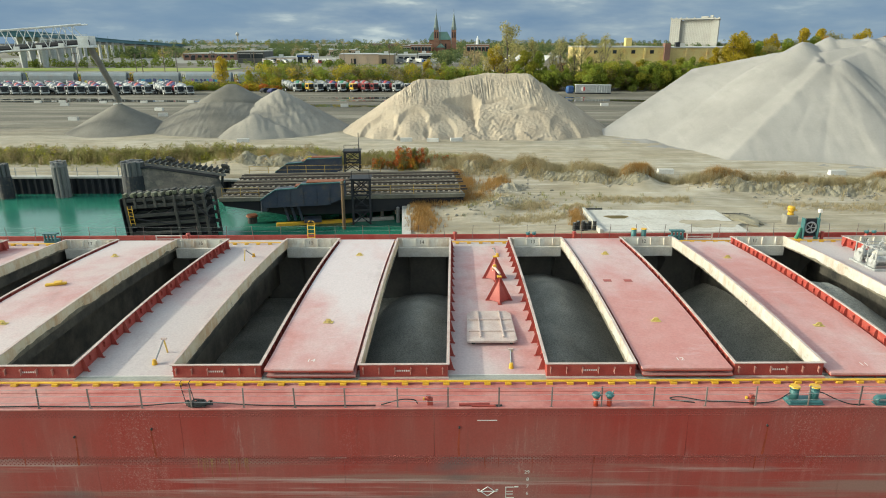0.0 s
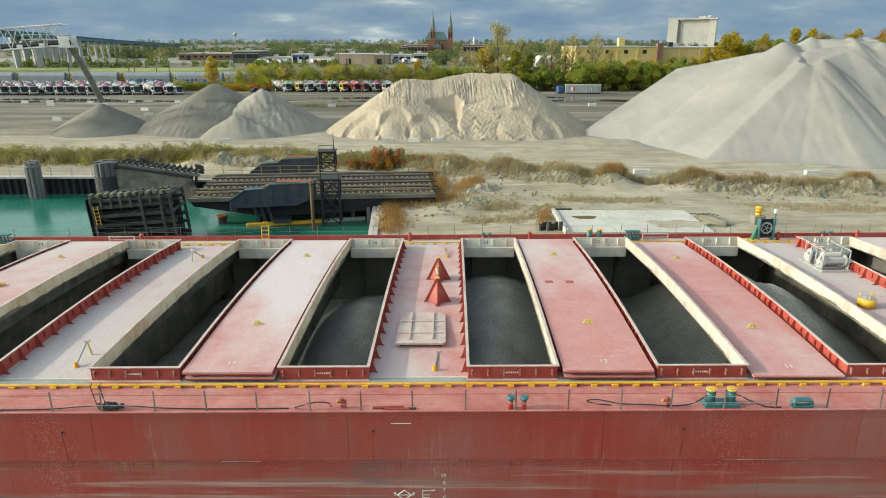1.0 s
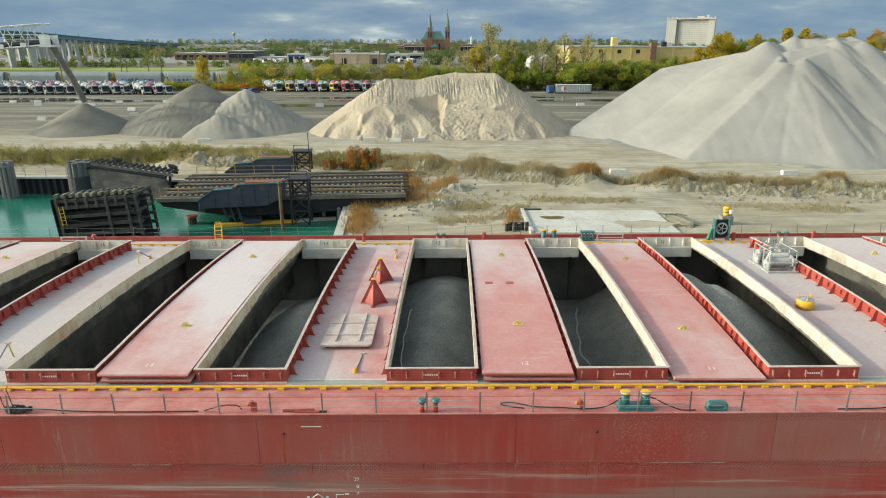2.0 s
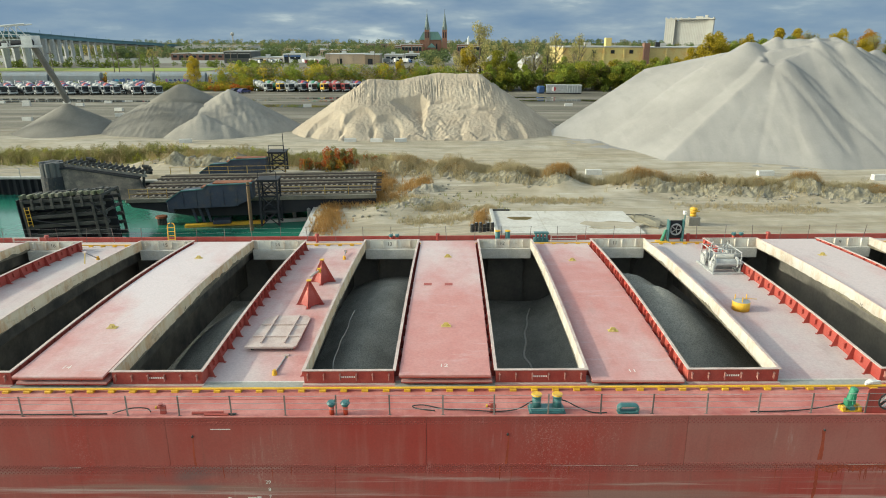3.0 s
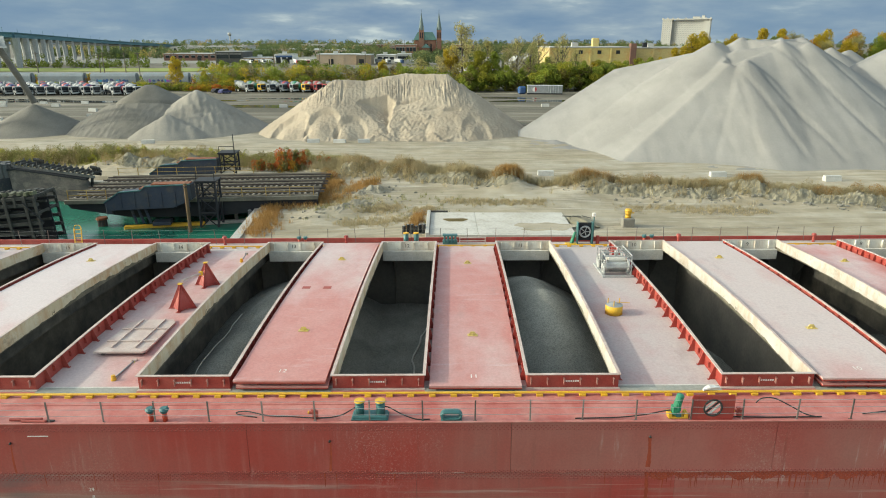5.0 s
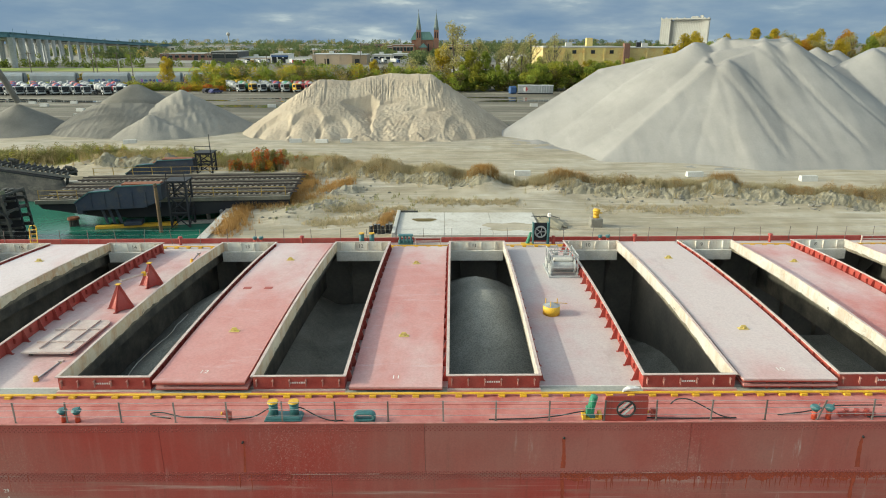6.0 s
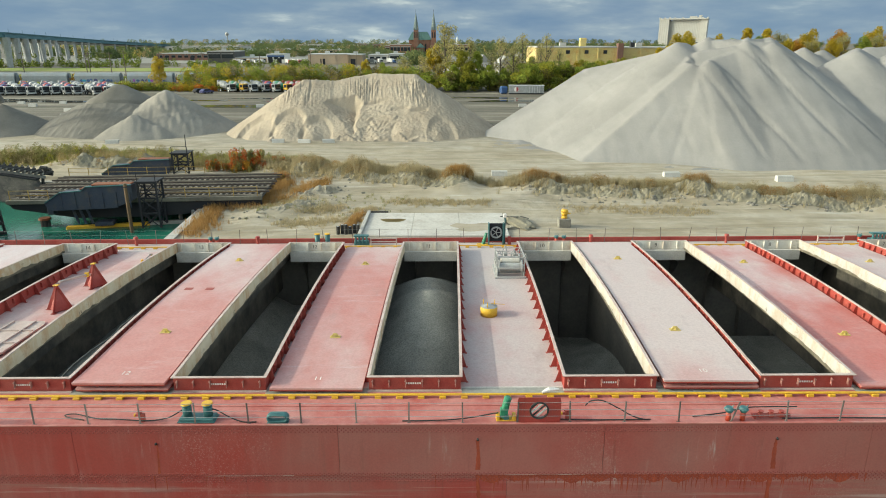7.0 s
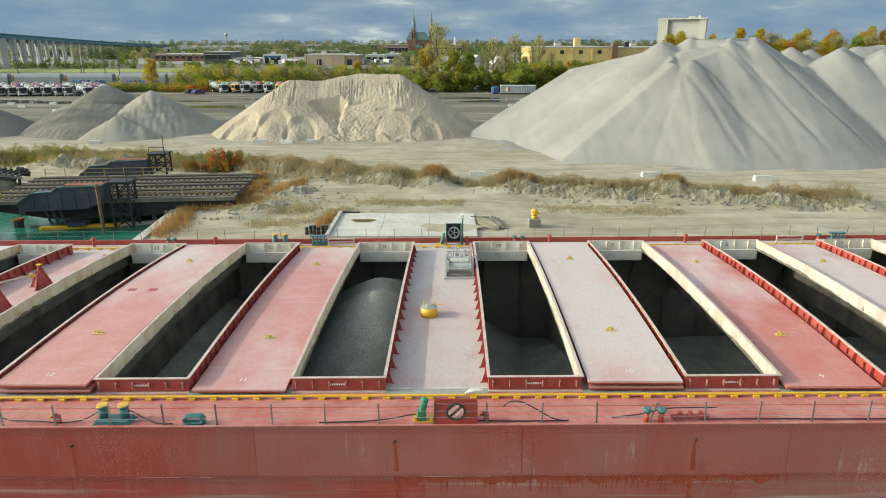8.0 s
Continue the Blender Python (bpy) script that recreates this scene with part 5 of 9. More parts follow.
o = loose("drum", "yellow steel drum with a grey lid and small pipes", "drum", 19.55, 9.05)
bm = bmesh.new()
rod(bm, (0, 0, 0.0), (0, 0, 0.44), 0.40, 28)
part("body", bm, M_YEL, o, "", True)
bm = bmesh.new()
rod(bm, (0, 0, 0.44), (0, 0, 0.52), 0.40, 28, 0.10)
part("lid", bm, M_GREY, o, "grey conical lid")
for a in (0.4, 2.6, 4.4):
    bm = bmesh.new()
    rod(bm, (0.3 * math.cos(a), 0.3 * math.sin(a), 0.45), (0.3 * math.cos(a), 0.3 * math.sin(a), 0.72), 0.022, 6)
    part("stub_pipe", bm, M_YEL, o)
bm = bmesh.new()
rod(bm, (0.1, 0.0, 0.56), (0.75, 0.05, 0.50), 0.015, 6)
part("handle", bm, M_YEL, o)


def machine(x, y, mt, label, rz=0):
    """A skid with two drums in frames, motors and guards."""
    o = loose("deck_winch", label, "winch", x, y, 0, rz)
    part("skid", boxes((-0.85, -0.70, -1.2, 1.2, 0, 0.12), (0.70, 0.85, -1.2, 1.2, 0, 0.12), (-0.7, 0.7, -1.2, -1.05, 0, 0.12), (-0.7, 0.7, 1.05, 1.2, 0, 0.12), (-0.7, 0.7, -0.08, 0.08, 0, 0.12)), mt, o)
    for yy in (-0.65, 0.62):
        bm = bmesh.new()
        rod(bm, (-0.62, yy, 0.55), (0.62, yy, 0.55), 0.22, 20)
        rod(bm, (-0.66, yy, 0.55), (-0.58, yy, 0.55), 0.34, 20)
        rod(bm, (0.58, yy, 0.55), (0.66, yy, 0.55), 0.34, 20)
        rod(bm, (-0.80, yy, 0.55), (-0.66, yy, 0.55), 0.16, 12)
        part("drum", bm, mt, o)
        for xx in (-0.78, 0.72):
            part("upright", boxes((xx, xx + 0.06, yy - 0.30, yy + 0.30, 0.12, 0.60), bevel=0.02), mt, o)
        part("guard_rail", boxes((-0.78, 0.77, yy - 0.50, yy - 0.46, 0.60, 0.64)), mt, o)
    for xx in (-0.55, 0.1):
        bm = bmesh.new()
        rod(bm, (xx, 0.0, 0.30), (xx + 0.45, 0.0, 0.30), 0.17, 14)
        box(bm, xx + 0.05, xx + 0.4, -0.16, 0.16, 0.12, 0.3)
        part("motor", bm, mt, o)
    bm = bmesh.new()
    rod(bm, (0.1, -0.05, 0.9), (0.1, -0.05, 1.25), 0.03, 6)
    rod(bm, (0.35, 0.5, 0.9), (0.35, 0.5, 1.2), 0.03, 6)
    part("lever", bm, mt, o)
    bm = bmesh.new()
    rod(bm, (-0.45, -0.35, 0.82), (0.5, -0.35, 0.82), 0.19, 18)
    rod(bm, (-0.52, -0.35, 0.82), (-0.45, -0.35, 0.82), 0.13, 14)
    rod(bm, (0.5, -0.35, 0.82), (0.57, -0.35, 0.82), 0.13, 14)
    part("tank", bm, M_LEDGE, o, "pale dented tank")
    for px, py, pz in ((-0.7, 0.3, 1.2), (-0.35, 0.7, 1.35), (0.15, 0.4, 1.25), (0.55, 0.8, 1.3), (0.75, 0.1, 1.0), (-0.8, -0.7, 0.9)):
        bm = bmesh.new()
        tube(bm, [(px, py, 0.3), (px + 0.05, py, pz * 0.8), (px + 0.18, py + 0.1, pz), (px + 0.3, py + 0.12, pz * 0.75)], 0.035, 6)
        part("pipe", bm, mt, o)
    for yy in (-0.95, -0.2, 0.3, 0.95):
        for xx in (-0.74, 0.72):
            part("frame_post", boxes((xx, xx + 0.05, yy - 0.025, yy + 0.025, 0.12, 1.15)), mt, o)
        part("frame_bar", boxes((-0.74, 0.77, yy - 0.02, yy + 0.02, 1.15, 1.19)), mt, o)
    for xx in (-0.74, 0.72):
        part("frame_bar", boxes((xx, xx + 0.05, -0.97, 0.97, 1.19, 1.23)), mt, o)
    for xx in (-0.2, 0.35):
        part("control_box", boxes((xx, xx + 0.22, 1.12, 1.3, 0.12, 0.85), bevel=0.02), mt, o)
    return o


machine(21.1, 15.3, worn("chalky_grey", (0.43, 0.43, 0.415), (0.30, 0.295, 0.28), 0.7, coarse=3, fine=18, relief=0.003), "light grey double drum deck winch on a skid")
machine(-33.6, 14.5, M_STEEL, "dark steel deck winch beside the hatch")
o = loose("lifting_clamp", "yellow steel lifting clamp lying on a hatch cover", "clamp", -24.2, 11.1, 0.485, 20)
part("jaw", boxes((-0.5, 0.5, -0.12, 0.12, 0, 0.12), bevel=0.03), M_YEL, o)
part("shackle", boxes((-0.1, 0.3, -0.22, 0.22, 0.12, 0.18), bevel=0.03), M_YEL, o)
o = loose("lifting_clamp", "yellow steel lifting clamp lying on a hatch cover", "clamp", 43.6, 11.7, 0.225, 0)
part("jaw", boxes((-0.5, 0.5, -0.12, 0.12, 0, 0.12), bevel=0.03), M_YEL, o)
part("shackle", boxes((-0.1, 0.3, -0.22, 0.22, 0.12, 0.18), bevel=0.03), M_YEL, o)

# ---- fittings on the far side deck ----
for x in (8.95, 9.63):
    o = new("mooring_post")
    o.parent = ship
    o.matrix_basis = pose(x, 22.2, 0)
    bm = bmesh.new()
    rod(bm, (0, 0, 0), (0, 0, 0.78), 0.17, 14)
    part("post", bm, M_GREEN, o, "", True)
    bm = bmesh.new()
    rod(bm, (0, 0, 0.78), (0, 0, 0.84), 0.19, 14)
    part("cap", bm, M_YEL, o)


def roller_chock(x):
    o = new("roller_fairlead")
    o.parent = ship
    o.matrix_basis = pose(x, 22.3, 0)
    part("base", boxes((-0.5, 0.5, -0.2, 0.2, 0.0, 0.3), bevel=0.04), M_GREEN, o)
    for i in range(4):
        bm = bmesh.new()
        rod(bm, (-0.36 + 0.24 * i, -0.22, 0.2), (-0.36 + 0.24 * i, -0.22, 0.62), 0.07, 10)
        part("roller", bm, M_GREEN, o)
    part("top_bar", boxes((-0.5, 0.5, -0.28, 0.1, 0.62, 0.72), bevel=0.03), M_GREEN, o)


for x in (11.9, -31.1, 46.4):
    roller_chock(x)


def bracket_bench(x):
    o = new("step_frame")
    o.parent = ship
    o.matrix_basis = pose(x, 22.0, 0)
    part("rail", boxes((-0.9, 0.9, -0.05, 0.05, 0.50, 0.56)), M_LIP, o, "chalky scraped frame")
    for xx in (-0.88, 0.82):
        part("leg", boxes((xx, xx + 0.06, -0.05, 0.05, 0.0, 0.5)), M_LIP, o)
    part("lower_rail", boxes((-0.9, 0.9, -0.04, 0.04, 0.28, 0.33)), M_LIP, o)


for x in (13.4, -22.9, 43.2):
    bracket_bench(x)
for x in (-21.7, 27.3, 36.4, -3.3, 4.9):
    bm = bmesh.new()
    rod(bm, (0, 0, 0), (0, 0, 0.5), 0.09, 10)
    rod(bm, (0, 0, 0.5), (0, 0, 0.62), 0.17, 10, 0.12)
    p = ship_part("vent_post", bm, M_RED)
    p.matrix_basis = pose(x, 22.35, 0)
# yellow gate ladder
o = new("gangway_ladder")
o.parent = ship
o.matrix_basis = pose(-13.2, 22.3, 0, -8)
for x in (-0.24, 0.24):
    bm = bmesh.new()
    tube(bm, [(x, 0, 0), (x, 0, 1.2), (x * 0.8, 0, 1.36), (x * 0.2, 0, 1.42)], 0.035, 6)
    part("side_rail", bm, M_YEL, o, "yellow painted ladder rail")
for i in range(4):
    part("rung", boxes((-0.24, 0.24, -0.02, 0.02, 0.25 + 0.28 * i, 0.30 + 0.28 * i)), M_YEL, o)
# hose reel on the far side
o = new("hose_reel")
o.parent = ship
o.matrix_basis = pose(20.9, 22.1, 0) @ Matrix.Scale(0.85, 4)
part("back_plate", boxes((-0.55, 0.55, 0.05, 0.12, 0.3, 1.75), bevel=0.02), M_STEEL, o)
part("side_post", boxes((-0.62, -0.52, -0.25, 0.25, 0, 1.8), bevel=0.01), M_GREEN, o)
part("side_post", boxes((0.52, 0.62, -0.25, 0.25, 0, 1.8), bevel=0.01), M_GREEN, o)
bm = bmesh.new()
tube(bm, [(0.42 * math.cos(i * math.tau / 24), -0.1, 1.05 + 0.42 * math.sin(i * math.tau / 24)) for i in range(25)], 0.07, 8)
part("reel_ring", bm, M_GREY, o)
for i in range(5):
    bm = bmesh.new()
    a = i * math.tau / 5
    rod(bm, (0, -0.1, 1.05), (0.40 * math.cos(a), -0.1, 1.05 + 0.40 * math.sin(a)), 0.035, 6)
    part("spoke", bm, M_GREY, o)
part("tray", boxes((-1.5, -0.6, -0.3, 0.2, 0.0, 0.12), bevel=0.02), M_YEL, o, "yellow tray")
bm = bmesh.new()
rod(bm, (-1.0, 0, 0.1), (-0.75, 0, 1.0), 0.16, 10, 0.1)
part("pump", bm, M_GRN2, o, "green pump body")
bm = bmesh.new()
rod(bm, (0.7, 0.1, 0.0), (0.7, 0.1, 2.2), 0.05, 8)
part("lamp_post", bm, M_GREEN, o)
part("lamp_head", boxes((0.55, 0.8, -0.05, 0.25, 2.2, 2.5), bevel=0.04), M_WHITE, o)
bm = bmesh.new()
rod(bm, (1.05, 0, 0), (1.05, 0, 0.7), 0.14, 10)
rod(bm, (0.9, 0, 0.5), (1.2, 0, 0.5), 0.1, 10)
part("valve", bm, M_RED, o)

# ropes hanging into the holds
def rope(pts, label, r=0.03):
    bm = bmesh.new()
    tube(bm, pts, r, 6)
    o = part("rope", bm, M_LEDGE, None, "", True)
    o.matrix_world = SHIP
    return tagged(o, label, "rope", "ropes in the holds")


rr = random.Random(3)
def laid_rope(pts, label):
    out = []
    for i in range(len(pts) - 1):
        for j in range(6):
            u = j / 6
            x, y = pts[i][0] * (1 - u) + pts[i + 1][0] * u, pts[i][1] * (1 - u) + pts[i + 1][1] * u
            x += 0.05 * math.sin(y * 2.3)
            out.append((x, y, float(cargo_height(np.array([x]), np.array([y]))[0]) + 0.05))
    return rope(out, label, 0.055 if pts[0][0] > 5 else 0.028)


laid_rope([(10.9, 19.6), (10.3, 16.5), (9.95, 14), (9.75, 12.4), (9.95, 10.6), (9.95, 8)], "pale rope lying over the stone in the hold")
laid_rope([(0.35, 13.6), (0.15, 11.5), (0.1, 8.5), (0.35, 5.6), (0.45, 3.6)], "pale rope lying over the stone at the hold side")
laid_rope([(31.9, 16), (32.5, 14.5), (33.3, 12.5)], "pale hose lying in the dark hold")

# ---- slip: walls, dolphins, link span ----
def shore(name, x, y, z, rz, label, category, group="", kind=""):
    return thing(name, pose(x, y, z, 0, 0, rz), label, category, group, kind)


# concrete quay wall at the corner of the slip
o = shore("quay_wall", 0, 0, 0, 0, "cracked pale concrete quay wall at the slip corner", "wall", kind="structure")
for i in range(5):
    a, b = i / 5, (i + 1) / 5
    p = (Vector((-7.2, 24.5, -4.75)).lerp(Vector((-8.75, 50.0, -4.45)), a), Vector((-7.2, 24.5, -4.75)).lerp(Vector((-8.75, 50.0, -4.45)), b))
    bm = bmesh.new()
    d = (p[1] - p[0]).normalized() * 0.02
    q0, q1 = p[0] + d, p[1] - d
    prof = [(0, -5.5), (0, 0), (0.85, 0.0), (0.85, -5.5)]
    v0 = [bm.verts.new((q0.x + u, q0.y, q0.z + w)) for u, w in prof]
    v1 = [bm.verts.new((q1.x + u, q1.y, q1.z + w)) for u, w in prof]
    for k in range(3):
        bm.faces.new((v0[k], v1[k], v1[k + 1], v0[k + 1]))
    bm.faces.new(v0[::-1])
    bm.faces.new(v1)
    bmesh.ops.recalc_face_normals(bm, faces=bm.faces)
    part("wall_block", bm, M_CONC, o)
part("wall_block", boxes((-9.6, -2.0, 50.0, 50.7, -9.5, -4.5), bevel=0.04), M_CONC, o)

# sheet pile wall along the back of the slip
def sheet_wall(x0, x1, y0, y1, top, name_label):
    o = shore("sheet_pile_wall", 0, 0, 0, 0, name_label, "wall", kind="structure")
    n = int((x1 - x0) / 0.9)
    bm = bmesh.new()
    lo, hi = [], []
    for i in range(n * 4 + 1):
        x = x0 + (x1 - x0) * i / (n * 4)
        y = y0 + (y1 - y0) * i / (n * 4) - (0.35 if i % 4 in (1, 2) else 0.0)
        lo.append(bm.verts.new((x, y, -10)))
        hi.append(bm.verts.new((x, y, top)))
    for i in range(n * 4):
        bm.faces.new((lo[i], lo[i + 1], hi[i + 1], hi[i]))
    part("sheet_piles", bm, M_STEEL, o)
    bm = bmesh.new()
    prism(bm, [(x0, y0 - 0.45), (x1, y1 - 0.45), (x1, y1 + 0.5), (x0, y0 + 0.5)], "z", top, top + 0.25)
    part("coping", bm, M_CONC, o, "pale concrete coping")
    return o


sheet_wall(-120, -43.5, 58.6, 60.2, -4.15, "dark corrugated sheet pile wall along the slip")
sheet_wall(-43.5, -9.5, 60.2, 60.6, -4.6, "dark corrugated sheet pile wall under the span")

# fence on the coping
o = shore("fence", 0, 0, 0, 0, "thin wire fence along the slip edge", "fence")
for i in range(24):
    x = -105 + i * 2.6
    bm = bmesh.new()
    rod(bm, (x, 59.9, -3.9), (x, 59.9, -2.8), 0.04, 6)
    part("post", bm, M_GREY, o)
for z in (-2.85, -3.3):
    bm = bmesh.new()
    tube(bm, [(-105, 59.9, z), (-45, 59.9, z)], 0.02, 5)
    part("wire", bm, M_GREY, o)


def dolphin(x, y, r, n, top, wrapped, label):
    """A cluster of piles driven side by side, bound with a steel sleeve."""
    o = shore("mooring_dolphin", x, y, WATER_Z, 0, label, "dolphin", "mooring dolphins in the slip")
    rng = random.Random(int(x * 7))
    for i in range(n):
        a = i * math.tau / n
        for rr in ((r,) if i % 2 else (r, r * 0.5)):
            bm = bmesh.new()
            h = top - WATER_Z + rng.uniform(-0.15, 0.1)
            rod(bm, (rr * math.cos(a), rr * math.sin(a), -3), (rr * math.cos(a) * 0.93, rr * math.sin(a) * 0.93, h), r * 0.33, 9, r * 0.30)
            part("driven_post", bm, M_PILEW if wrapped else M_CONCW, o)
    bm = bmesh.new()
    rod(bm, (0, 0, (top - WATER_Z) * (-0.3 if wrapped else 0.86)), (0, 0, (top - WATER_Z) * (0.64 if wrapped else 0.92)), r * 1.36, 18, r * 1.30)
    part("band", bm, M_SLEEVE if wrapped else M_CONCW, o)
    return o


M_SLEEVE = worn("grimy_sleeve", (0.014, 0.016, 0.022), (0.035, 0.035, 0.038), 0.8, coarse=0.8, fine=9, relief=0.01, third=(0.10, 0.075, 0.055))
M_PILEW = worn("tarred_piles", (0.06, 0.063, 0.07), (0.14, 0.135, 0.125), 0.85, coarse=1.0, fine=10, relief=0.02, vary=0.35, stretch=(1, 1, 0.2))
M_CONCW = worn("bleached_piles", (0.23, 0.225, 0.215), (0.14, 0.13, 0.12), 0.85, coarse=1.0, fine=10, relief=0.02, vary=0.35, stretch=(1, 1, 0.2))
dolphin(-58.2, 57.6, 0.62, 8, -1.95, True, "dark steel banded pile cluster standing in green water")
dolphin(-51.6, 58.3, 0.72, 10, -1.75, False, "grey pile cluster standing in green water")
dolphin(-42.0, 57.4, 1.1, 12, -1.55, True, "broad pile cluster with a steel sleeve in water")

# ramp wall between the dolphin and the span
o = shore("ramp_wall", -35.3, 57.2, 0, 3, "tan stained steel ramp wall sloping into water", "wall", kind="structure")
bm = bmesh.new()
prism(bm, [(-5.6, -6.9), (-5.6, -2.2), (-4.5, -2.15), (3.4, -3.5), (3.9, -5.0), (4.3, -6.9)], "y", 0, 0.6)
part("wall_plate", bm, worn("tan_plate", (0.25, 0.20, 0.165), (0.045, 0.044, 0.046), 0.85, coarse=0.3, fine=6, amount=0.4, relief=0.01, third=(0.32, 0.265, 0.21), stretch=(0.7, 1, 1.2)), o)
bm = bmesh.new()
prism(bm, [(-5.7, -2.2), (-4.5, -2.12), (3.5, -3.45), (3.5, -3.65), (-4.5, -2.32), (-5.7, -2.4)], "y", -0.15, 0.8)
part("cap_beam", bm, M_STEEL, o)

# toothed rack of rollers above it
M_RACK = worn("grey_rack_steel", (0.014, 0.014, 0.015), (0.06, 0.055, 0.048), 0.8, coarse=1.5, fine=10, amount=0.7, relief=0.008, vary=0.3)
o = shore("roller_rack", -36.0, 57.6, -2.45, 2, "dark steel rack with a row of rollers, tilted", "rack")
o.rotation_euler[1] = radians(8.5)
part("beam", boxes((-4.6, 5.2, -0.2, 0.0, -0.25, 0.05), bevel=0.02), M_CONCW, o)
part("beam", boxes((-4.6, 5.2, 1.5, 1.7, -0.25, 0.05), bevel=0.02), M_RACK, o)
for i in range(14):
    x = -4.3 + i * 0.70
    bm = bmesh.new()
    rod(bm, (x, -0.3, 0.22), (x + 0.25, 1.8, 0.22), 0.17, 10)
    part("roller", bm, M_RACK, o)
    # teeth in a pale tone that stands in for the rack's lit upper edges
    bm = bmesh.new()
    prism(bm, [(x - 0.2, 0.0), (x + 0.2, 0.0), (x + 0.32, 0.5), (x + 0.22, 0.5)], "y", -0.28, -0.2)
    part("tooth", bm, M_CONCW, o)
    bm = bmesh.new()
    prism(bm, [(x - 0.12, 0.0), (x + 0.16, 0.0), (x + 0.36, 0.62), (x + 0.24, 0.66)], "y", 1.55, 1.65)
    part("tooth", bm, M_CONCW, o)
for x in (-1.7, 4.9):
    bm = bmesh.new()
    rod(bm, (x, 0.2, 0.3), (x, 0.2, 1.1), 0.10, 8)
    rod(bm, (x - 0.35, 0.2, 1.0), (x + 0.35, 0.2, 1.0), 0.2, 10)
    rod(bm, (x - 0.4, 0.8, 0.7), (x + 0.4, 0.8, 0.7), 0.25, 10)
    part("sheave_block", bm, M_RACK, o)
for x in (-4.2, 4.6):
    part("leg", boxes((x, x + 0.25, 0.1, 0.35, -1.6, -0.25)), M_RACK, o)

M_MOSS = worn("mossy_block", (0.21, 0.20, 0.15), (0.085, 0.095, 0.045), 0.95, coarse=1.5, fine=9, relief=0.02, vary=0.5)
# ruined timber and steel fender crib
o = shore("fender_crib", -34.4, 39.5, -4.9, 3, "ruined dark timber and steel fender crib leaning in the water", "fender")
o.rotation_euler[1] = radians(-3.8)
rng = random.Random(12)
W, H, DP = 7.7, 2.9, 3.2
for j, z in enumerate((-1.6, -0.6, 0.3, 1.2, 2.1, 2.75)):
    for y in (0.0, DP):
        part("wale", boxes((0, W, y - 0.16, y + 0.16, z - 0.15, z + 0.16), bevel=0.02), M_TIMBER, o)
    for y in (1.5,):
        part("wale", boxes((0, W, y - 0.1, y + 0.1, z - 0.1, z + 0.1)), M_TIMBER, o)
for i in range(9):
    x = 0.15 + i * (W - 0.3) / 8
    part("short_post", boxes((x - 0.12, x + 0.12, -0.26, -0.165, 1.95, H), bevel=0.02), M_TIMBER, o)
    for y in (0.0, DP) if i in (0, 5, 7, 8) else ():
        part("post", boxes((x - 0.13, x + 0.13, y + (-0.28 if y == 0 else 0.13), y + (-0.13 if y == 0 else 0.28), -2.5, H + rng.uniform(-0.1, 0.1)), bevel=0.02), M_TIMBER, o)
    part("cross_tie", boxes((x - 0.12, x + 0.12, -0.2, DP + 0.2, H - 0.1, H + 0.12), bevel=0.02), M_TIMBER, o)
    if i % 2 == 0:
        part("cross_tie", boxes((x - 0.1, x + 0.1, -0.1, DP + 0.1, 1.2, 1.4)), M_TIMBER, o)
for i in range(5):
    x = 0.8 + i * 1.5
    p = part("deck_plank", boxes((0, 0.42, -0.1, DP * rng.uniform(0.3, 0.75), 0, 0.10), bevel=0.01), M_TIMBER, o)
    p.matrix_basis = pose(x, rng.uniform(-0.2, 0.5), H + 0.13, rng.uniform(-3, 3), rng.uniform(-4, 4), rng.uniform(-9, 9))
for i in range(12):
    p = part("chock_block", boxes((0, 0.34, 0, 0.7, 0, 0.36), bevel=0.02), M_MOSS, o)
    p.matrix_basis = pose(0.05 + i * 0.66, rng.uniform(-0.25, 0.0), H + 0.13, rng.uniform(-6, 6), rng.uniform(-8, 8), rng.uniform(-12, 12))
    p = part("chock_block", boxes((0, 0.4, 0, 0.8, 0, 0.22), bevel=0.05), M_TIMBER, o)
    p.matrix_basis = pose(0.2 + i * 0.62, 1.5 + rng.uniform(-0.25, 0.3), H + 0.13, rng.uniform(-6, 6), rng.uniform(-8, 8), rng.uniform(-12, 12))
part("inner_wall", boxes((0.0, W, 1.75, 1.87, -2.5, H - 0.5)), M_STEEL, o)
part("end_plate", boxes((-0.3, -0.22, -0.3, DP + 0.3, -2.5, H + 0.1)), M_STEEL, o)
bm = bmesh.new()
for z in (0.6, 0.95, 1.3, 1.65, 2.0):
    rod(bm, (0.35, -0.34, z), (0.75, -0.34, z), 0.025, 6)
rod(bm, (0.35, -0.34, 0.4), (0.35, -0.34, 2.3), 0.03, 6)
rod(bm, (0.75, -0.34, 0.4), (0.75, -0.34, 2.3), 0.03, 6)
part("ladder", bm, M_YEL, o, "faded yellow ladder")
for a, b in (((1.0, 1.0), (4.2, 0.2)), ((6.5, 2.4), (8.0, 0.4))):
    bm = bmesh.new()
    rod(bm, (a[0], -0.32, a[1]), (b[0], -0.32, b[1]), 0.06, 6)
    part("brace", bm, M_STEEL, o)

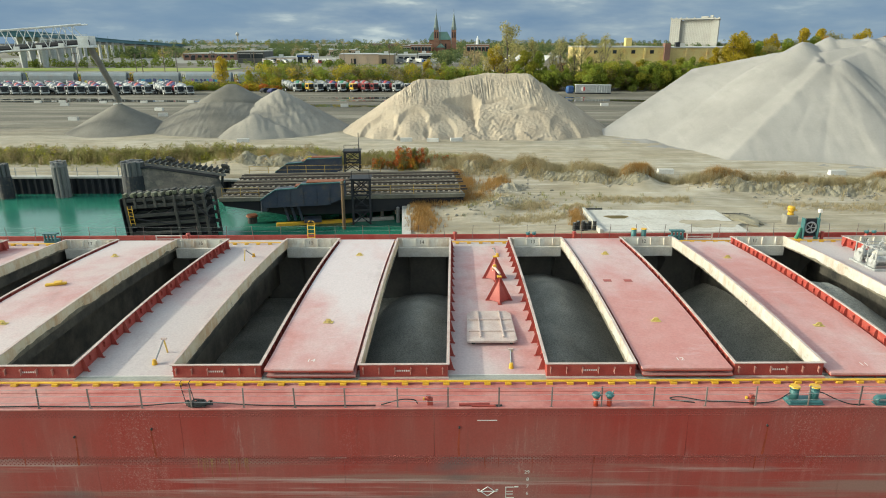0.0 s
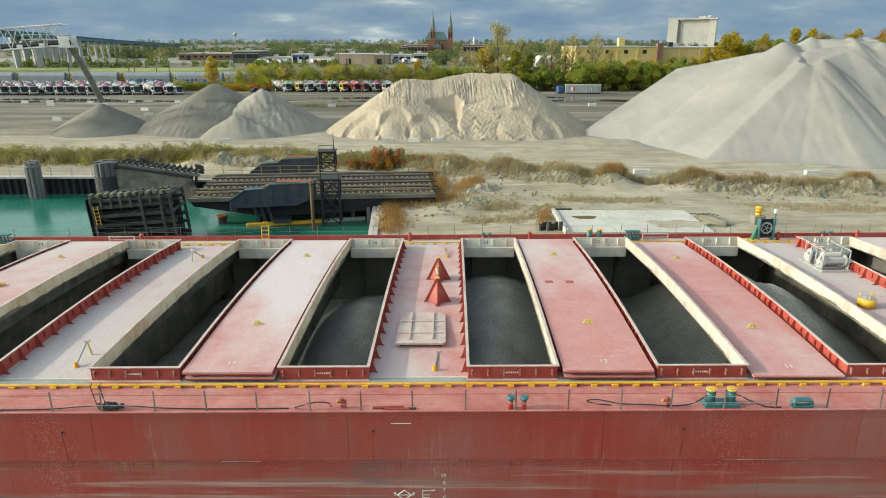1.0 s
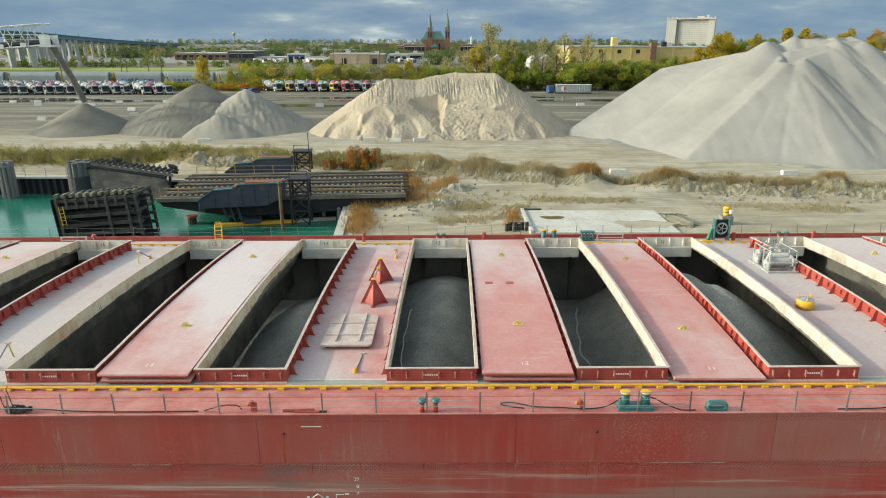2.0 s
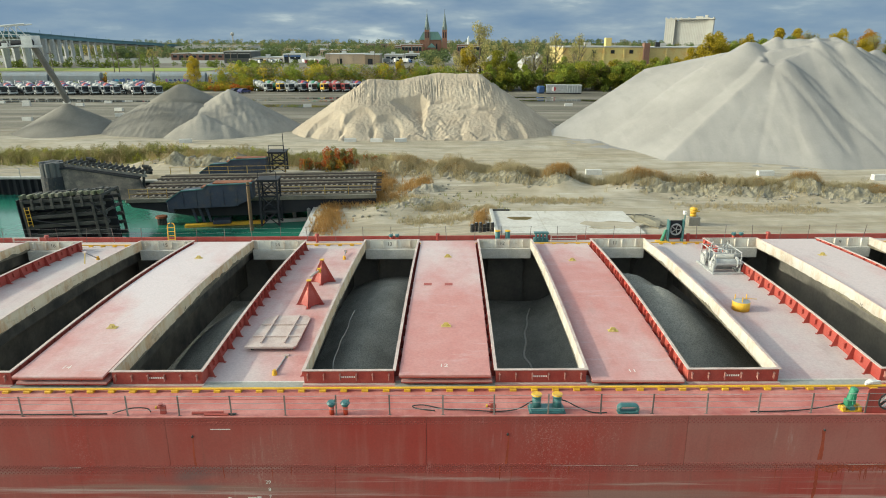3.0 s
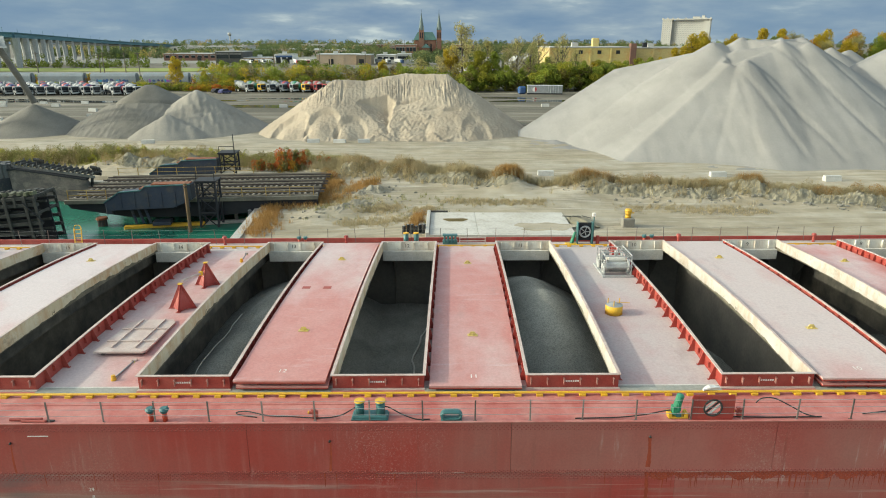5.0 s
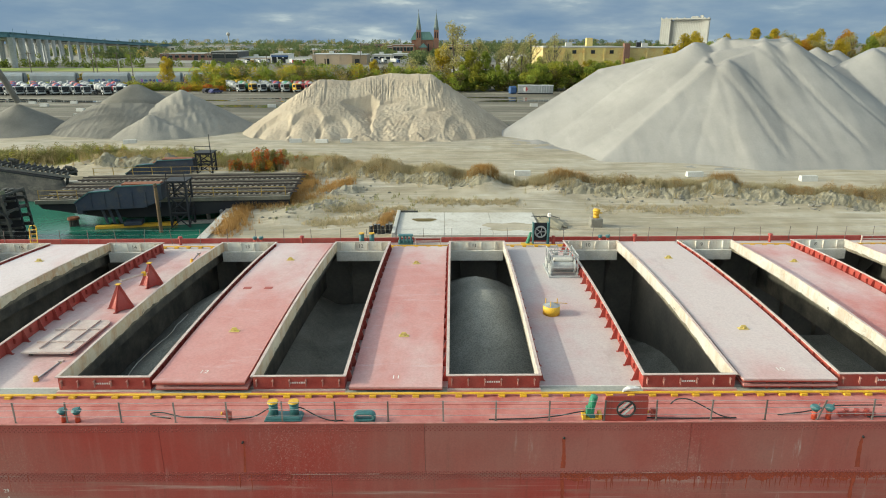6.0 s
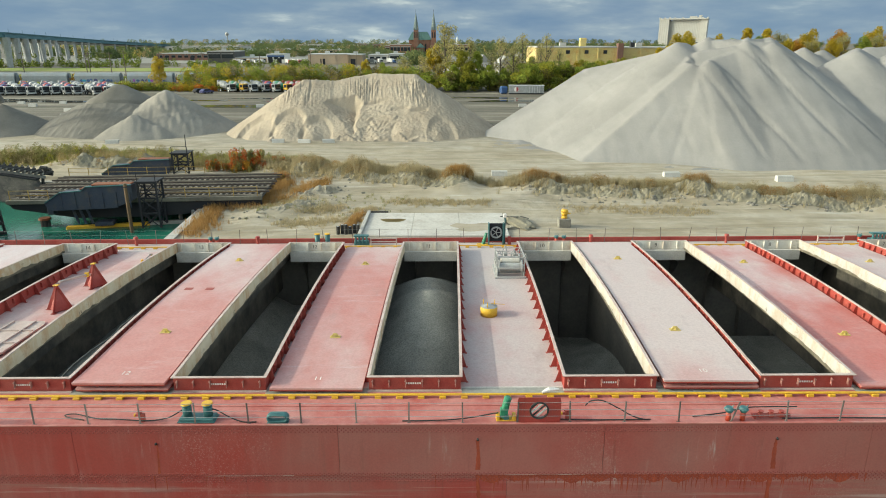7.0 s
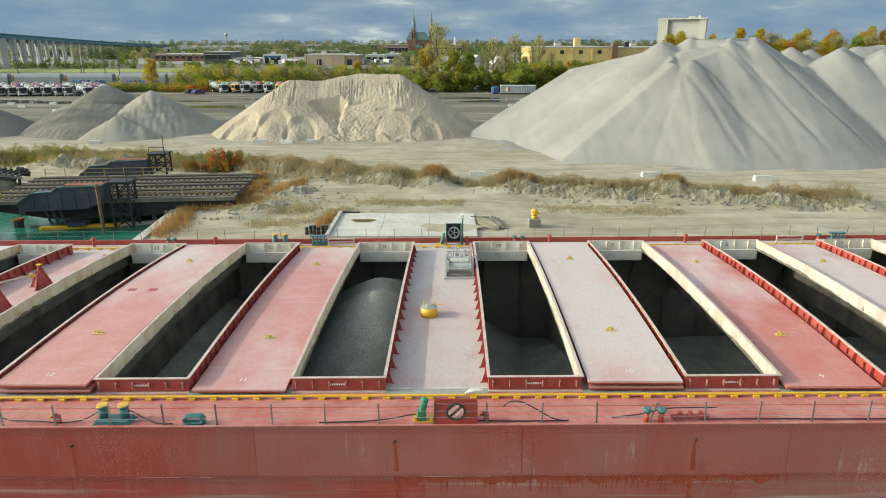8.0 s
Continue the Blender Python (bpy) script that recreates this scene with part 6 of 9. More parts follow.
# old pile stump with rusty cap
o = shore("pile_stump", -24.6, 46.3, WATER_Z, 0, "old timber pile stump with a rusty iron cap", "pile")
for i in range(6):
    bm = bmesh.new()
    a = i * math.tau / 6
    rod(bm, (0.34 * math.cos(a), 0.34 * math.sin(a), -2), (0.3 * math.cos(a), 0.3 * math.sin(a), 0.75), 0.2, 8)
    part("driven_post", bm, M_TIMBER, o)
bm = bmesh.new()
rod(bm, (0, 0, 0.72), (0, 0, 0.92), 0.62, 14, 0.55)
part("cap", bm, M_RUST, o, "rusty iron cap")

# ---- railway link span ----
SPAN = pose(-14.9, 46.4, -3.3, 0, 0, 5.0)
span = thing("rail_link_span", SPAN, "dark steel railway link span with rusty tracks and yellow railings", "bridge")
L0, L1, WD = -12.6, 13.0, 12.6
M_DECKING = worn("grey_decking", (0.04, 0.035, 0.03), (0.085, 0.072, 0.06), 0.9, coarse=0.8, fine=10, relief=0.01, stretch=(0.2, 1, 1))
part("deck", boxes((L0, L1, 0, WD, -0.25, 0.0)), M_DECKING, span)
for y in (0.0, 4.1, 8.3, WD - 0.3):
    bm = bmesh.new()
    prism(bm, [(L0, -0.25), (L1, -0.25), (L1, -1.1), (2.0, -1.9), (-6.0, -1.9), (L0 + 0.4, -0.8)], "y", y, y + 0.3)
    part("girder", bm, M_STEEL, span)
part("edge_beam", boxes((L0 - 0.1, L1 + 0.1, -0.25, 0.0, -0.3, 0.12), bevel=0.03), worn("olive_beam", (0.20, 0.185, 0.14), (0.10, 0.09, 0.07), 0.85, coarse=0.5, fine=6, relief=0.01), span, "olive grey worn edge beam")
tie = None
for t in range(3):
    yc = 2.3 + t * 3.9
    for i in range(42):
        m = pose(L0 + 0.4 + i * 0.61, yc, 0)
        if tie is None:
            tie = part("sleeper", boxes((-0.11, 0.11, -1.3, 1.3, 0.0, 0.12), bevel=0.01), worn("bleached_sleeper", (0.36, 0.315, 0.25), (0.15, 0.13, 0.105), 0.9, coarse=0.7, fine=10, relief=0.01, vary=0.5), span)
            tie.matrix_basis = m
        else:
            share(tie, span, m)
    for s in (-0.72, 0.72):
        bm = bmesh.new()
        prism(bm, [(yc + s - 0.07, 0.12), (yc + s + 0.07, 0.12), (yc + s + 0.02, 0.16), (yc + s + 0.04, 0.30), (yc + s - 0.04, 0.30), (yc + s - 0.02, 0.16)], "x", L0, L1 + 0.6)
        part("rail", bm, M_RAIL, span, "rusty steel rail")
M_PLANK = worn("bleached_plank", (0.30, 0.255, 0.19), (0.13, 0.11, 0.085), 0.9, coarse=0.6, fine=10, relief=0.01, vary=0.4, stretch=(0.3, 1, 1))
for yy in (0.35, 1.9, 2.7, 3.45, WD - 0.4, 4.25, 5.8, 6.6, 7.4, 8.15, 9.7, 10.5):
    part("guard_timber", boxes((L0, L1, yy - 0.065, yy + 0.065, 0.0, 0.20), bevel=0.02), M_PLANK, span)
M_YELR = worn("rusty_yellow_rail", (0.46, 0.32, 0.07), (0.22, 0.12, 0.04), 0.75, coarse=2, fine=12, amount=0.7, relief=0.003)
for y, xa, xb in ((0.15, -12.4, -8.6), (0.15, 0.2, 12.6), (WD - 0.2, -12, 4.0)):
    n = max(2, round((xb - xa) / 2.3))
    for i in range(n + 1):
        x = xa + (xb - xa) * i / n
        part("railing_post", boxes((x - 0.035, x + 0.035, y - 0.035, y + 0.035, 0.0, 1.1)), M_YELR, span)
    for z in (0.55, 1.05):
        part("railing_bar", boxes((xa, xb, y - 0.02, y + 0.02, z - 0.022, z + 0.022)), M_YELR, span)


def housing(name, x, y, rz, length, s, label):
    """A long plated counterweight box with a tapering nose, on legs."""
    o = shore(name, x, y, 0, rz, label, "girder", "counterweight girders")
    k = length / 12.9
    top = [(-6.45, -2.95), (-4.1, -1.9), (-0.9, -1.75), (-0.2, -1.35), (6.45, -1.2)]
    bot = [(6.45, -2.75), (3.6, -3.55), (-5.8, -3.75), (-6.45, -3.1)]
    bm = bmesh.new()
    prism(bm, [(u * k, w + s) for u, w in bot[::-1] + top[::-1]][::-1], "y", 0, 1.5)
    part("body", bm, M_BLUE, o)
    for i in range(6):
        u = (-4.0 + i * 2.0) * k
        part("stiffener", boxes((u, u + 0.08, -0.06, 0, -3.5 + s, -1.9 + s)), M_BLUE, o)
    for a, b in zip(top, top[1:]):
        bm = bmesh.new()
        prism(bm, [(a[0] * k, a[1] + s), (b[0] * k, b[1] + s), (b[0] * k, b[1] + 0.1 + s), (a[0] * k, a[1] + 0.1 + s)], "y", -0.12, 0.1)
        part("top_flange", bm, M_GREEN, o)
    bm = boxes((-1.2 * k, 0.4 * k, 0.15, 1.35, -1.74 + s, -1.52 + s), bevel=0.02)
    part("cover_plate", bm, M_RUST, o, "rusty cover plate")
    bm = boxes((0.6 * k, 6.2 * k, 0.15, 1.35, -1.36 + s, -1.10 + s), bevel=0.02)
    part("cover_plate", bm, M_RUST, o)
    return o


h = housing("counterweight_girder", -18.6, 44.5, 4.5, 8.7, -0.28, "blue grey plated counterweight girder with rusty top plates")
for x in (-2.2, -1.5, -0.8):
    bm = bmesh.new()
    rod(bm, (x, 0.75, -3.6), (x + (0.5 if x > -3.5 else -0.1), 0.75, -5.6), 0.14, 8)
    part("leg", bm, M_BLUE, h)
part("bearing", boxes((-4.4, -3.8, 0.3, 1.2, -4.5, -3.3), bevel=0.05), M_BLUE, h)
housing("counterweight_girder", -21.35, 60.9, 4.5, 8.4, -0.6, "blue grey plated girder on the far side of the span")

# yellow walkway beam at the waterline
o = shore("walkway_beam", -15, 46.6, -5.95, 12, "yellow painted walkway beam at the waterline", "walkway")
part("beam", boxes((-6.9, 1.2, -0.3, 0.3, -0.35, 0.05), bevel=0.05), M_YEL, o)
part("beam", boxes((1.2, 5.6, -0.25, 0.25, -0.25, 0.1), bevel=0.03), M_CONC, o, "grey timber end")
part("pad", boxes((-4.0, -2.2, -0.7, 0.7, 0.05, 0.45), bevel=0.05), M_BLUE, o)
for x in (-5.2, -1.6, 1.6, 5.2):
    bm = bmesh.new()
    rod(bm, (x, 0, -3), (x, 0, -0.3), 0.2, 8)
    part("driven_post", bm, M_TIMBER, o)


def lattice(name, x, y, base, top, w, label):
    o = shore(name, x, y, base, 4, label, "tower", "lattice towers of the span")
    h = top - base
    for sx in (-w / 2, w / 2):
        for sy in (-w / 2, w / 2):
            part("post", boxes((sx - 0.09, sx + 0.09, sy - 0.09, sy + 0.09, 0, h)), M_STEEL, o)
    n = max(2, round(h / w / 0.95))
    for i in range(n):
        z0, z1 = h * i / n, h * (i + 1) / n
        for sy in (-w / 2, w / 2):
            for a, b in (((-w / 2, z0), (w / 2, z1)), ((w / 2, z0), (-w / 2, z1))):
                bm = bmesh.new()
                rod(bm, (a[0], sy, a[1]), (b[0], sy, b[1]), 0.06, 5)
                part("brace", bm, M_STEEL, o)
        for sx in (-w / 2, w / 2):
            bm = bmesh.new()
            rod(bm, (sx, -w / 2, z0), (sx, w / 2, z1), 0.05, 5)
            part("brace", bm, M_STEEL, o)
        for sy in (-w / 2, w / 2):
            part("ring_beam", boxes((-w / 2, w / 2, sy - 0.07, sy + 0.07, z1 - 0.15, z1)), M_STEEL, o)
    part("top_platform", boxes((-w / 2 - 0.2, w / 2 + 0.2, -w / 2 - 0.2, w / 2 + 0.2, h, h + 0.12)), M_STEEL, o)
    for sx in (-w / 2, w / 2):
        part("rail_post", boxes((sx - 0.03, sx + 0.03, -w / 2, -w / 2 + 0.06, h + 0.12, h + 0.9)), M_STEEL, o)
    part("rail_bar", boxes((-w / 2, w / 2, -w / 2, -w / 2 + 0.05, h + 0.85, h + 0.92)), M_STEEL, o)
    return o


lattice("lattice_tower", -12.7, 45.6, -5.9, -1.15, 1.8, "black steel lattice tower beside the span")
t2 = lattice("lattice_tower", -15.9, 62.4, -3.6, -1.1, 1.9, "black steel lattice tower beyond the span")
bm = bmesh.new()
rod(bm, (0.9, -0.9, 2.5), (0.9, -0.9, 4.9), 0.05, 6)
part("mast", bm, M_STEEL, t2)
o = shore("timber_pile", -14.4, 43.9, WATER_Z - 3, 0, "tall brown timber pile", "pile")
bm = bmesh.new()
rod(bm, (0, 0, 0), (0, 0, 8.1), 0.19, 10, 0.16)
part("shaft", bm, worn("brown_pile", (0.16, 0.10, 0.05), (0.10, 0.065, 0.035), 0.9, coarse=1, fine=12, relief=0.02, stretch=(1, 1, 0.2)), o)
part("band", boxes((-0.2, 0.2, -0.2, 0.2, 7.7, 7.8), bevel=0.04), M_STEEL, o)
for x, y in ((-9.0, 46.6), (-10.8, 47.6)):
    o = shore("timber_pile", x, y, WATER_Z - 3, 0, "short grey timber pile", "pile")
    bm = bmesh.new()
    rod(bm, (0, 0, 0), (0, 0, 4.6), 0.22, 10, 0.2)
    part("shaft", bm, M_CONCW, o)
    bm = bmesh.new()
    rod(bm, (0, 0, 4.6), (0, 0, 4.72), 0.2, 10, 0.06)
    part("cap", bm, M_CONCW, o)

# ---- plants ----
M_LEAF = island("leaf_green", (0.24, 0.29, 0.05), (0.34, 0.36, 0.07))
M_LEAFD = island("leaf_deep_green", (0.13, 0.165, 0.035), (0.19, 0.215, 0.05))
M_LEAFM = island("leaf_yellow_green", (0.29, 0.29, 0.045), (0.42, 0.36, 0.06))
M_SCRUB = island("scrub_green", (0.19, 0.185, 0.075), (0.28, 0.255, 0.11))
M_WEED = island("russet_weed", (0.33, 0.20, 0.09), (0.40, 0.27, 0.13))
M_LEAFY = island("leaf_yellow", (0.38, 0.29, 0.035), (0.52, 0.38, 0.05))
M_LEAFO = island("leaf_orange", (0.42, 0.20, 0.035), (0.50, 0.28, 0.05))
M_LEAFR = island("leaf_red", (0.42, 0.09, 0.035), (0.50, 0.17, 0.05))
M_LEAFB = island("leaf_brown", (0.27, 0.21, 0.11), (0.35, 0.275, 0.15))
M_LEAFT = island("leaf_tan", (0.36, 0.32, 0.13), (0.46, 0.39, 0.17))
M_LEAFO2 = island("leaf_olive_brown", (0.16, 0.13, 0.055), (0.23, 0.19, 0.08))
M_GRASS = island("dry_grass", (0.31, 0.235, 0.125), (0.42, 0.33, 0.19))
M_GRASSP = island("bleached_grass", (0.38, 0.31, 0.185), (0.50, 0.41, 0.26))
M_GRASSG = island("green_grass", (0.20, 0.20, 0.06), (0.30, 0.27, 0.11))
M_GRASSO = island("rusty_grass", (0.36, 0.20, 0.07), (0.46, 0.28, 0.12))
M_BARK = worn("bark", (0.09, 0.07, 0.05), (0.16, 0.13, 0.10), 0.95, coarse=1, fine=10, relief=0.02)


def leaf_mesh(name, blobs, count, size, material, seed, tall=1.0):
    """Many small folded leaves spread over the shells of uneven clumps (x, y, z, r)."""
    rng = np.random.RandomState(seed)
    B = np.array(blobs)
    pick = rng.choice(len(B), count, p=B[:, 3] ** 2 / (B[:, 3] ** 2).sum())
    d = rng.normal(size=(count, 3))
    d /= np.linalg.norm(d, axis=1)[:, None]
    r = B[pick, 3] * rng.uniform(0.45, 1.08, count) ** 0.6
    c = B[pick, :3] + d * r[:, None] * np.array([1, 1, tall])
    a = rng.normal(size=(count, 3))
    a /= np.linalg.norm(a, axis=1)[:, None]
    b = np.cross(a, rng.normal(size=(count, 3)))
    b /= np.linalg.norm(b, axis=1)[:, None]
    s = size * rng.uniform(0.6, 1.4, count)[:, None]
    v = np.stack([c - a * s, c + b * s * 0.55, c + a * s, c - b * s * 0.55], 1).reshape(-1, 3)
    v[0::4] += d * 0
    f = np.arange(count * 4).reshape(-1, 4)
    me = bpy.data.meshes.new(name)
    me.from_pydata(v.tolist(), [], f.tolist())
    me.materials.append(material)
    return me


TREE_KINDS = {}


def tree_proto(kind, seed, leaf, height, spread, bare=0.0, count=900, slim=False):
    """Trunk with limbs and a crown of leaf clumps; meshes are shared by all trees of the kind."""
    rng = random.Random(seed)
    bm = bmesh.new()
    th = height * (0.35 if not slim else 0.2)
    rod(bm, (0, 0, -0.3), (0, 0, th), height * 0.022, 7, height * 0.015)
    rod(bm, (0, 0, th), (rng.uniform(-0.3, 0.3), rng.uniform(-0.3, 0.3), height * 0.93), height * 0.015, 6, height * 0.003)
    blobs = []
    n = 11 if not slim else 9
    for i in range(n):
        a = i * 2.4 + rng.uniform(-0.4, 0.4)
        z = th * 0.75 + (height - th * 0.75) * (i + 0.6) / n * 0.92
        prof = math.sin(math.pi * min(0.97, 0.22 + 0.75 * (i + 0.5) / n)) if not slim else 0.9 * (1 - 0.75 * i / n)
        reach = spread * prof * rng.uniform(0.55, 1.0)
        tip = Vector((reach * math.cos(a), reach * math.sin(a), z + rng.uniform(0, 0.08) * height))
        rod(bm, (0, 0, z * 0.72), tip, height * 0.008, 5, height * 0.002)
        if bare:
            for _ in range(5):
                q = tip + Vector((rng.uniform(-1, 1), rng.uniform(-1, 1), rng.uniform(0.2, 1.2))) * height * 0.1
                rod(bm, tip.lerp(Vector((0, 0, z * 0.72)), rng.uniform(0.1, 0.6)), q, height * 0.003, 4, height * 0.001)
        for _ in range(3):
            blobs.append((tip.x * rng.uniform(0.5, 1.05) + rng.uniform(-0.3, 0.3), tip.y * rng.uniform(0.5, 1.05) + rng.uniform(-0.3, 0.3), tip.z + rng.uniform(-0.08, 0.06) * height, height * rng.uniform(0.06, 0.12) * (1.0 if not slim else 0.8)))
    blobs.append((0, 0, height * 0.93, height * 0.06))
    me = bpy.data.meshes.new("trunk")
    bm.to_mesh(me)
    bm.free()
    me.materials.append(M_BARK)
    crown = leaf_mesh("crown", blobs, int(count * (1 - bare)), height * 0.0135, leaf, seed)
    TREE_KINDS[kind] = (me, crown)


def tree(kind, x, y, z, scale, rz, label, group="trees behind the yard"):
    o = thing("tree", pose(x, y, z, 0, 0, rz) @ Matrix.Diagonal((scale * random.uniform(0.85, 1.15), scale * random.uniform(0.85, 1.15), scale, 1)), label, "tree", group)
    for nm, me in zip(("trunk", "crown"), TREE_KINDS[kind]):
        c = new(nm, me)
        c.parent = o
    return o


for i, (kind, leaf, spread, bare, count, slim) in enumerate((
        ("green", M_LEAF, 3.6, 0, 8500, False), ("green2", M_LEAFM, 4.2, 0, 8500, False), ("dark", M_LEAF, 3.9, 0, 9000, False), ("yellow", M_LEAFY, 3.0, 0, 7500, False),
        ("yellowcone", M_LEAFY, 2.6, 0, 8000, True), ("orange", M_LEAFO, 3.2, 0, 7500, False), ("brown", M_LEAFT, 3.0, 0.72, 11000, False), ("bare", M_LEAFT, 2.8, 0.88, 11000, False))):
    tree_proto(kind, 40 + i, leaf, 10.0, spread, bare, count, slim)

rt = random.Random(77)
LABELS = {"green": "leafy green tree", "green2": "broad leafy green tree", "dark": "dense dark green tree", "yellow": "tree with yellow autumn leaves", "yellowcone": "narrow tree with yellow autumn leaves",
          "orange": "tree with orange autumn leaves", "brown": "half bare tree with brown leaves", "bare": "nearly bare autumn tree with thin branches"}


def plant(kind, x, y, h, place):
    tree(kind, x, y, -4.0, h / 10.0, rt.uniform(0, 360), LABELS[kind] + " " + place)


# behind the trucks and the sand pile
for x, y, h, kind in ((-82, 213, 10.5, "yellow"), (-69, 222, 9, "green"), (-10, 214, 9.5, "yellow"), (-4, 216, 8.5, "green"), (-16, 220, 8, "green2"),
                      (3, 220, 10, "brown"), (10, 214, 11, "brown"), (18, 214, 21, "brown"), (14, 218, 14, "yellow"), (24, 210, 12.5, "green2"), (29, 214, 12, "green"), (21, 206, 8, "dark"),
                      (34, 214, 13, "bare"), (38, 222, 17, "bare"), (42, 216, 14, "bare"), (46, 224, 18, "bare"), (51, 214, 15, "bare"), (55, 226, 18, "bare"),
                      (44, 232, 10, "dark"), (50, 230, 10, "green"), (58, 216, 13, "bare"), (62, 220, 9, "green"), (67, 218, 9.5, "green2"), (72, 220, 9, "bare"), (77, 222, 9, "green"), (82, 224, 10, "green2"), (87, 226, 10, "green"),
                      (92, 228, 10, "yellow"), (60, 208, 8, "dark"), (54, 206, 6, "brown"), (69, 208, 8, "green"), (33, 206, 8, "dark"), (38, 208, 7, "green"), (64, 214, 9, "yellow"), (48, 210, 6, "dark"),
                      (27, 220, 16, "brown"), (98, 232, 13, "yellowcone"), (-74, 218, 6, "green2"), (-64, 224, 8, "green")):
    plant(kind, x, y, h, "at the yard edge")
# above the limestone pile
for x, y, h, kind in ((103, 228, 20, "yellow"), (109, 232, 18, "yellow"), (115, 236, 17, "green"), (121, 238, 16, "brown"), (127, 236, 18, "green"), (131, 234, 22, "yellowcone"), (136, 236, 19, "green"), (141, 238, 19, "orange"),
                      (147, 236, 18, "yellow"), (153, 240, 18, "orange"), (159, 240, 18, "brown"), (166, 238, 18, "yellow"), (172, 242, 20, "brown"), (179, 240, 19, "green"), (186, 244, 20, "brown"), (194, 244, 20, "yellow"), (202, 246, 20, "brown"), (210, 246, 21, "green"), (112, 242, 21, "yellow"), (124, 244, 20, "yellow"), (144, 246, 22, "yellowcone"), (150, 248, 21, "brown"), (163, 250, 22, "yellow"), (176, 252, 22, "orange"), (190, 252, 23, "yellow"), (199, 254, 23, "orange")):
    plant(kind, x, y, 0.88 * h, "beyond the limestone pile")


def clumps(name, label, spots, per, size, materials, seed, blob=(0.5, 1.1), tall=0.8, category="scrub"):
    """Low scrub: leaves round scattered clumps, as one object for each tone."""
    rng = np.random.RandomState(seed)
    for j, mt in enumerate(materials):
        bl = []
        for (x0, y0, x1, y1, w, n, h) in spots:
            for _ in range(max(1, n // len(materials))):
                t = rng.uniform()
                x, y = x0 + t * (x1 - x0) + rng.normal() * w, y0 + t * (y1 - y0) + rng.normal() * w
                z = float(ground_height(np.array([x]), np.array([y]))[0])
                if z < -6:
                    continue
                r = rng.uniform(*blob)
                bl.append((x, y, z + r * 0.5 + rng.uniform(0, h), r))
        o = new(name, leaf_mesh(name, bl, per * len(bl), size, mt, seed + j, tall))
        tagged(o, label, category, kind="stuff")


clumps("scrub", "green and yellow scrub along the back of the slip", [(-110, 71, -22, 75, 2.2, 560, 0.15), (-92, 71, -52, 73, 1.8, 460, 0.9), (-46, 72, -34, 74, 1.5, 220, 1.3), (-30, 72, -8, 71, 1.3, 240, 0.4), (-14, 70, 0, 68, 1.0, 110, 0.3)], 120, 0.075, (M_SCRUB, M_GRASSG, M_LEAFO2, M_LEAFM, M_SCRUB, M_GRASS, M_LEAFB), 51, (0.18, 0.62), 1.7)
clumps("scrub", "dark olive bushes in the scrub", [(-64, 71.5, -24, 73.5, 1.0, 46, 0.4), (-22, 71, -14, 70.5, 0.7, 12, 0.3)], 520, 0.06, (M_LEAFO2, M_SCRUB, M_LEAFB), 52, (0.5, 1.0), 1.3)
clumps("scrub", "yellow leaved bushes in the scrub", [(-94, 71, -66, 72.5, 1.0, 34, 0.4)], 420, 0.06, (M_LEAFM, M_LEAFY), 53, (0.4, 0.9), 1.3)
clumps("scrub", "tall mixed hedge behind the parked trucks", [(-72, 214, 10, 212, 3.0, 520, 6.4), (-66, 209, -4, 208, 2.0, 220, 2.6), (-60, 207, -20, 206, 1.5, 60, 0.8), (-100, 206, -70, 210, 2.0, 80, 0.8)], 150, 0.20, (M_LEAF, M_LEAFD, M_LEAFM, M_LEAFO2, M_LEAF, M_LEAFY, M_LEAFB), 61, (1.1, 2.4))
clumps("scrub", "red sumac low in the hedge", [(-58, 206, -36, 205.5, 1.2, 16, 0.4), (-14, 206, 0, 206, 1.0, 12, 0.6)], 120, 0.18, (M_LEAFR,), 66, (0.8, 1.4))
clumps("scrub", "yellow and green bushes beyond the parked trucks", [(-112, 207, -84, 206, 1.5, 70, 1.2), (-128, 207, -120, 207, 1.5, 30, 1.4)], 130, 0.18, (M_LEAFY, M_LEAFM, M_LEAF), 67, (0.8, 1.7))
clumps("scrub", "orange and red bushes below the yellow tree", [(-76, 206, -60, 205.5, 1.3, 60, 1.0)], 130, 0.17, (M_LEAFO, M_LEAFR, M_LEAFY, M_LEAFM), 68, (0.7, 1.5))
clumps("scrub", "green undergrowth below the trees", [(10, 205, 48, 210, 3.0, 260, 4.5), (46, 207, 98, 214, 3.0, 560, 7.6), (95, 222, 215, 232, 3.0, 300, 4.0)], 150, 0.24, (M_LEAFM, M_LEAF, M_LEAFD, M_LEAF, M_LEAFO2), 71, (0.9, 2.0))
clumps("shrub", "red and orange autumn shrub beside the span", [(-10.3, 65.0, -7.0, 65.4, 0.7, 100, 2.5), (-13.2, 64.3, -12.2, 64.6, 0.4, 30, 1.5), (-12, 64.6, -4, 65.6, 0.8, 60, 0.9), (-3.5, 58.5, -2.5, 60, 0.5, 12, 0.5)], 90, 0.075, (M_LEAFR, M_LEAFO, M_SCRUB, M_LEAFR, M_GRASSG), 81, (0.13, 0.42), 1.5, category="shrub")
clumps("shrub", "yellow flowering weeds beyond the girder", [(-22, 64, -18, 64.5, 0.5, 18, 0.5)], 220, 0.07, (M_LEAFY, M_GRASSG), 82, (0.4, 0.7), category="shrub")
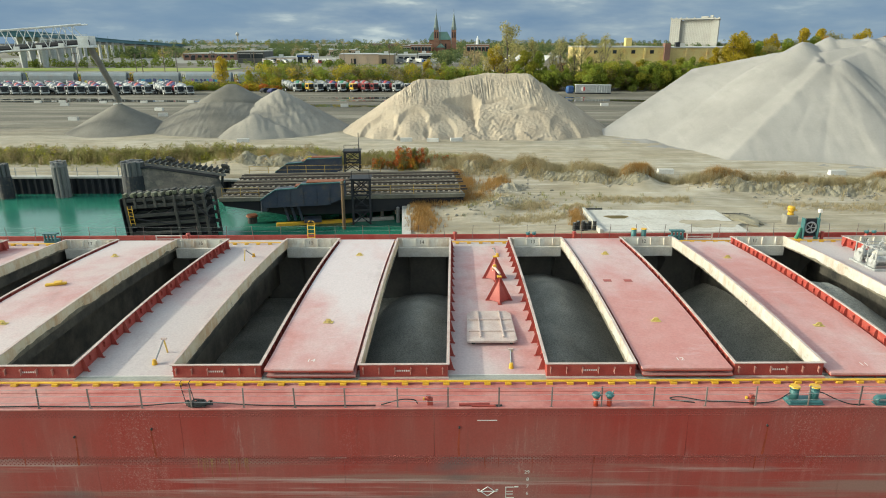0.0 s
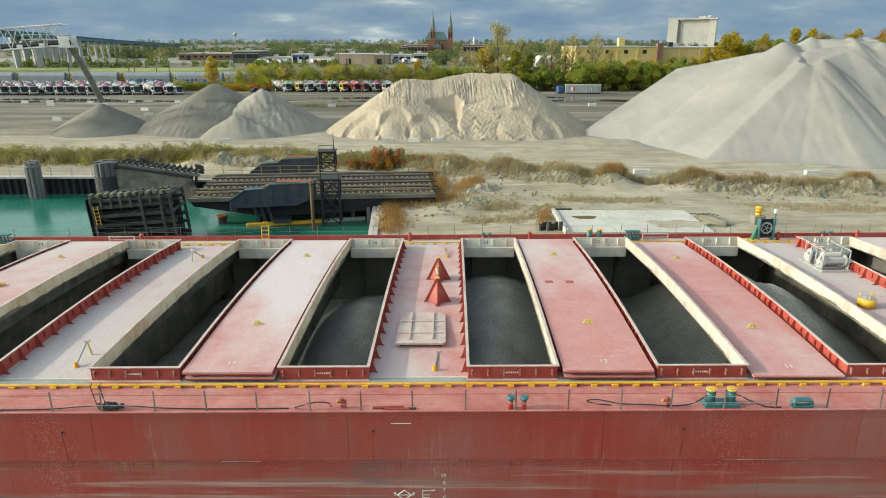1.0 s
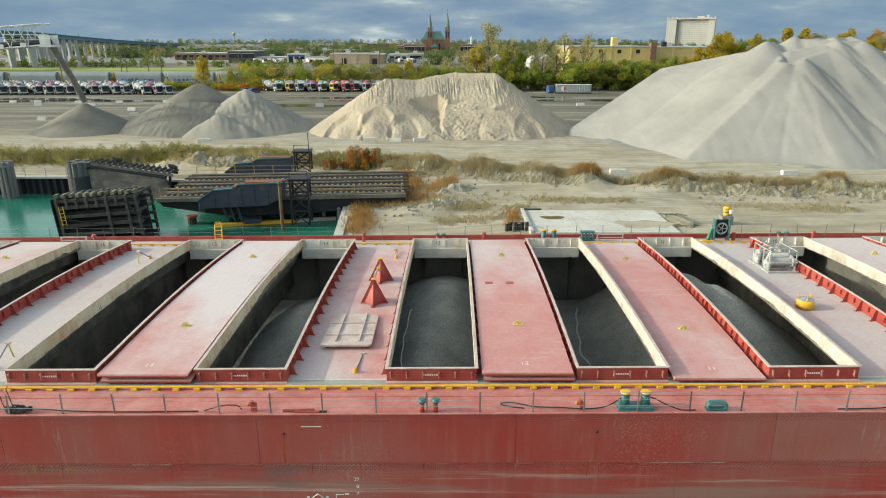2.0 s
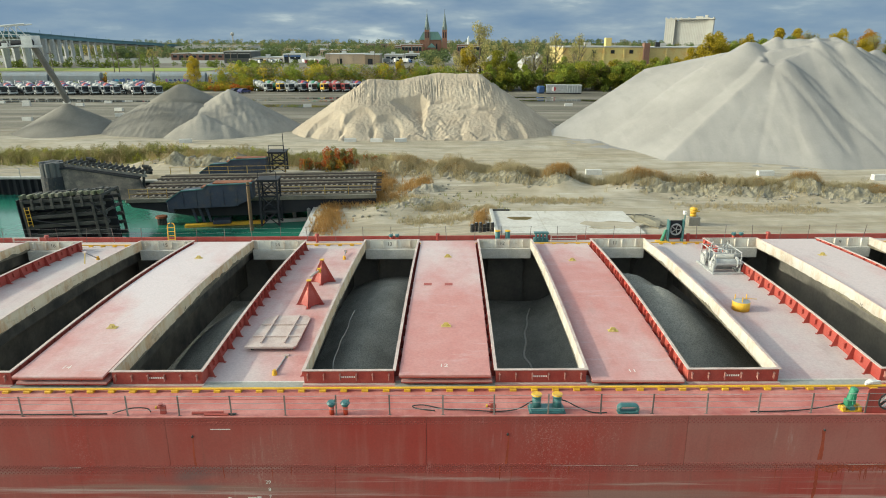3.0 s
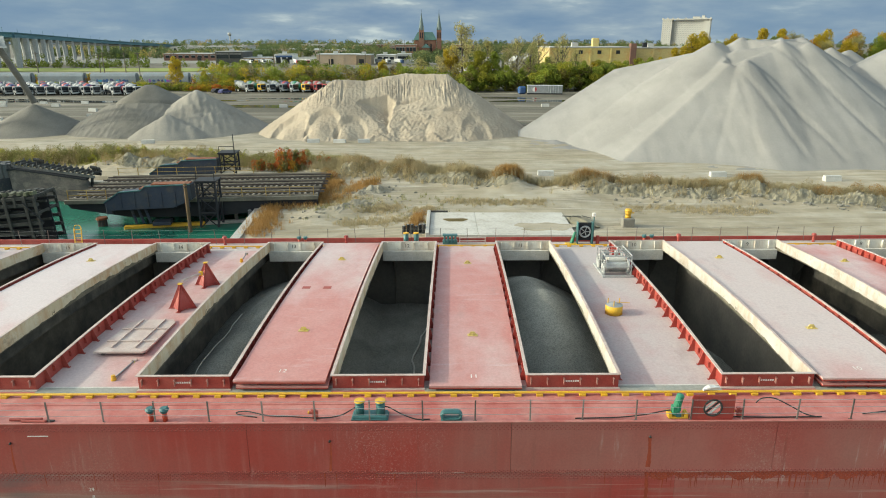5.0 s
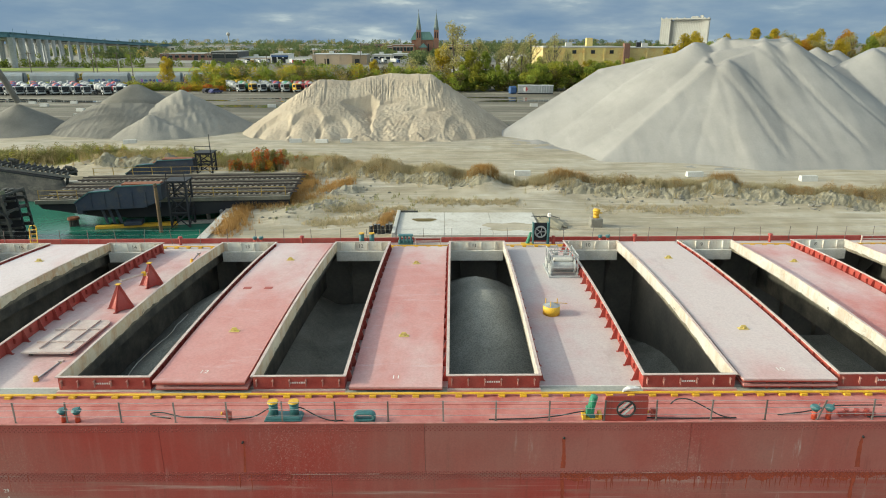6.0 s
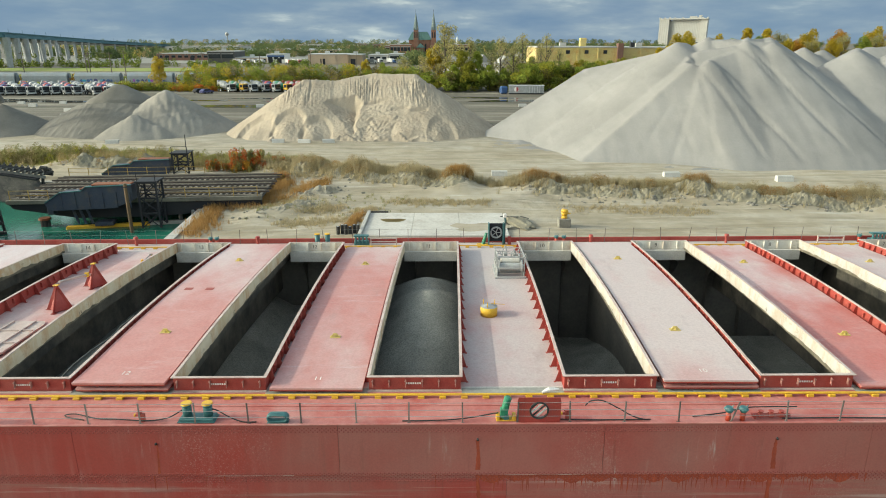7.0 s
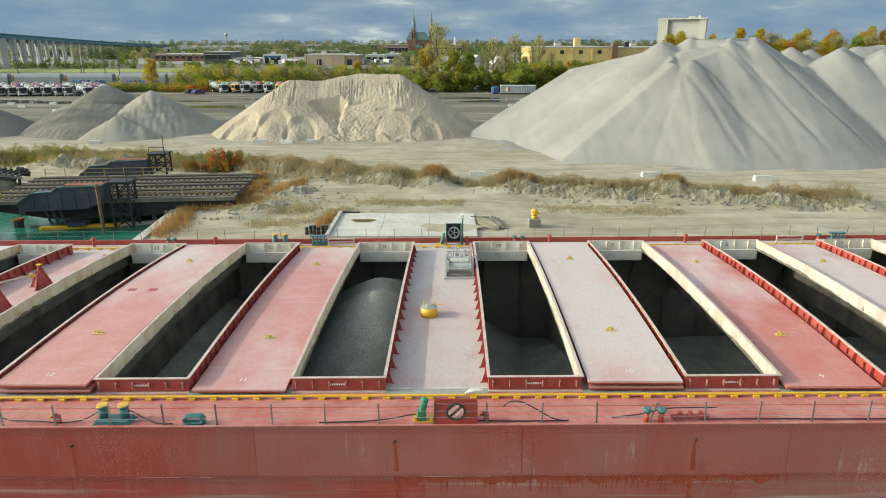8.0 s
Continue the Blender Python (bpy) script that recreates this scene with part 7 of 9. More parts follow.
clumps("scrub", "brown weeds on the overgrown banks", [(-4, 65.2, 19, 56.6, 1.2, 110, 0.3), (27, 55.0, 62, 46.8, 1.1, 120, 0.3), (-34, 68, -22, 66, 1.5, 40, 0.1)], 190, 0.05, (M_LEAFB, M_GRASS, M_WEED, M_GRASSP), 91, (0.2, 0.65), 1.6)

clumps("shrub", "rust coloured brush growing on the bank", [(28, 54.0, 60, 46.6, 0.5, 16, 0.3), (0, 63.4, 18, 56.6, 0.5, 10, 0.3), (-4, 60, -2, 58, 0.6, 6, 0.3)], 420, 0.05, (M_WEED, M_GRASSO), 95, (0.45, 0.95), category="shrub")


def grass(label, areas, material, seed, h=(0.35, 0.9)):
    """Tufts of thin blades leaning apart."""
    rng = np.random.RandomState(seed)
    v, f = [], []
    for x0, y0, x1, y1, w, n in areas:
        t = np.clip(rng.uniform(size=max(1, n // 90))[rng.randint(max(1, n // 90), size=n)] + rng.normal(size=n) * 0.02, 0, 1) if n > 2000 else rng.uniform(size=n)
        X = x0 + t * (x1 - x0) + rng.normal(size=n) * w
        Y = y0 + t * (y1 - y0) + rng.normal(size=n) * w
        Z = ground_height(X, Y)
        for x, y, z in zip(X, Y, Z):
            if z < -6:
                continue
            hh = rng.uniform(*h)
            for _ in range(11):
                a, b = rng.uniform(0, math.tau), rng.uniform(0.1, 0.5)
                px, py = x + rng.normal() * 0.12, y + rng.normal() * 0.12
                s = len(v)
                dx, dy = math.cos(a), math.sin(a)
                v += [(px - dy * 0.02, py + dx * 0.02, z - 0.05), (px + dy * 0.02, py - dx * 0.02, z - 0.05), (px + dx * b * hh, py + dy * b * hh, z + hh)]
                f.append((s, s + 1, s + 2))
    me = bpy.data.meshes.new("grass")
    me.from_pydata(v, [], f)
    me.materials.append(material)
    return tagged(new("grass", me), label, "grass", kind="stuff")


grass("tall dry grass on the overgrown banks", [(-5, 65.6, 19, 57.2, 1.5, 3600), (26, 55.7, 62, 47.5, 1.4, 4000), (22, 56, 28, 54, 0.8, 250)], M_GRASSP, 101, (0.4, 1.2))
grass("tall olive grass and weeds behind the slip", [(-110, 70.5, -22, 74.5, 1.8, 2600), (-92, 71, -34, 73, 1.4, 1500), (-30, 71.5, 0, 68.5, 1.2, 1500)], M_GRASSG, 104, (0.5, 1.5))
grass("bleached seed heads standing in the scrub", [(-100, 70, -22, 73.5, 1.8, 1200), (-28, 70.5, 2, 67.0, 1.2, 1000)], M_GRASS, 105, (0.6, 1.4))
grass("orange brush at the ends of the banks", [(18.0, 56.2, 20.2, 55.6, 0.5, 420), (26.8, 54.6, 31, 53.9, 0.5, 380), (44.5, 50.6, 46.5, 50.2, 0.4, 320)], M_GRASSO, 106, (0.6, 1.5))
grass("rust coloured grass along the quay wall", [(-6.0, 38, -6.4, 47, 0.7, 380), (-5, 48, 0, 50, 1.0, 380), (1, 52, 3, 58, 0.7, 200), (8.4, 38, 9.3, 43, 0.25, 120)], M_GRASSO, 102, (0.3, 0.7))
grass("brown weeds in patches on the quay ground", [(-4, 47.5, 2, 48.5, 1.1, 420), (3.0, 45.0, 6.5, 45.6, 0.7, 260), (1.5, 41.0, 8.0, 41.6, 0.8, 320), (-3.0, 52.5, 0.5, 54, 0.9, 260), (12, 48, 22, 47, 0.8, 380), (8.6, 44.2, 10.2, 44.8, 0.5, 160), (30, 45.5, 44, 43.5, 0.9, 300)], M_GRASSP, 107, (0.12, 0.4))
grass("rusty weeds at the landward end of the span", [(-2.6, 48.5, -1.2, 57.5, 0.6, 420)], M_GRASSO, 108, (0.3, 0.9))
grass("thin weeds scattered over the yard", [(-2, 46, 16, 48, 2.6, 110), (-10, 66, 6, 68, 1.5, 500), (-100, 68, -24, 70, 1.6, 1500)], M_GRASSG, 103, (0.15, 0.45))

def earth_bank(x0, y0, x1, y1, w, h, seed, soil=None):
    """A berm of pushed-up clods and soil, rough and broken along its length."""
    L = math.hypot(x1 - x0, y1 - y0)
    ux, uy = (x1 - x0) / L, (y1 - y0) / L
    U, V = np.meshgrid(np.arange(-1.5, L + 1.5, 0.17), np.arange(-w * 1.3, w * 1.3, 0.17))
    X, Y = x0 + ux * U - uy * V, y0 + uy * U + ux * V
    crest = np.clip(1 - (np.abs(V + 0.4 * waves(U, U * 0, seed, 11, 2)) / w) ** 1.6, -0.4, 1)
    ends = np.clip(np.minimum(U + 1.0, L + 1.0 - U) / 2.0, 0, 1)
    tall = h * (0.75 + 0.30 * waves(U, U * 0, seed + 1, 8, 3))
    clods = np.abs(waves(X, Y, seed + 2, 2.0, 4)) * 0.15 + np.abs(waves(X, Y, seed + 3, 0.7, 2)) * 0.07
    Z = ground_height(X, Y) - 0.25 + np.where(crest > 0, crest * tall * ends + clods * np.clip(crest * 3, 0, 1) * ends, crest)
    ny, nx = X.shape
    i = np.arange((ny - 1) * nx).reshape(ny - 1, nx)[:, :-1].ravel()
    me = bpy.data.meshes.new("earth_bank")
    me.from_pydata(np.stack([X, Y, Z], -1).reshape(-1, 3).tolist(), [], np.stack([i, i + 1, i + nx + 1, i + nx], -1).tolist())
    me.materials.append(soil or M_EARTH)
    return tagged(new("earth_bank", me), "rough berm of earth, clods and stones", "earth bank", kind="stuff")


M_EARTH = worn("olive_earth", (0.26, 0.235, 0.17), (0.17, 0.15, 0.10), 0.97, coarse=0.7, fine=7, amount=0.6, relief=0.06, third=(0.215, 0.193, 0.135))
earth_bank(-2, 62.6, 19.5, 54.4, 1.7, 0.6, 131)
earth_bank(27.5, 52.9, 62, 44.8, 1.8, 0.65, 141)
earth_bank(-33, 66.8, -21, 64.6, 1.6, 0.65, 151)
M_SPOIL = worn("pale_spoil", (0.33, 0.295, 0.225), (0.235, 0.205, 0.145), 0.97, coarse=0.5, fine=6, amount=0.6, relief=0.06, third=(0.20, 0.165, 0.10))
earth_bank(-3.0, 43.6, 4.5, 47.6, 2.6, 0.22, 161, M_SPOIL)
earth_bank(0.8, 50.4, 5.0, 54.0, 1.5, 0.25, 171, M_SPOIL)
earth_bank(6.5, 43.0, 10.5, 45.0, 1.2, 0.3, 181, M_SPOIL)

# ---- rubble on the banks and mounds of spoil ----
def rubble(label, areas, material, seed, size=(0.12, 0.5)):
    rng = np.random.RandomState(seed)
    bm = bmesh.new()
    for x0, y0, x1, y1, w, n in areas:
        for _ in range(n):
            t = rng.uniform()
            x, y = x0 + t * (x1 - x0) + rng.normal() * w, y0 + t * (y1 - y0) + rng.normal() * w
            z = float(ground_height(np.array([x]), np.array([y]))[0])
            if z < -6:
                continue
            s = rng.uniform(*size) ** 1.3
            q = bmesh.ops.create_icosphere(bm, subdivisions=1, radius=s)["verts"]
            k = rng.uniform(0.6, 1.3, 3)
            for p in q:
                p.co = Vector((p.co.x * k[0], p.co.y * k[1], p.co.z * k[2] * 0.7)) * rng.uniform(0.8, 1.2) + Vector((x, y, z + s * 0.2))
    return tagged(part("rubble", bm, material), label, "rubble", kind="stuff")


M_RUBBLE = worn("rubble_stone", (0.23, 0.215, 0.18), (0.16, 0.15, 0.125), 0.95, coarse=0.8, fine=6, relief=0.05)
rubble("broken concrete and stones along the banks", [(-3, 63.0, 19, 54.2, 1.0, 200), (26, 52.4, 62, 43.8, 1.1, 320), (-32, 67, -20, 64.5, 1.0, 160)], M_RUBBLE, 111, (0.08, 0.36))
rubble("stones strewn over the quay ground", [(-4, 44, 8, 50, 2.2, 70), (0, 51, 6, 54, 0.8, 60)], M_RUBBLE, 112, (0.08, 0.32))

# ---- yard: slab, barriers, machines ----
o = shore("concrete_slab", 16.8, 39.0, -3.95, 0, "bleached concrete slab with a dark stain at the quay", "slab", kind="structure")
for i in range(3):
    part("slab_bay", boxes((-6.6 + i * 4.34, -6.6 + i * 4.34 + 4.325, -4.0, 3.75, -0.6, 0.15), bevel=0.03), worn("bleached_concrete", (0.55, 0.525, 0.475), (0.43, 0.39, 0.33), 0.85, coarse=0.25, fine=4, amount=0.6, relief=0.01, third=(0.36, 0.32, 0.27)) if i == 0 else MATS["bleached_concrete"], o)
part("kerb", boxes((-6.95, -6.62, -4.0, 3.9, -0.5, 0.35), bevel=0.03), M_CONC, o)
part("kerb", boxes((-6.6, -4.9, 3.78, 3.95, -0.5, 0.3), bevel=0.03), M_TIMBER, o)
o = shore("debris_heap", 24.6, 39.5, -4.0, 20, "heap of earth with broken timbers beside the slab", "debris")
bm = bmesh.new()
q = bmesh.ops.create_icosphere(bm, subdivisions=3, radius=1.0)["verts"]
for p in q:
    p.co = Vector((p.co.x * 1.1, p.co.y * 2.2, p.co.z * 0.45)) * (1 + 0.25 * noise.noise(p.co * 2.1))
part("earth", bm, M_EARTH, o)
for i in range(3):
    bm = bmesh.new()
    a = rt.uniform(0, 3.1)
    box(bm, -0.06, 0.06, -0.55, 0.55, 0, 0.07)
    p = part("board", bm, M_TIMBER, o)
    p.matrix_basis = pose(rt.uniform(-1.2, 1.0), rt.uniform(-2, 1.8), 0.34 + rt.uniform(0, 0.10), rt.uniform(-12, 12), rt.uniform(-12, 12), rt.uniform(0, 180))

# dirt washed over the slab's far corner
bm = bmesh.new()
bm.faces.new([bm.verts.new((20.6 + (2.6 + 0.5 * math.sin(3 * a + 1) + 0.25 * math.sin(7 * a)) * math.cos(a), 37.6 + (1.6 + 0.35 * math.cos(2 * a) + 0.2 * math.sin(6 * a)) * math.sin(a), -3.794)) for a in (i * math.tau / 48 for i in range(48))])
tagged(part("dirt_film", bm, M_GROUND), "thin grey dirt washed over the slab", "dirt", kind="structure")
# stain on the slab
bm = bmesh.new()
bm.faces.new([bm.verts.new((12.6 + (1.1 + 0.25 * math.sin(3 * a)) * math.cos(a), 39.9 + (0.75 + 0.2 * math.cos(2 * a)) * math.sin(a), -3.79)) for a in (i * math.tau / 20 for i in range(20))])
tagged(part("oil_stain", bm, M_LEAFB), "brown stain on the bleached slab", "stain", kind="structure")


def barrier(x, y, rz, s=1.0):
    o = shore("concrete_barrier", x, y, -4.08 if y < 100 else -4.0, rz, "pale concrete barrier block on the ground", "barrier", "concrete barriers")
    bm = bmesh.new()
    prism(bm, [(-0.42 * s, 0), (0.42 * s, 0), (0.40 * s, 0.2 * s), (0.34 * s, 0.5 * s), (0.32 * s, 0.74 * s), (-0.32 * s, 0.74 * s), (-0.34 * s, 0.5 * s), (-0.40 * s, 0.2 * s)], "x", -1.0 * s, 1.0 * s)
    part("block", bm, M_WCONC, o)
    return o


M_WCONC = worn("white_concrete", (0.56, 0.54, 0.5), (0.46, 0.44, 0.4), 0.85, coarse=1, fine=8, relief=0.01)
for x, y, rz in ((24.5, 61.9, 0), (46.2, 61.2, 2), (59.3, 58.8, 0), (30.5, 56.4, 4), (-38, 88.5, 12), (-2, 89.5, 10), (-6, 89.0, -4), (-10.5, 89.5, 5), (-82, 89, 3), (-68, 128, 10), (-74, 140, -8), (-56, 152, 4), (-90, 152, 0),
                 (-104, 152, 3), (-84, 120, 0), (38, 152, 0), (-30, 150, 6), (-96, 104, 8), (-120, 140, 0)):
    barrier(x, y, rz, 1.0)
# concrete blocks in line at the back of the yard
for i in range(5):
    barrier(-118 + i * 10.5 + rt.uniform(-2.5, 2.5), 160 + 0.8 * math.sin(i * 2.1), 3 * math.sin(i), 0.9)

# shallow puddles standing on the yard
M_PUD, nt, b, pos = start_mat("puddle_water", 0.06)
b.inputs["Base Color"].default_value = (0.06, 0.058, 0.045, 1)
for x, y, w, d in ((-100, 166, 26, 3.5), (-60, 170, 15, 2.2), (-36, 152, 17, 3.4), (-22, 166, 14, 2.0), (-24, 176, 20, 2.2), (44, 168, 16, 4.5), (30, 178, 12, 2.2), (-118, 172, 18, 3)):
    bm = bmesh.new()
    rg = random.Random(int(x * 3 + y))
    k1, k2 = rg.uniform(0, 6), rg.uniform(0, 6)
    bm.faces.new([bm.verts.new((x + w * math.cos(a) * (1 + 0.3 * math.sin(3 * a + k1)), y + d * math.sin(a) * (1 + 0.35 * math.sin(2 * a + k2) + 0.15 * math.sin(5 * a)), -3.93)) for a in (i * math.tau / 40 for i in range(40))])
    tagged(part("puddle", bm, M_PUD), "shallow puddle on the trodden yard", "puddle", kind="structure")

# yellow capstan on a concrete block
o = shore("quay_capstan", 28.6, 38.6, -4.1, 0, "yellow quay capstan head on a concrete block", "capstan")
part("block", boxes((-0.55, 0.55, -0.5, 0.5, 0, 0.9), bevel=0.06), M_RUBBLE, o)
bm = bmesh.new()
rod(bm, (0, 0, 0.9), (0, 0, 1.15), 0.30, 16, 0.24)
rod(bm, (0, 0, 1.15), (0, 0, 1.5), 0.24, 16, 0.34)
rod(bm, (0, 0, 1.5), (0, 0, 1.72), 0.36, 16, 0.28)
part("head", bm, M_YEL, o, "yellow head", True)
part("bar", boxes((-0.05, 0.55, -0.05, 0.05, 1.3, 1.4)), M_YEL, o)
for i in range(6):
    o = shore("rubber_fender", 7.9 + 0.36 * i, 36.6 + 0.2 * math.sin(i * 2), -4.2, 20 * i, "dark upright rubber fender block", "fender", "rubber fenders at the quay")
    bm = bmesh.new()
    rod(bm, (0, 0, 0), (0, 0, 0.75 + 0.1 * (i % 3)), 0.17, 12)
    part("block", bm, M_BLACK, o)
    bm = bmesh.new()
    rod(bm, (0, 0, 0.75 + 0.1 * (i % 3)), (0, 0, 0.78 + 0.1 * (i % 3)), 0.10, 10)
    part("core", bm, M_GREY, o)

# ---- stacker conveyor ----
o = thing("stacker_conveyor", pose(-67.2, 99, 11.6, 0, 0, 0), "white lattice conveyor boom with a dark leaning chute", "conveyor")
M_WSTEEL = worn("white_steel", (0.62, 0.63, 0.62), (0.45, 0.45, 0.44), 0.6, coarse=0.6, fine=6, relief=0.0)
u = Vector((-1.0, -0.06, -0.075)).normalized()
LEN = 46.0


def cord(y, z, nm="chord", r=0.12):
    bm = bmesh.new()
    a = Vector((0, y, z))
    rod(bm, a, a + u * LEN, r, 6)
    part(nm, bm, M_WSTEEL, o)


for y in (-1.1, 1.1):
    cord(y, 0.0, r=0.16)
    cord(y, 3.5)
    for i in range(15):
        a = Vector((0, y, 0.0)) + u * (LEN * i / 15)
        b = Vector((0, y, 3.5)) + u * (LEN * (i + (0.5 if i else 0.9)) / 15)
        c = Vector((0, y, 0.0)) + u * (LEN * (i + 1) / 15)
        for p, q in ((a, b), (b, c)):
            bm = bmesh.new()
            rod(bm, p, q, 0.08, 5)
            part("web_bar", bm, M_WSTEEL, o)
bm = bmesh.new()
rod(bm, Vector((0.2, 0, 0.45)), Vector((0.2, 0, 0.45)) + u * LEN, 0.6, 8)
part("belt", bm, M_STEEL, o, "dark conveyor belt")
for i in range(12):
    p = Vector((0, -1.25, 0.3)) + u * (LEN * i / 12)
    part("idler_guard", boxes((p.x - 0.5, p.x + 0.5, p.y - 0.1, p.y + 0.1, p.z - 0.4, p.z + 0.35)), M_WSTEEL, o)
part("head_frame", boxes((-1.2, 1.0, -1.4, 1.4, -0.4, 0.0), (-1.0, 0.9, -1.3, -1.2, 0, 1.6), (-1.0, 0.9, 1.2, 1.3, 0, 1.6), bevel=0.03), M_WSTEEL, o)
for z in (0.9, 1.7):
    part("walk_rail", boxes((-7, 1.0, -1.7, -1.62, z, z + 0.08)), M_WSTEEL, o)
bm = bmesh.new()
tube(bm, [(0.2, 0.2, -0.2), (0.5, 1.5, -2.5), (1.0, 3.4, -6.0), (1.5, 5.3, -10.2)], 0.55, 12)
part("chute", bm, worn("chute_rubber", (0.10, 0.095, 0.085), (0.16, 0.15, 0.135), 0.8, coarse=0.6, fine=6, relief=0.01), o, "grey rubber discharge chute")
bm = bmesh.new()
rod(bm, Vector((0, 0, 0)) + u * 40, Vector((-40, -2, -16)), 0.5, 8)
part("mast_leg", bm, M_WSTEEL, o)


# ---- trucks ----
def mixer_truck(drum_a, drum_b, cab_mat, label):
    """A concrete mixer: chassis, cab, striped tilted drum, chute and wheels."""
    o = new("mixer_truck")
    part("chassis", boxes((-0.45, 0.45, -4.2, 4.0, 0.65, 0.95)), M_STEEL, o)
    cab = part("cab", boxes((-1.2, 1.2, -4.3, -2.5, 0.8, 2.75), bevel=0.12), cab_mat, o)
    part("windscreen", boxes((-1.08, 1.08, -4.34, -4.29, 1.55, 2.55)), M_GLASS, cab)
    for sx in (-1, 1):
        part("side_window", boxes((sx * 1.2 - 0.03, sx * 1.2 + 0.03, -4.1, -2.9, 1.6, 2.5)), M_GLASS, cab)
    part("grille", boxes((-0.8, 0.8, -4.34, -4.29, 1.0, 1.5)), M_STEEL, cab)
    part("bumper", boxes((-1.22, 1.22, -4.5, -4.3, 0.55, 0.85), bevel=0.03), M_WSTEEL, o)
    prof = [(-2.1, 0.55), (-1.5, 0.95), (-0.2, 1.22), (1.0, 1.2), (2.4, 0.7), (2.9, 0.42)]
    ax = Vector((0, math.cos(0.2), math.sin(0.2)))
    up = Vector((0, -math.sin(0.2), math.cos(0.2)))
    c0 = Vector((0, 0.6, 2.25))
    for j, (a, b) in enumerate(zip(prof, prof[1:])):
        bm = bmesh.new()
        rod(bm, c0 + ax * a[0], c0 + ax * b[0], a[1], 14, b[1])
        part("drum_band", bm, drum_a if j % 2 else drum_b, o, "", True)
    part("hopper", boxes((-0.6, 0.6, 3.3, 4.1, 2.9, 3.7), bevel=0.1), cab_mat, o)
    part("pedestal", boxes((-0.5, 0.5, 2.9, 3.2, 0.95, 2.6)), M_STEEL, o)
    part("chute", boxes((-0.25, 0.25, 3.9, 4.6, 1.4, 2.8)), M_WSTEEL, o)
    for y in (-3.3, 1.4, 2.8):
        for x in (-1.05, 1.05):
            bm = bmesh.new()
            rod(bm, (x - 0.17, y, 0.52), (x + 0.17, y, 0.52), 0.52, 14)
            w = part("wheel", bm, M_BLACK, o)
            bm = bmesh.new()
            rod(bm, (x - 0.19, y, 0.52), (x + 0.19, y, 0.52), 0.25, 10)
            part("rim", bm, M_WSTEEL, w)
    return tagged(o, label, "truck", "parked concrete mixer trucks")


m, nt, b, pos = start_mat("dark_glass", 0.1)
b.inputs["Base Color"].default_value = (0.02, 0.025, 0.03, 1)
M_GLASS = m
M_NAVY = worn("navy_paint", (0.03, 0.035, 0.12), (0.05, 0.05, 0.14), 0.5, coarse=1, fine=8, relief=0.0)
M_TRED = worn("truck_red", (0.36, 0.04, 0.04), (0.30, 0.05, 0.05), 0.5, coarse=1, fine=8, relief=0.0)
M_TWHITE = worn("truck_white", (0.36, 0.37, 0.37), (0.20, 0.20, 0.20), 0.6, coarse=0.8, fine=6, relief=0.0)
KIND = [mixer_truck(M_TWHITE, M_GREY, M_TWHITE, "white concrete mixer truck parked in a row"), mixer_truck(M_NAVY, M_TRED, M_TWHITE, "white mixer truck with a navy and red striped drum"),
        mixer_truck(M_TWHITE, M_TRED, M_TRED, "red mixer truck with a white striped drum"), mixer_truck(M_TWHITE, M_GRN2, M_YEL, "yellow mixer truck with a pale drum")]
used = set()
rows = [(-160 + 3.45 * i, 190.5, 52, (0, 1, 0, 1, 1, 0, 1)[i % 7]) for i in range(22)] + [(-152 + 3.45 * i, 199, 52, (0, 1)[i % 2]) for i in range(18)] + [(-56 + 3.7 * i, 203, 55, (0, 3, 0, 0, 1, 3, 2, 2, 0, 1, 0)[i % 11]) for i in range(11)]
rows = [r for r in rows if not (-101 < r[0] < -97)]
for x, y, rz, k in rows:
    m = pose(x + rt.uniform(-0.3, 0.3), y + rt.uniform(-0.8, 0.8), -4.0, 0, 0, rz + rt.uniform(-7, 7))
    if k in used:
        copy_thing(KIND[k], m)
    else:
        KIND[k].matrix_world = m
        used.add(k)


def car(x, y, rz, paint, label):
    o = thing("car", pose(x, y, -4.0, 0, 0, rz), label, "car", "parked cars")
    bm = bmesh.new()
    prism(bm, [(-2.2, 0.35), (2.2, 0.35), (2.25, 0.75), (1.2, 0.92), (0.6, 1.42), (-1.3, 1.45), (-2.0, 0.95), (-2.25, 0.85)], "y", -0.85, 0.85)
    part("body", bm, paint, o)
    bm = bmesh.new()
    prism(bm, [(1.05, 0.95), (0.55, 1.36), (-1.25, 1.38), (-1.75, 0.95)], "y", -0.87, 0.87)
    part("side_glass", bm, M_GLASS, o)
    for xx in (-1.35, 1.4):
        for yy in (-0.8, 0.8):
            bm = bmesh.new()
            rod(bm, (xx, yy - 0.1, 0.33), (xx, yy + 0.1, 0.33), 0.33, 12)
            part("wheel", bm, M_BLACK, o)


M_CBLUE = worn("car_blue", (0.03, 0.08, 0.2), (0.04, 0.09, 0.22), 0.35, coarse=1, fine=8, relief=0.0)
car(66, 186, 30, M_WHITE, "white car parked by the limestone pile")
car(-60, 196, 60, M_NAVY, "dark blue car parked beside the mixer trucks")
car(-63, 198, 60, M_STEEL, "black car parked beside the mixer trucks")

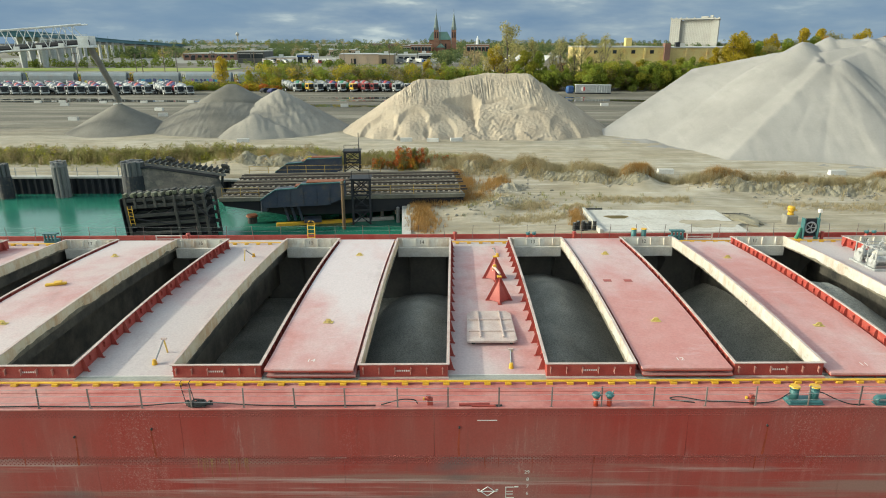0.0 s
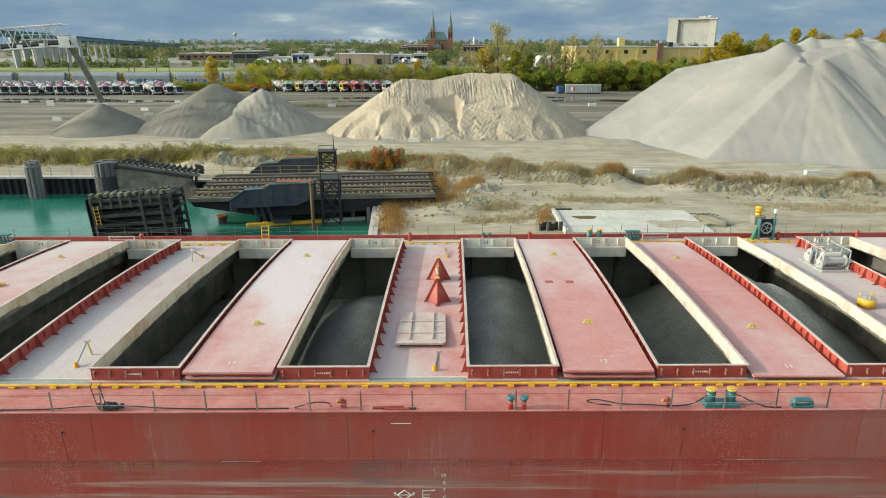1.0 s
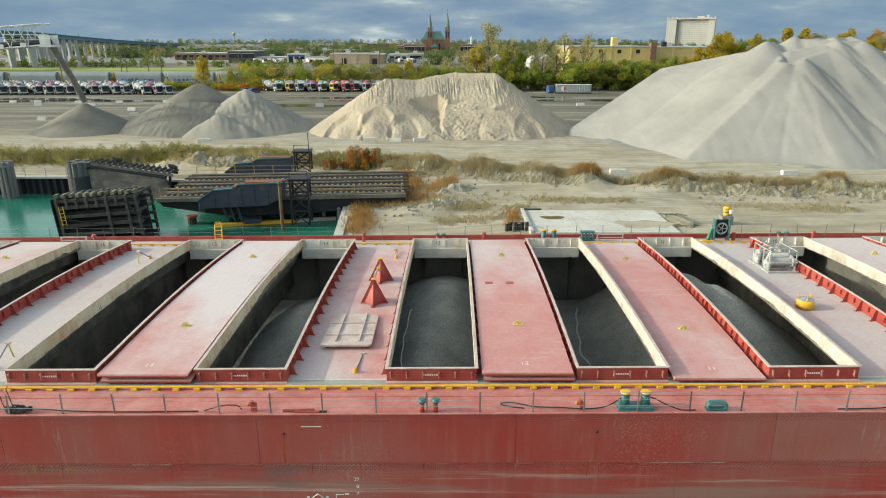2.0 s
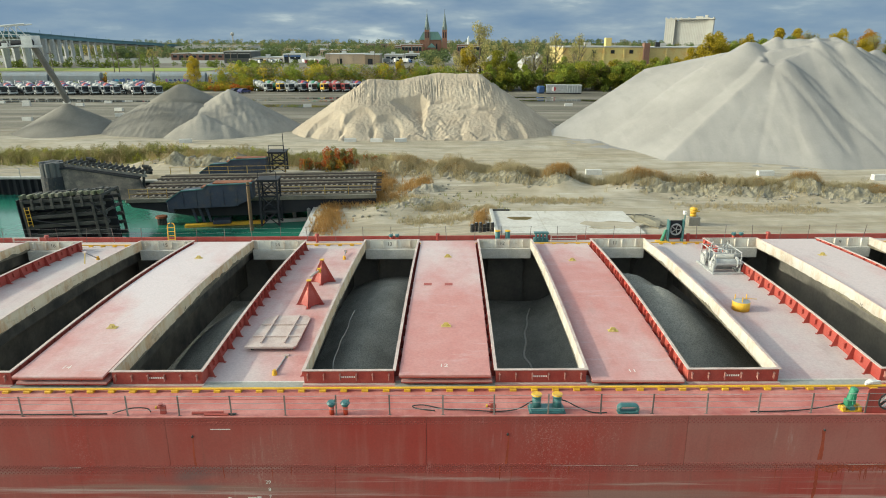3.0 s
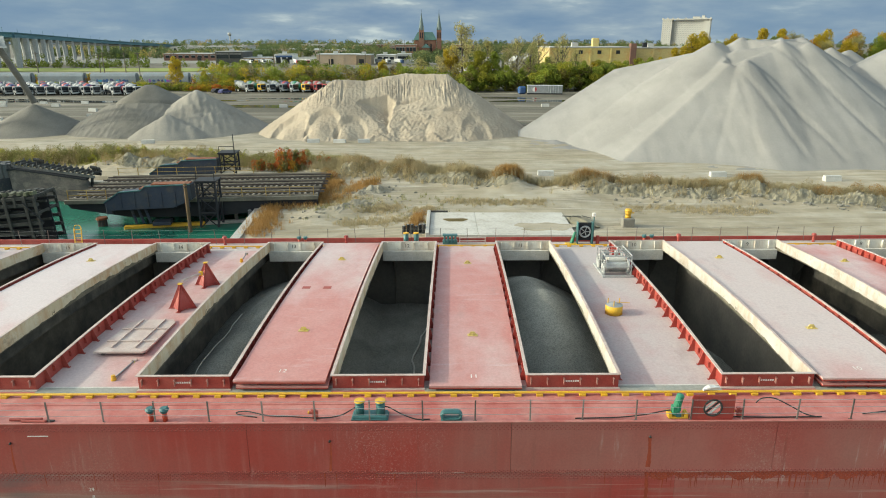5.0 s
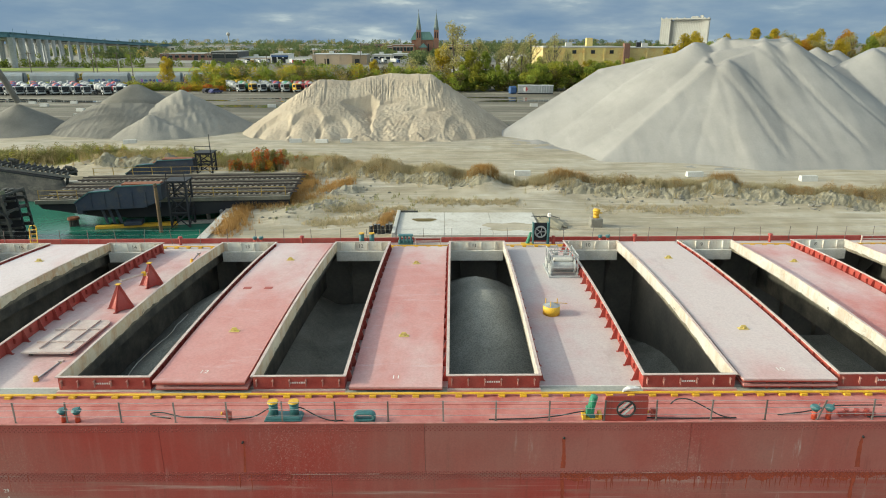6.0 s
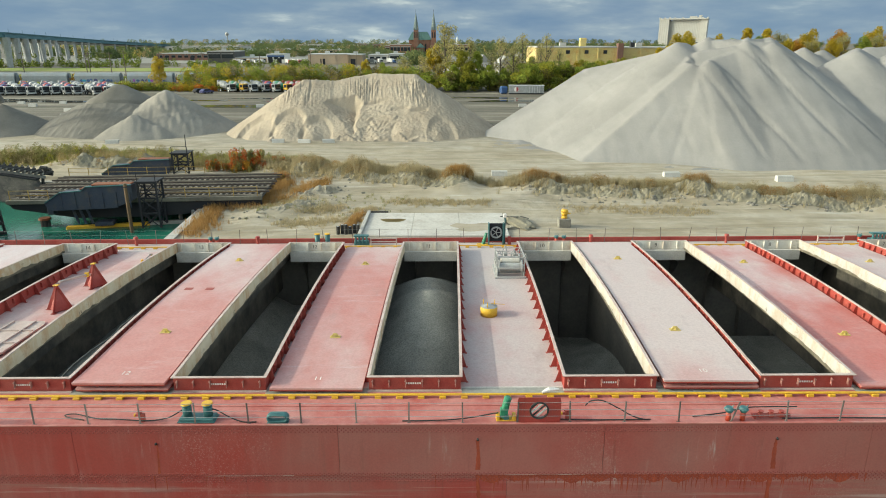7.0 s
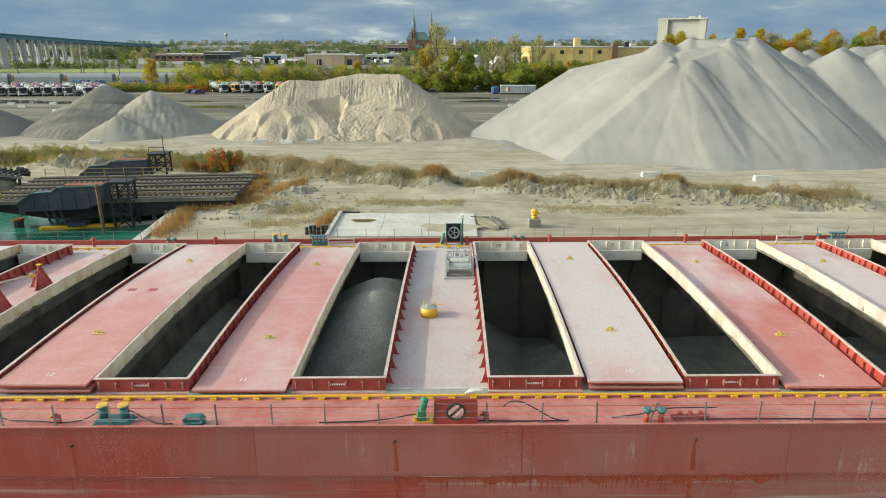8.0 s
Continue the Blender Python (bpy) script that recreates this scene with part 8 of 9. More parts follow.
# roll-off container
o = thing("storage_container", pose(44.0, 193.5, -4.0, 0, 0, -4), "grey steel storage container with a round red and white mark", "container")
part("body", boxes((-5.6, 5.6, -1.2, 1.2, 0.35, 2.7), bevel=0.05), M_GREY, o)
part("skid", boxes((-5.6, 5.6, -1.0, -0.8, 0, 0.35), (-5.6, 5.6, 0.8, 1.0, 0, 0.35)), M_STEEL, o)
part("roof", boxes((-5.7, 5.7, -1.3, 1.3, 2.7, 2.8)), M_WSTEEL, o)
bm = bmesh.new()
rod(bm, (-3.2, -1.21, 1.55), (-3.2, -1.23, 1.55), 0.75, 20)
part("round_mark", bm, M_WHITE, o)
bm = bmesh.new()
prism(bm, [(-3.2, 0.8), (-2.7, 1.0), (-2.45, 1.55), (-2.7, 2.1), (-3.2, 2.3)], "y", -1.25, -1.235)
part("half_mark", bm, M_TRED, o)
for i in range(5):
    part("side_pipe", boxes((1.0 + i * 0.8, 1.12 + i * 0.8, -1.35, -1.22, 0.4, 2.6)), M_WSTEEL, o)
o = thing("tarpaulin", pose(36.8, 194.5, -4.0, 0, 0, 10), "blue tarpaulin over a low stack", "tarpaulin")
bm = boxes((-1.2, 1.2, -1, 1, 0, 2.4), bevel=0.4)
part("cover", bm, M_CBLUE, o)

# ---- far ground surfaces ----
M_LOT = worn("grey_lot", (0.25, 0.24, 0.205), (0.19, 0.18, 0.14), 0.9, coarse=0.03, fine=0.8, amount=0.6, relief=0.01)
M_LAWN = worn("lawn", (0.17, 0.235, 0.022), (0.26, 0.255, 0.04), 0.95, coarse=0.03, fine=0.6, amount=0.6, relief=0.05)


def sheet(name, x0, x1, y0, y1, z, material, label, cat):
    bm = boxes((x0, x1, y0, y1, z - 0.3, z))
    return tagged(part(name, bm, material), label, cat, kind="structure")


sheet("parking_lot", -420, -72, 252, 345, -3.85, M_LOT, "wide pale grey parking lot", "pavement")
sheet("lawn", -600, -128, 352, 392, -3.8, M_LAWN, "yellow green lawn beyond the parking lot", "lawn")
sheet("lawn", -20, 60, 235, 300, -3.8, M_LAWN, "grass field behind the trees", "lawn")
sheet("parking_lot", -420, 100, 480, 700, -3.85, M_LOT, "grey industrial yard between the works", "pavement")

# lamp and power poles
def pole(x, y, h, arm=True):
    o = thing("utility_pole", pose(x, y, -4), "dark wooden utility pole", "pole", "utility poles")
    bm = bmesh.new()
    rod(bm, (0, 0, 0), (0, 0, h), 0.22, 6, 0.14)
    part("shaft", bm, M_BARK, o)
    if arm:
        part("crossarm", boxes((-1.2, 1.2, -0.08, 0.08, h - 0.9, h - 0.7)), M_BARK, o)


for x, y, h in ((-132, 262, 12), (-121, 258, 12), (-119, 266, 12), (-102, 262, 12), (-85, 264, 12), (-60, 262, 11), (-160, 262, 12), (-143, 280, 11), (-20, 520, 17), (-40, 420, 15), (-70, 420, 15), (15, 400, 16), (-8, 640, 30)):
    pole(x, y, h, h < 14)

# ---- goods train standing behind the trucks ----
M_WAGON = worn("wagon_grey", (0.26, 0.30, 0.32), (0.21, 0.235, 0.25), 0.6, coarse=0.25, fine=3, amount=0.6, relief=0.004, vary=0.25, third=(0.25, 0.24, 0.22), stretch=(1, 1, 0.3))


def hopper_wagon(label):
    """A covered hopper wagon: rounded body, roof walkway, end frames with ladders, two bogies."""
    o = new("hopper_wagon")
    bm = bmesh.new()
    prism(bm, [(-1.50, 1.15), (1.50, 1.15), (1.62, 2.4), (1.60, 3.6), (1.25, 4.35), (0.6, 4.7), (-0.6, 4.7), (-1.25, 4.35), (-1.60, 3.6), (-1.62, 2.4)], "x", -8.5, 8.5)
    body = part("body", bm, M_WAGON, o)
    part("roof_walk", boxes((-8.9, 8.9, -0.35, 0.35, 4.75, 4.83)), M_GREY, o)
    part("sill", boxes((-9.3, 9.3, -1.45, -1.30, 0.95, 1.25)), M_STEEL, o)
    for e in (-1, 1):
        bm = bmesh.new()
        rod(bm, (e * 8.5, -1.3, 1.2), (e * 9.2, -1.3, 4.2), 0.08, 6)
        rod(bm, (e * 8.5, 1.3, 1.2), (e * 9.2, 1.3, 4.2), 0.08, 6)
        for z in (1.6, 2.1, 2.6, 3.1, 3.6):
            rod(bm, (e * 8.8, -1.5, z), (e * 9.2, -1.5, z), 0.04, 5)
        part("end_frame", bm, M_STEEL, o)
        part("bogie", boxes((e * 7 - 1.3, e * 7 + 1.3, -1.2, -1.0, 0.35, 0.8), (e * 7 - 1.3, e * 7 + 1.3, 1.0, 1.2, 0.35, 0.8)), M_STEEL, o)
        for dx in (-0.9, 0.9):
            bm = bmesh.new()
            rod(bm, (e * 7 + dx, -0.85, 0.46), (e * 7 + dx, 0.85, 0.46), 0.46, 14)
            part("wheel_set", bm, M_STEEL, o)
    for x in (-5.4, -1.8, 1.8, 5.4):
        bm = bmesh.new()
        prism(bm, [(x - 1.5, 1.15), (x + 1.5, 1.15), (x + 0.5, 0.45), (x - 0.5, 0.45)], "y", -0.9, 0.9)
        part("hopper", bm, M_WAGON, o)
    return tagged(o, label, "wagon", "covered hopper wagons in a train")


def tag_patches(wagon, seed):
    """Overlapping sprayed colour shapes low on the wagon side."""
    rg = random.Random(seed)
    x = -6.5
    i = 0
    while x < 5.5:
        w, h = rg.uniform(0.8, 1.7), rg.uniform(0.9, 1.6)
        bm = bmesh.new()
        pts = [(x + w * (0.5 + 0.5 * math.cos(a) * rg.uniform(0.7, 1.1)), 1.95 + 0.5 * h * math.sin(a) * rg.uniform(0.7, 1.1)) for a in (k * math.tau / 9 for k in range(9))]
        bm.faces.new([bm.verts.new((px, -1.64 - 0.002 * (i % 3), pz)) for px, pz in pts])
        part("sprayed_patch", bm, rg.choice((M_CBLUE, M_NAVY, M_SPRAY1, M_SPRAY2, M_CBLUE)), wagon, "bright sprayed colour patch")
        x += w * rg.uniform(0.6, 1.5)
        i += 1


M_SPRAY1 = worn("spray_teal", (0.02, 0.30, 0.36), (0.03, 0.22, 0.45), 0.6, coarse=1.5, fine=8, relief=0.0)
M_SPRAY2 = worn("spray_purple", (0.22, 0.06, 0.36), (0.30, 0.10, 0.30), 0.6, coarse=1.5, fine=8, relief=0.0)
wagon = hopper_wagon("pale blue grey covered hopper wagon standing in a train")
for i in range(10):
    m = pose(-212.4 + 19.85 * i, 232.0, -3.9)
    if i == 0:
        wagon.matrix_world = m
    elif i not in (5, 6):
        copy_thing(wagon, m)
for i, seed in ((5, 3), (6, 8)):
    w2 = hopper_wagon("pale hopper wagon with blue and purple sprayed patches")
    w2.matrix_world = pose(-212.4 + 19.85 * i, 232.0, -3.9)
    tag_patches(w2, seed)
track = part("track_bed", boxes((-420, 20, 229.6, 234.4, -4.3, -3.9)), M_GRIT)
tagged(track, "dark gravel track bed below the train", "track bed", kind="structure")

# ---- bridge approach ----
M_BRIDGE = worn("teal_bridge", (0.05, 0.13, 0.16), (0.07, 0.16, 0.19), 0.7, coarse=0.05, fine=1, relief=0.0)
M_PIER = worn("far_concrete", (0.36, 0.365, 0.36), (0.29, 0.295, 0.295), 0.85, coarse=0.1, fine=1, relief=0.0)
br = thing("viaduct", pose(0, 0, 0), "long teal steel viaduct on concrete portal piers", "bridge")
PTS = [(-300, 120, 24.5), (-262, 400, 17.4), (-300, 520, 15.6), (-345, 680, 12.8), (-396, 950, 7.6), (-430, 1150, 4)]


def along(t):
    t *= len(PTS) - 1
    i = min(int(t), len(PTS) - 2)
    return Vector(PTS[i]).lerp(Vector(PTS[i + 1]), t - i)


NB = 30
for i in range(NB):
    a, b = along(i / NB), along((i + 1) / NB)
    d = (b - a).normalized()
    s = Vector((d.y, -d.x, 0)).normalized() * 7
    bm = bmesh.new()
    for z0, z1, k in ((-0.6, 0.0, 1.0), (-3.2, -0.6, 0.9)):
        v = [bm.verts.new(p + s * q * k + Vector((0, 0, z))) for p in (a, b) for q in (-1, 1) for z in (z0, z1)]
        for f in ((0, 1, 3, 2), (4, 6, 7, 5), (0, 4, 5, 1), (2, 3, 7, 6), (1, 5, 7, 3), (0, 2, 6, 4)):
            bm.faces.new([v[j] for j in f])
    bmesh.ops.recalc_face_normals(bm, faces=bm.faces)
    part("deck_girder", bm, M_BRIDGE, br)
    bm = bmesh.new()
    for q in (-0.85, 0.85):
        p = a + s * q
        near = min(1.0, max(0.0, (560.0 - a.y) / 160.0))
        rod(bm, (p.x, p.y, -4), (p.x, p.y, a.z - 3.2), 1.0 + 0.6 * near, 6, 0.9 + 1.9 * near)
    p, q = a - s * 1.0, a + s * 1.0
    rod(bm, (p.x, p.y, a.z - 4.4), (q.x, q.y, a.z - 4.2), 1.0, 6)
    part("portal_pier", bm, M_PIER, br, "pale concrete portal pier")
for i in range(60):
    a = along(i / 60)
    if i % 3 == 0:
        bm = bmesh.new()
        rod(bm, (a.x, a.y, a.z), (a.x, a.y, a.z + 3), 0.12, 5)
        part("lamp_post", bm, M_BRIDGE, br)


# ---- buildings ----
def shed(x0, x1, y0, y1, h, wall, roof, label, windows=0, doors=0, base=-4.0):
    """A flat-roofed works building with parapet, bays, windows and doors."""
    o = thing("works_building", pose(0, 0, 0), label, "building", "works buildings")
    w = part("wall", boxes((x0, x1, y0, y1, base, base + h)), wall, o)
    part("roof", boxes((x0 - 0.3, x1 + 0.3, y0 - 0.3, y1 + 0.3, base + h, base + h + 0.5)), roof, o)
    n = max(1, int((x1 - x0) / 9))
    for i in range(n + 1):
        x = x0 + (x1 - x0) * i / n
        part("pilaster", boxes((x - 0.4, x + 0.4, y0 - 0.3, y0, base, base + h)), wall, o)
    for i in range(windows):
        x = x0 + (x1 - x0) * (i + 0.5) / windows
        win = part("window", boxes((x - 1.6, x + 1.6, y0 - 0.12, y0 - 0.02, base + h * 0.45, base + h * 0.8)), M_GLASS, o)
        part("frame", boxes((x - 1.8, x + 1.8, y0 - 0.16, y0 - 0.13, base + h * 0.8, base + h * 0.85)), roof, win)
    for i in range(doors):
        x = x0 + (x1 - x0) * (i + 0.35) / max(doors, 1)
        part("door", boxes((x - 1.7, x + 1.7, y0 - 0.14, y0 - 0.02, base, base + min(4, h * 0.6))), M_STEEL, o)
    for i in range(max(1, n // 3)):
        x = x0 + (x1 - x0) * (i + 0.4) / max(1, n // 3)
        part("roof_unit", boxes((x - 1.5, x + 1.5, (y0 + y1) / 2 - 1.5, (y0 + y1) / 2 + 1.5, base + h + 0.5, base + h + 2.2)), roof, o)
    return o


M_COPPER = worn("copper_roof", (0.13, 0.24, 0.21), (0.10, 0.18, 0.17), 0.7, coarse=0.1, fine=1.5, relief=0.0)
M_BEIGE = worn("beige_wall", (0.48, 0.36, 0.25), (0.40, 0.30, 0.21), 0.85, coarse=0.1, fine=2, relief=0.0)
M_BRICK = worn("brick_wall", (0.20, 0.10, 0.07), (0.15, 0.08, 0.06), 0.85, coarse=0.2, fine=3, relief=0.0)
M_YWALL = worn("yellow_wall", (0.55, 0.44, 0.16), (0.50, 0.38, 0.17), 0.85, coarse=0.08, fine=2, amount=0.5, relief=0.0, third=(0.48, 0.24, 0.07))
M_PALE = worn("pale_wall", (0.46, 0.44, 0.39), (0.36, 0.34, 0.30), 0.85, coarse=0.1, fine=2, relief=0.0)
M_ROOF = worn("grey_roof", (0.33, 0.32, 0.30), (0.42, 0.41, 0.38), 0.85, coarse=0.1, fine=2, relief=0.0)
M_WROOF = worn("white_roof", (0.50, 0.50, 0.48), (0.40, 0.40, 0.38), 0.8, coarse=0.1, fine=2, relief=0.0)
shed(-79, -50.8, 459, 485, 6.9, M_BEIGE, M_WROOF, "long beige works building with a pale roof", 0, 1)
shed(-50.5, -40.6, 456, 480, 6.6, worn("brown_panel", (0.22, 0.16, 0.10), (0.28, 0.21, 0.14), 0.85, coarse=0.1, fine=2, relief=0.0), M_WROOF, "small brown annex works building", 0, 1)
shed(-40, -26, 495, 520, 5.7, M_PALE, M_WROOF, "pale works building with a white roof", 3, 1)
shed(-24, -13.8, 492, 512, 6.4, M_ROOF, M_WROOF, "grey block with square windows", 4, 0)
shed(-227, -183, 552, 590, 5.5, M_BRICK, M_ROOF, "low red brick works building", 8, 2)
shed(-159, -139.5, 482, 510, 8.4, worn("dark_works", (0.05, 0.05, 0.045), (0.08, 0.075, 0.07), 0.8, coarse=0.2, fine=2, relief=0.0), M_ROOF, "dark shed with tall bays", 6, 0)
shed(-138.8, -115.6, 484, 505, 4.0, M_BEIGE, M_WROOF, "low pinkish works building", 5, 2)
depot = shed(-114.8, -101.6, 482, 500, 6.4, M_WHITE, M_WROOF, "white depot building with a blue fascia", 3, 2)
part("fascia", boxes((-114.6, -101.8, 481.5, 481.7, 0.6, 1.9)), M_CBLUE, depot, "blue fascia board")
shed(-266, -206, 875, 930, 5.0, M_PALE, M_WROOF, "wide pale grey warehouse building", 8, 3)
shed(-202, -160, 870, 920, 5.8, M_WROOF, M_WROOF, "long white roofed warehouse", 6, 3)
shed(-150, -96, 790, 830, 5.4, M_BEIGE, M_WROOF, "tan warehouse with a pale roof", 6, 2)
shed(-262, -160, 1352, 1390, 7.7, M_WHITE, M_PALE, "long white arcaded building far off", 18, 0)
shed(-54.8, -36, 804, 830, 9.8, M_BRICK, M_ROOF, "red brick house row by the church", 5, 1)
shed(-33, -18, 780, 800, 8.0, M_BRICK, M_COPPER, "brick hall with a green roof by the church", 4, 1)
shed(-330, -240, 820, 880, 9.0, M_PALE, M_ROOF, "pale warehouse by the viaduct", 8, 2)
shed(-420, -300, 1050, 1120, 9.0, M_BEIGE, M_ROOF, "tan warehouse far beyond", 10, 2)
shed(-230, -170, 1100, 1150, 10.0, M_PALE, M_ROOF, "pale block far beyond", 10, 0)
shed(-130, -60, 1150, 1200, 10.0, M_BRICK, M_ROOF, "brick block far beyond", 10, 0)
yb = shed(60.5, 98, 290, 330, 13.3, M_YWALL, M_ROOF, "yellow warehouse with small dark windows and rusty stains", 0, 0)
for i in range(4):
    x = 66 + i * 8.6
    part("window", boxes((x - 0.9, x + 0.9, 289.86, 289.98, 6.6, 8.2)), M_GLASS, yb)
for i in range(2):
    part("window", boxes((76 + i * 9, 78.4 + i * 9, 289.86, 289.98, -1.5, 0.6)), M_GLASS, yb)
part("chimney", boxes((82, 85, 300, 303, 9.3, 13.6), bevel=0.2), M_YWALL, yb, "square yellow chimney")
part("corner_tower", boxes((97.2, 99.8, 288.5, 292, -4, 11.2)), M_BRICK, yb, "brown corner pier")
yb2 = shed(100.5, 168, 296, 335, 13.0, M_YWALL, M_ROOF, "long pale yellow warehouse", 0, 0)
for x in (107, 137, 150):
    part("roof_vent", boxes((x - 1, x + 1, 300, 302, 9.5, 11.6)), M_STEEL, yb2)
def lorry(x, y, rz, paint, label):
    """A box van: cab with windscreen, load box and wheels."""
    o = thing("lorry", pose(x, y, -3.85, 0, 0, rz), label, "truck", "vehicles at the works")
    cab = part("cab", boxes((-1.15, 1.15, -3.6, -1.7, 0.5, 2.5), bevel=0.12), paint, o)
    part("windscreen", boxes((-1.0, 1.0, -3.64, -3.58, 1.5, 2.3)), M_GLASS, cab)
    part("load_box", boxes((-1.25, 1.25, -1.5, 3.8, 0.8, 3.3), bevel=0.05), M_WHITE if paint is not M_WHITE else M_GREY, o)
    for yy in (-2.7, 2.4):
        for xx in (-1.0, 1.0):
            bm = bmesh.new()
            rod(bm, (xx - 0.15, yy, 0.5), (xx + 0.15, yy, 0.5), 0.5, 10)
            part("wheel", bm, M_BLACK, o)


for x, y, rz, paint, what in ((-137, 474, 20, M_REDB, "bright red"), (-132, 472, 60, M_WHITE, "white"), (-127, 475, 10, M_YEL, "yellow"), (-122, 473, 40, M_WHITE, "white"), (-118, 476, 80, M_GREY, "grey"), (-97, 474, 30, M_TRED, "red"),
                              (-93, 476, 70, M_GREY, "grey"), (-89, 474, 20, M_TRED, "red"), (-85, 478, 50, M_WHITE, "white"), (-36, 480, 80, M_WHITE, "white"), (-30, 482, 20, M_GREY, "grey"), (-22, 484, 60, M_CBLUE, "blue")):
    lorry(x, y, rz, paint, what + " box lorry parked by the works")

hs = 0
for x, y in ((30, 330), (38, 345), (48, 318), (56, 335), (22, 350), (66, 420)):
    o = thing("house", pose(x, y, -4, 0, 0, 15 * math.sin(hs)), "small pale house with a pitched roof", "house", "houses behind the trees")
    hs += 1
    part("wall", boxes((-4, 4, -4, 4, 0, 5.5)), (M_PALE, M_BRICK, M_WHITE)[hs % 3], o)
    bm = bmesh.new()
    prism(bm, [(-4.6, 5.3), (4.6, 5.3), (0, 9.2)], "y", -4.4, 4.4)
    part("roof", bm, M_ROOF, o)
    for wx in (-2.2, 2.2):
        part("window", boxes((wx - 0.6, wx + 0.6, -4.08, -4.0, 2.2, 4.0)), M_GLASS, o)

# church with two spires
M_CBRICK = worn("church_brick", (0.26, 0.12, 0.075), (0.19, 0.10, 0.07), 0.85, coarse=0.1, fine=1.5, relief=0.0)
M_SLATE = worn("slate_spire", (0.10, 0.14, 0.14), (0.14, 0.17, 0.16), 0.7, coarse=0.1, fine=1.5, relief=0.0)
ch = thing("church", pose(-6, 722, -4, 0, 0, 0), "brick church with two tall slate spires and a green copper roof", "church")
part("nave", boxes((-15, 9, 2, 42, 0, 17)), M_CBRICK, ch)
bm = bmesh.new()
prism(bm, [(-16, 17), (10, 17), (5, 25.5), (-11, 25.5)], "y", 1, 43)
part("nave_roof", bm, M_COPPER, ch)
part("aisle", boxes((-20, -15, 4, 40, 0, 11)), M_CBRICK, ch)
part("porch", boxes((-6, 2, -6, 2, 0, 9)), M_CBRICK, ch)
bm = bmesh.new()
prism(bm, [(-7, 9), (3, 9), (-2, 13.5)], "y", -6.5, 2)
part("porch_roof", bm, M_COPPER, ch)
part("gable", boxes((-4, -1, 1.4, 2, 0, 21)), M_CBRICK, ch)
for x, sx in ((-7.0, 1.0), (12.3, 1.0)):
    part("tower", boxes((x - 2.6, x + 2.6, 0, 5.2, 0, 27.5), (x - 2.9, x + 2.9, -0.3, 5.5, 16, 17)), M_CBRICK, ch)
    for s in (-1, 1):
        part("belfry_opening", boxes((x + s * 1.2 - 0.6, x + s * 1.2 + 0.6, -0.1, 0.0, 19, 25)), M_STEEL, ch)
    bm = bmesh.new()
    rod(bm, (x, 2.6, 27.5), (x, 2.6, 46.0), 3.0, 8, 0.08)
    part("spire", bm, M_SLATE, ch)
    for s in (-2.3, 2.3):
        bm = bmesh.new()
        rod(bm, (x + s, 0.3, 27.5), (x + s, 0.3, 31.5), 0.6, 5, 0.05)
        part("pinnacle", bm, M_SLATE, ch)
    bm = bmesh.new()
    rod(bm, (x, 2.6, 46), (x, 2.6, 48.6), 0.15, 4)
    part("cross", bm, M_STEEL, ch)
for i in range(5):
    part("window", boxes((-14 + i * 4.2, -12.6 + i * 4.2, 1.85, 1.98, 5, 13)), M_GLASS, ch)
rect = shed(-40, -18, 700, 716, 12.0, M_CBRICK, M_ROOF, "brick rectory beside the church", 6, 1)
o = shed(20, 44, 705, 722, 12.0, M_CBRICK, M_ROOF, "brick hall with a small cupola", 6, 1)
bm = bmesh.new()
rod(bm, (32, 712, 8.5), (32, 712, 14), 1.3, 8, 1.1)
rod(bm, (32, 712, 14), (32, 712, 17), 1.3, 8, 0.1)
part("cupola", bm, M_WSTEEL, o)

# tall office block
M_TOWER = worn("tower_stone", (0.43, 0.415, 0.375), (0.38, 0.36, 0.325), 0.85, coarse=0.05, fine=0.8, relief=0.0)
tw = thing("tall_building", pose(452, 1350, -4, 0, 0, -25) @ Matrix.Diagonal((0.93, 1, 1, 1)), "tall pale stone office tower with rows of windows", "building")
part("main_block", boxes((26, 84, 6, 28, 0, 55)), M_TOWER, tw)
part("end_wing", boxes((0, 20, 0, 30, 0, 56)), M_TOWER, tw)
part("link", boxes((20, 26, 8, 28, 0, 54)), M_TOWER, tw)
part("east_wing", boxes((84, 97, 2, 34, 0, 56)), M_TOWER, tw)
part("cornice", boxes((-1, 98, -1, 35, 56, 58)), M_TOWER, tw)
for x in (-1, 9, 19, 30, 46, 62, 76, 86, 95):
    part("parapet_block", boxes((x, x + 3, -1, 4, 58, 59.8)), M_TOWER, tw)
part("roof_house", boxes((60, 74, 10, 22, 58, 62)), M_TOWER, tw)
part("roof_house", boxes((78, 84, 10, 22, 58, 64)), M_TOWER, tw)
pane = None
for f in range(14):
    for i in range(17):
        m = pose(28.2 + i * 3.3, 5.9, 3.5 + f * 3.75)
        if pane is None:
            pane = part("window", boxes((0, 1.25, 0, 0.09, 0, 1.5)), worn("tower_glass", (0.17, 0.18, 0.18), (0.26, 0.26, 0.25), 0.4, coarse=0.3, fine=1, relief=0.0), tw)
            pane.matrix_basis = m
        else:
            share(pane, tw, m)
    for i in range(4):
        share(pane, tw, pose(2.2 + i * 4.4, -0.1, 3.5 + f * 3.75))

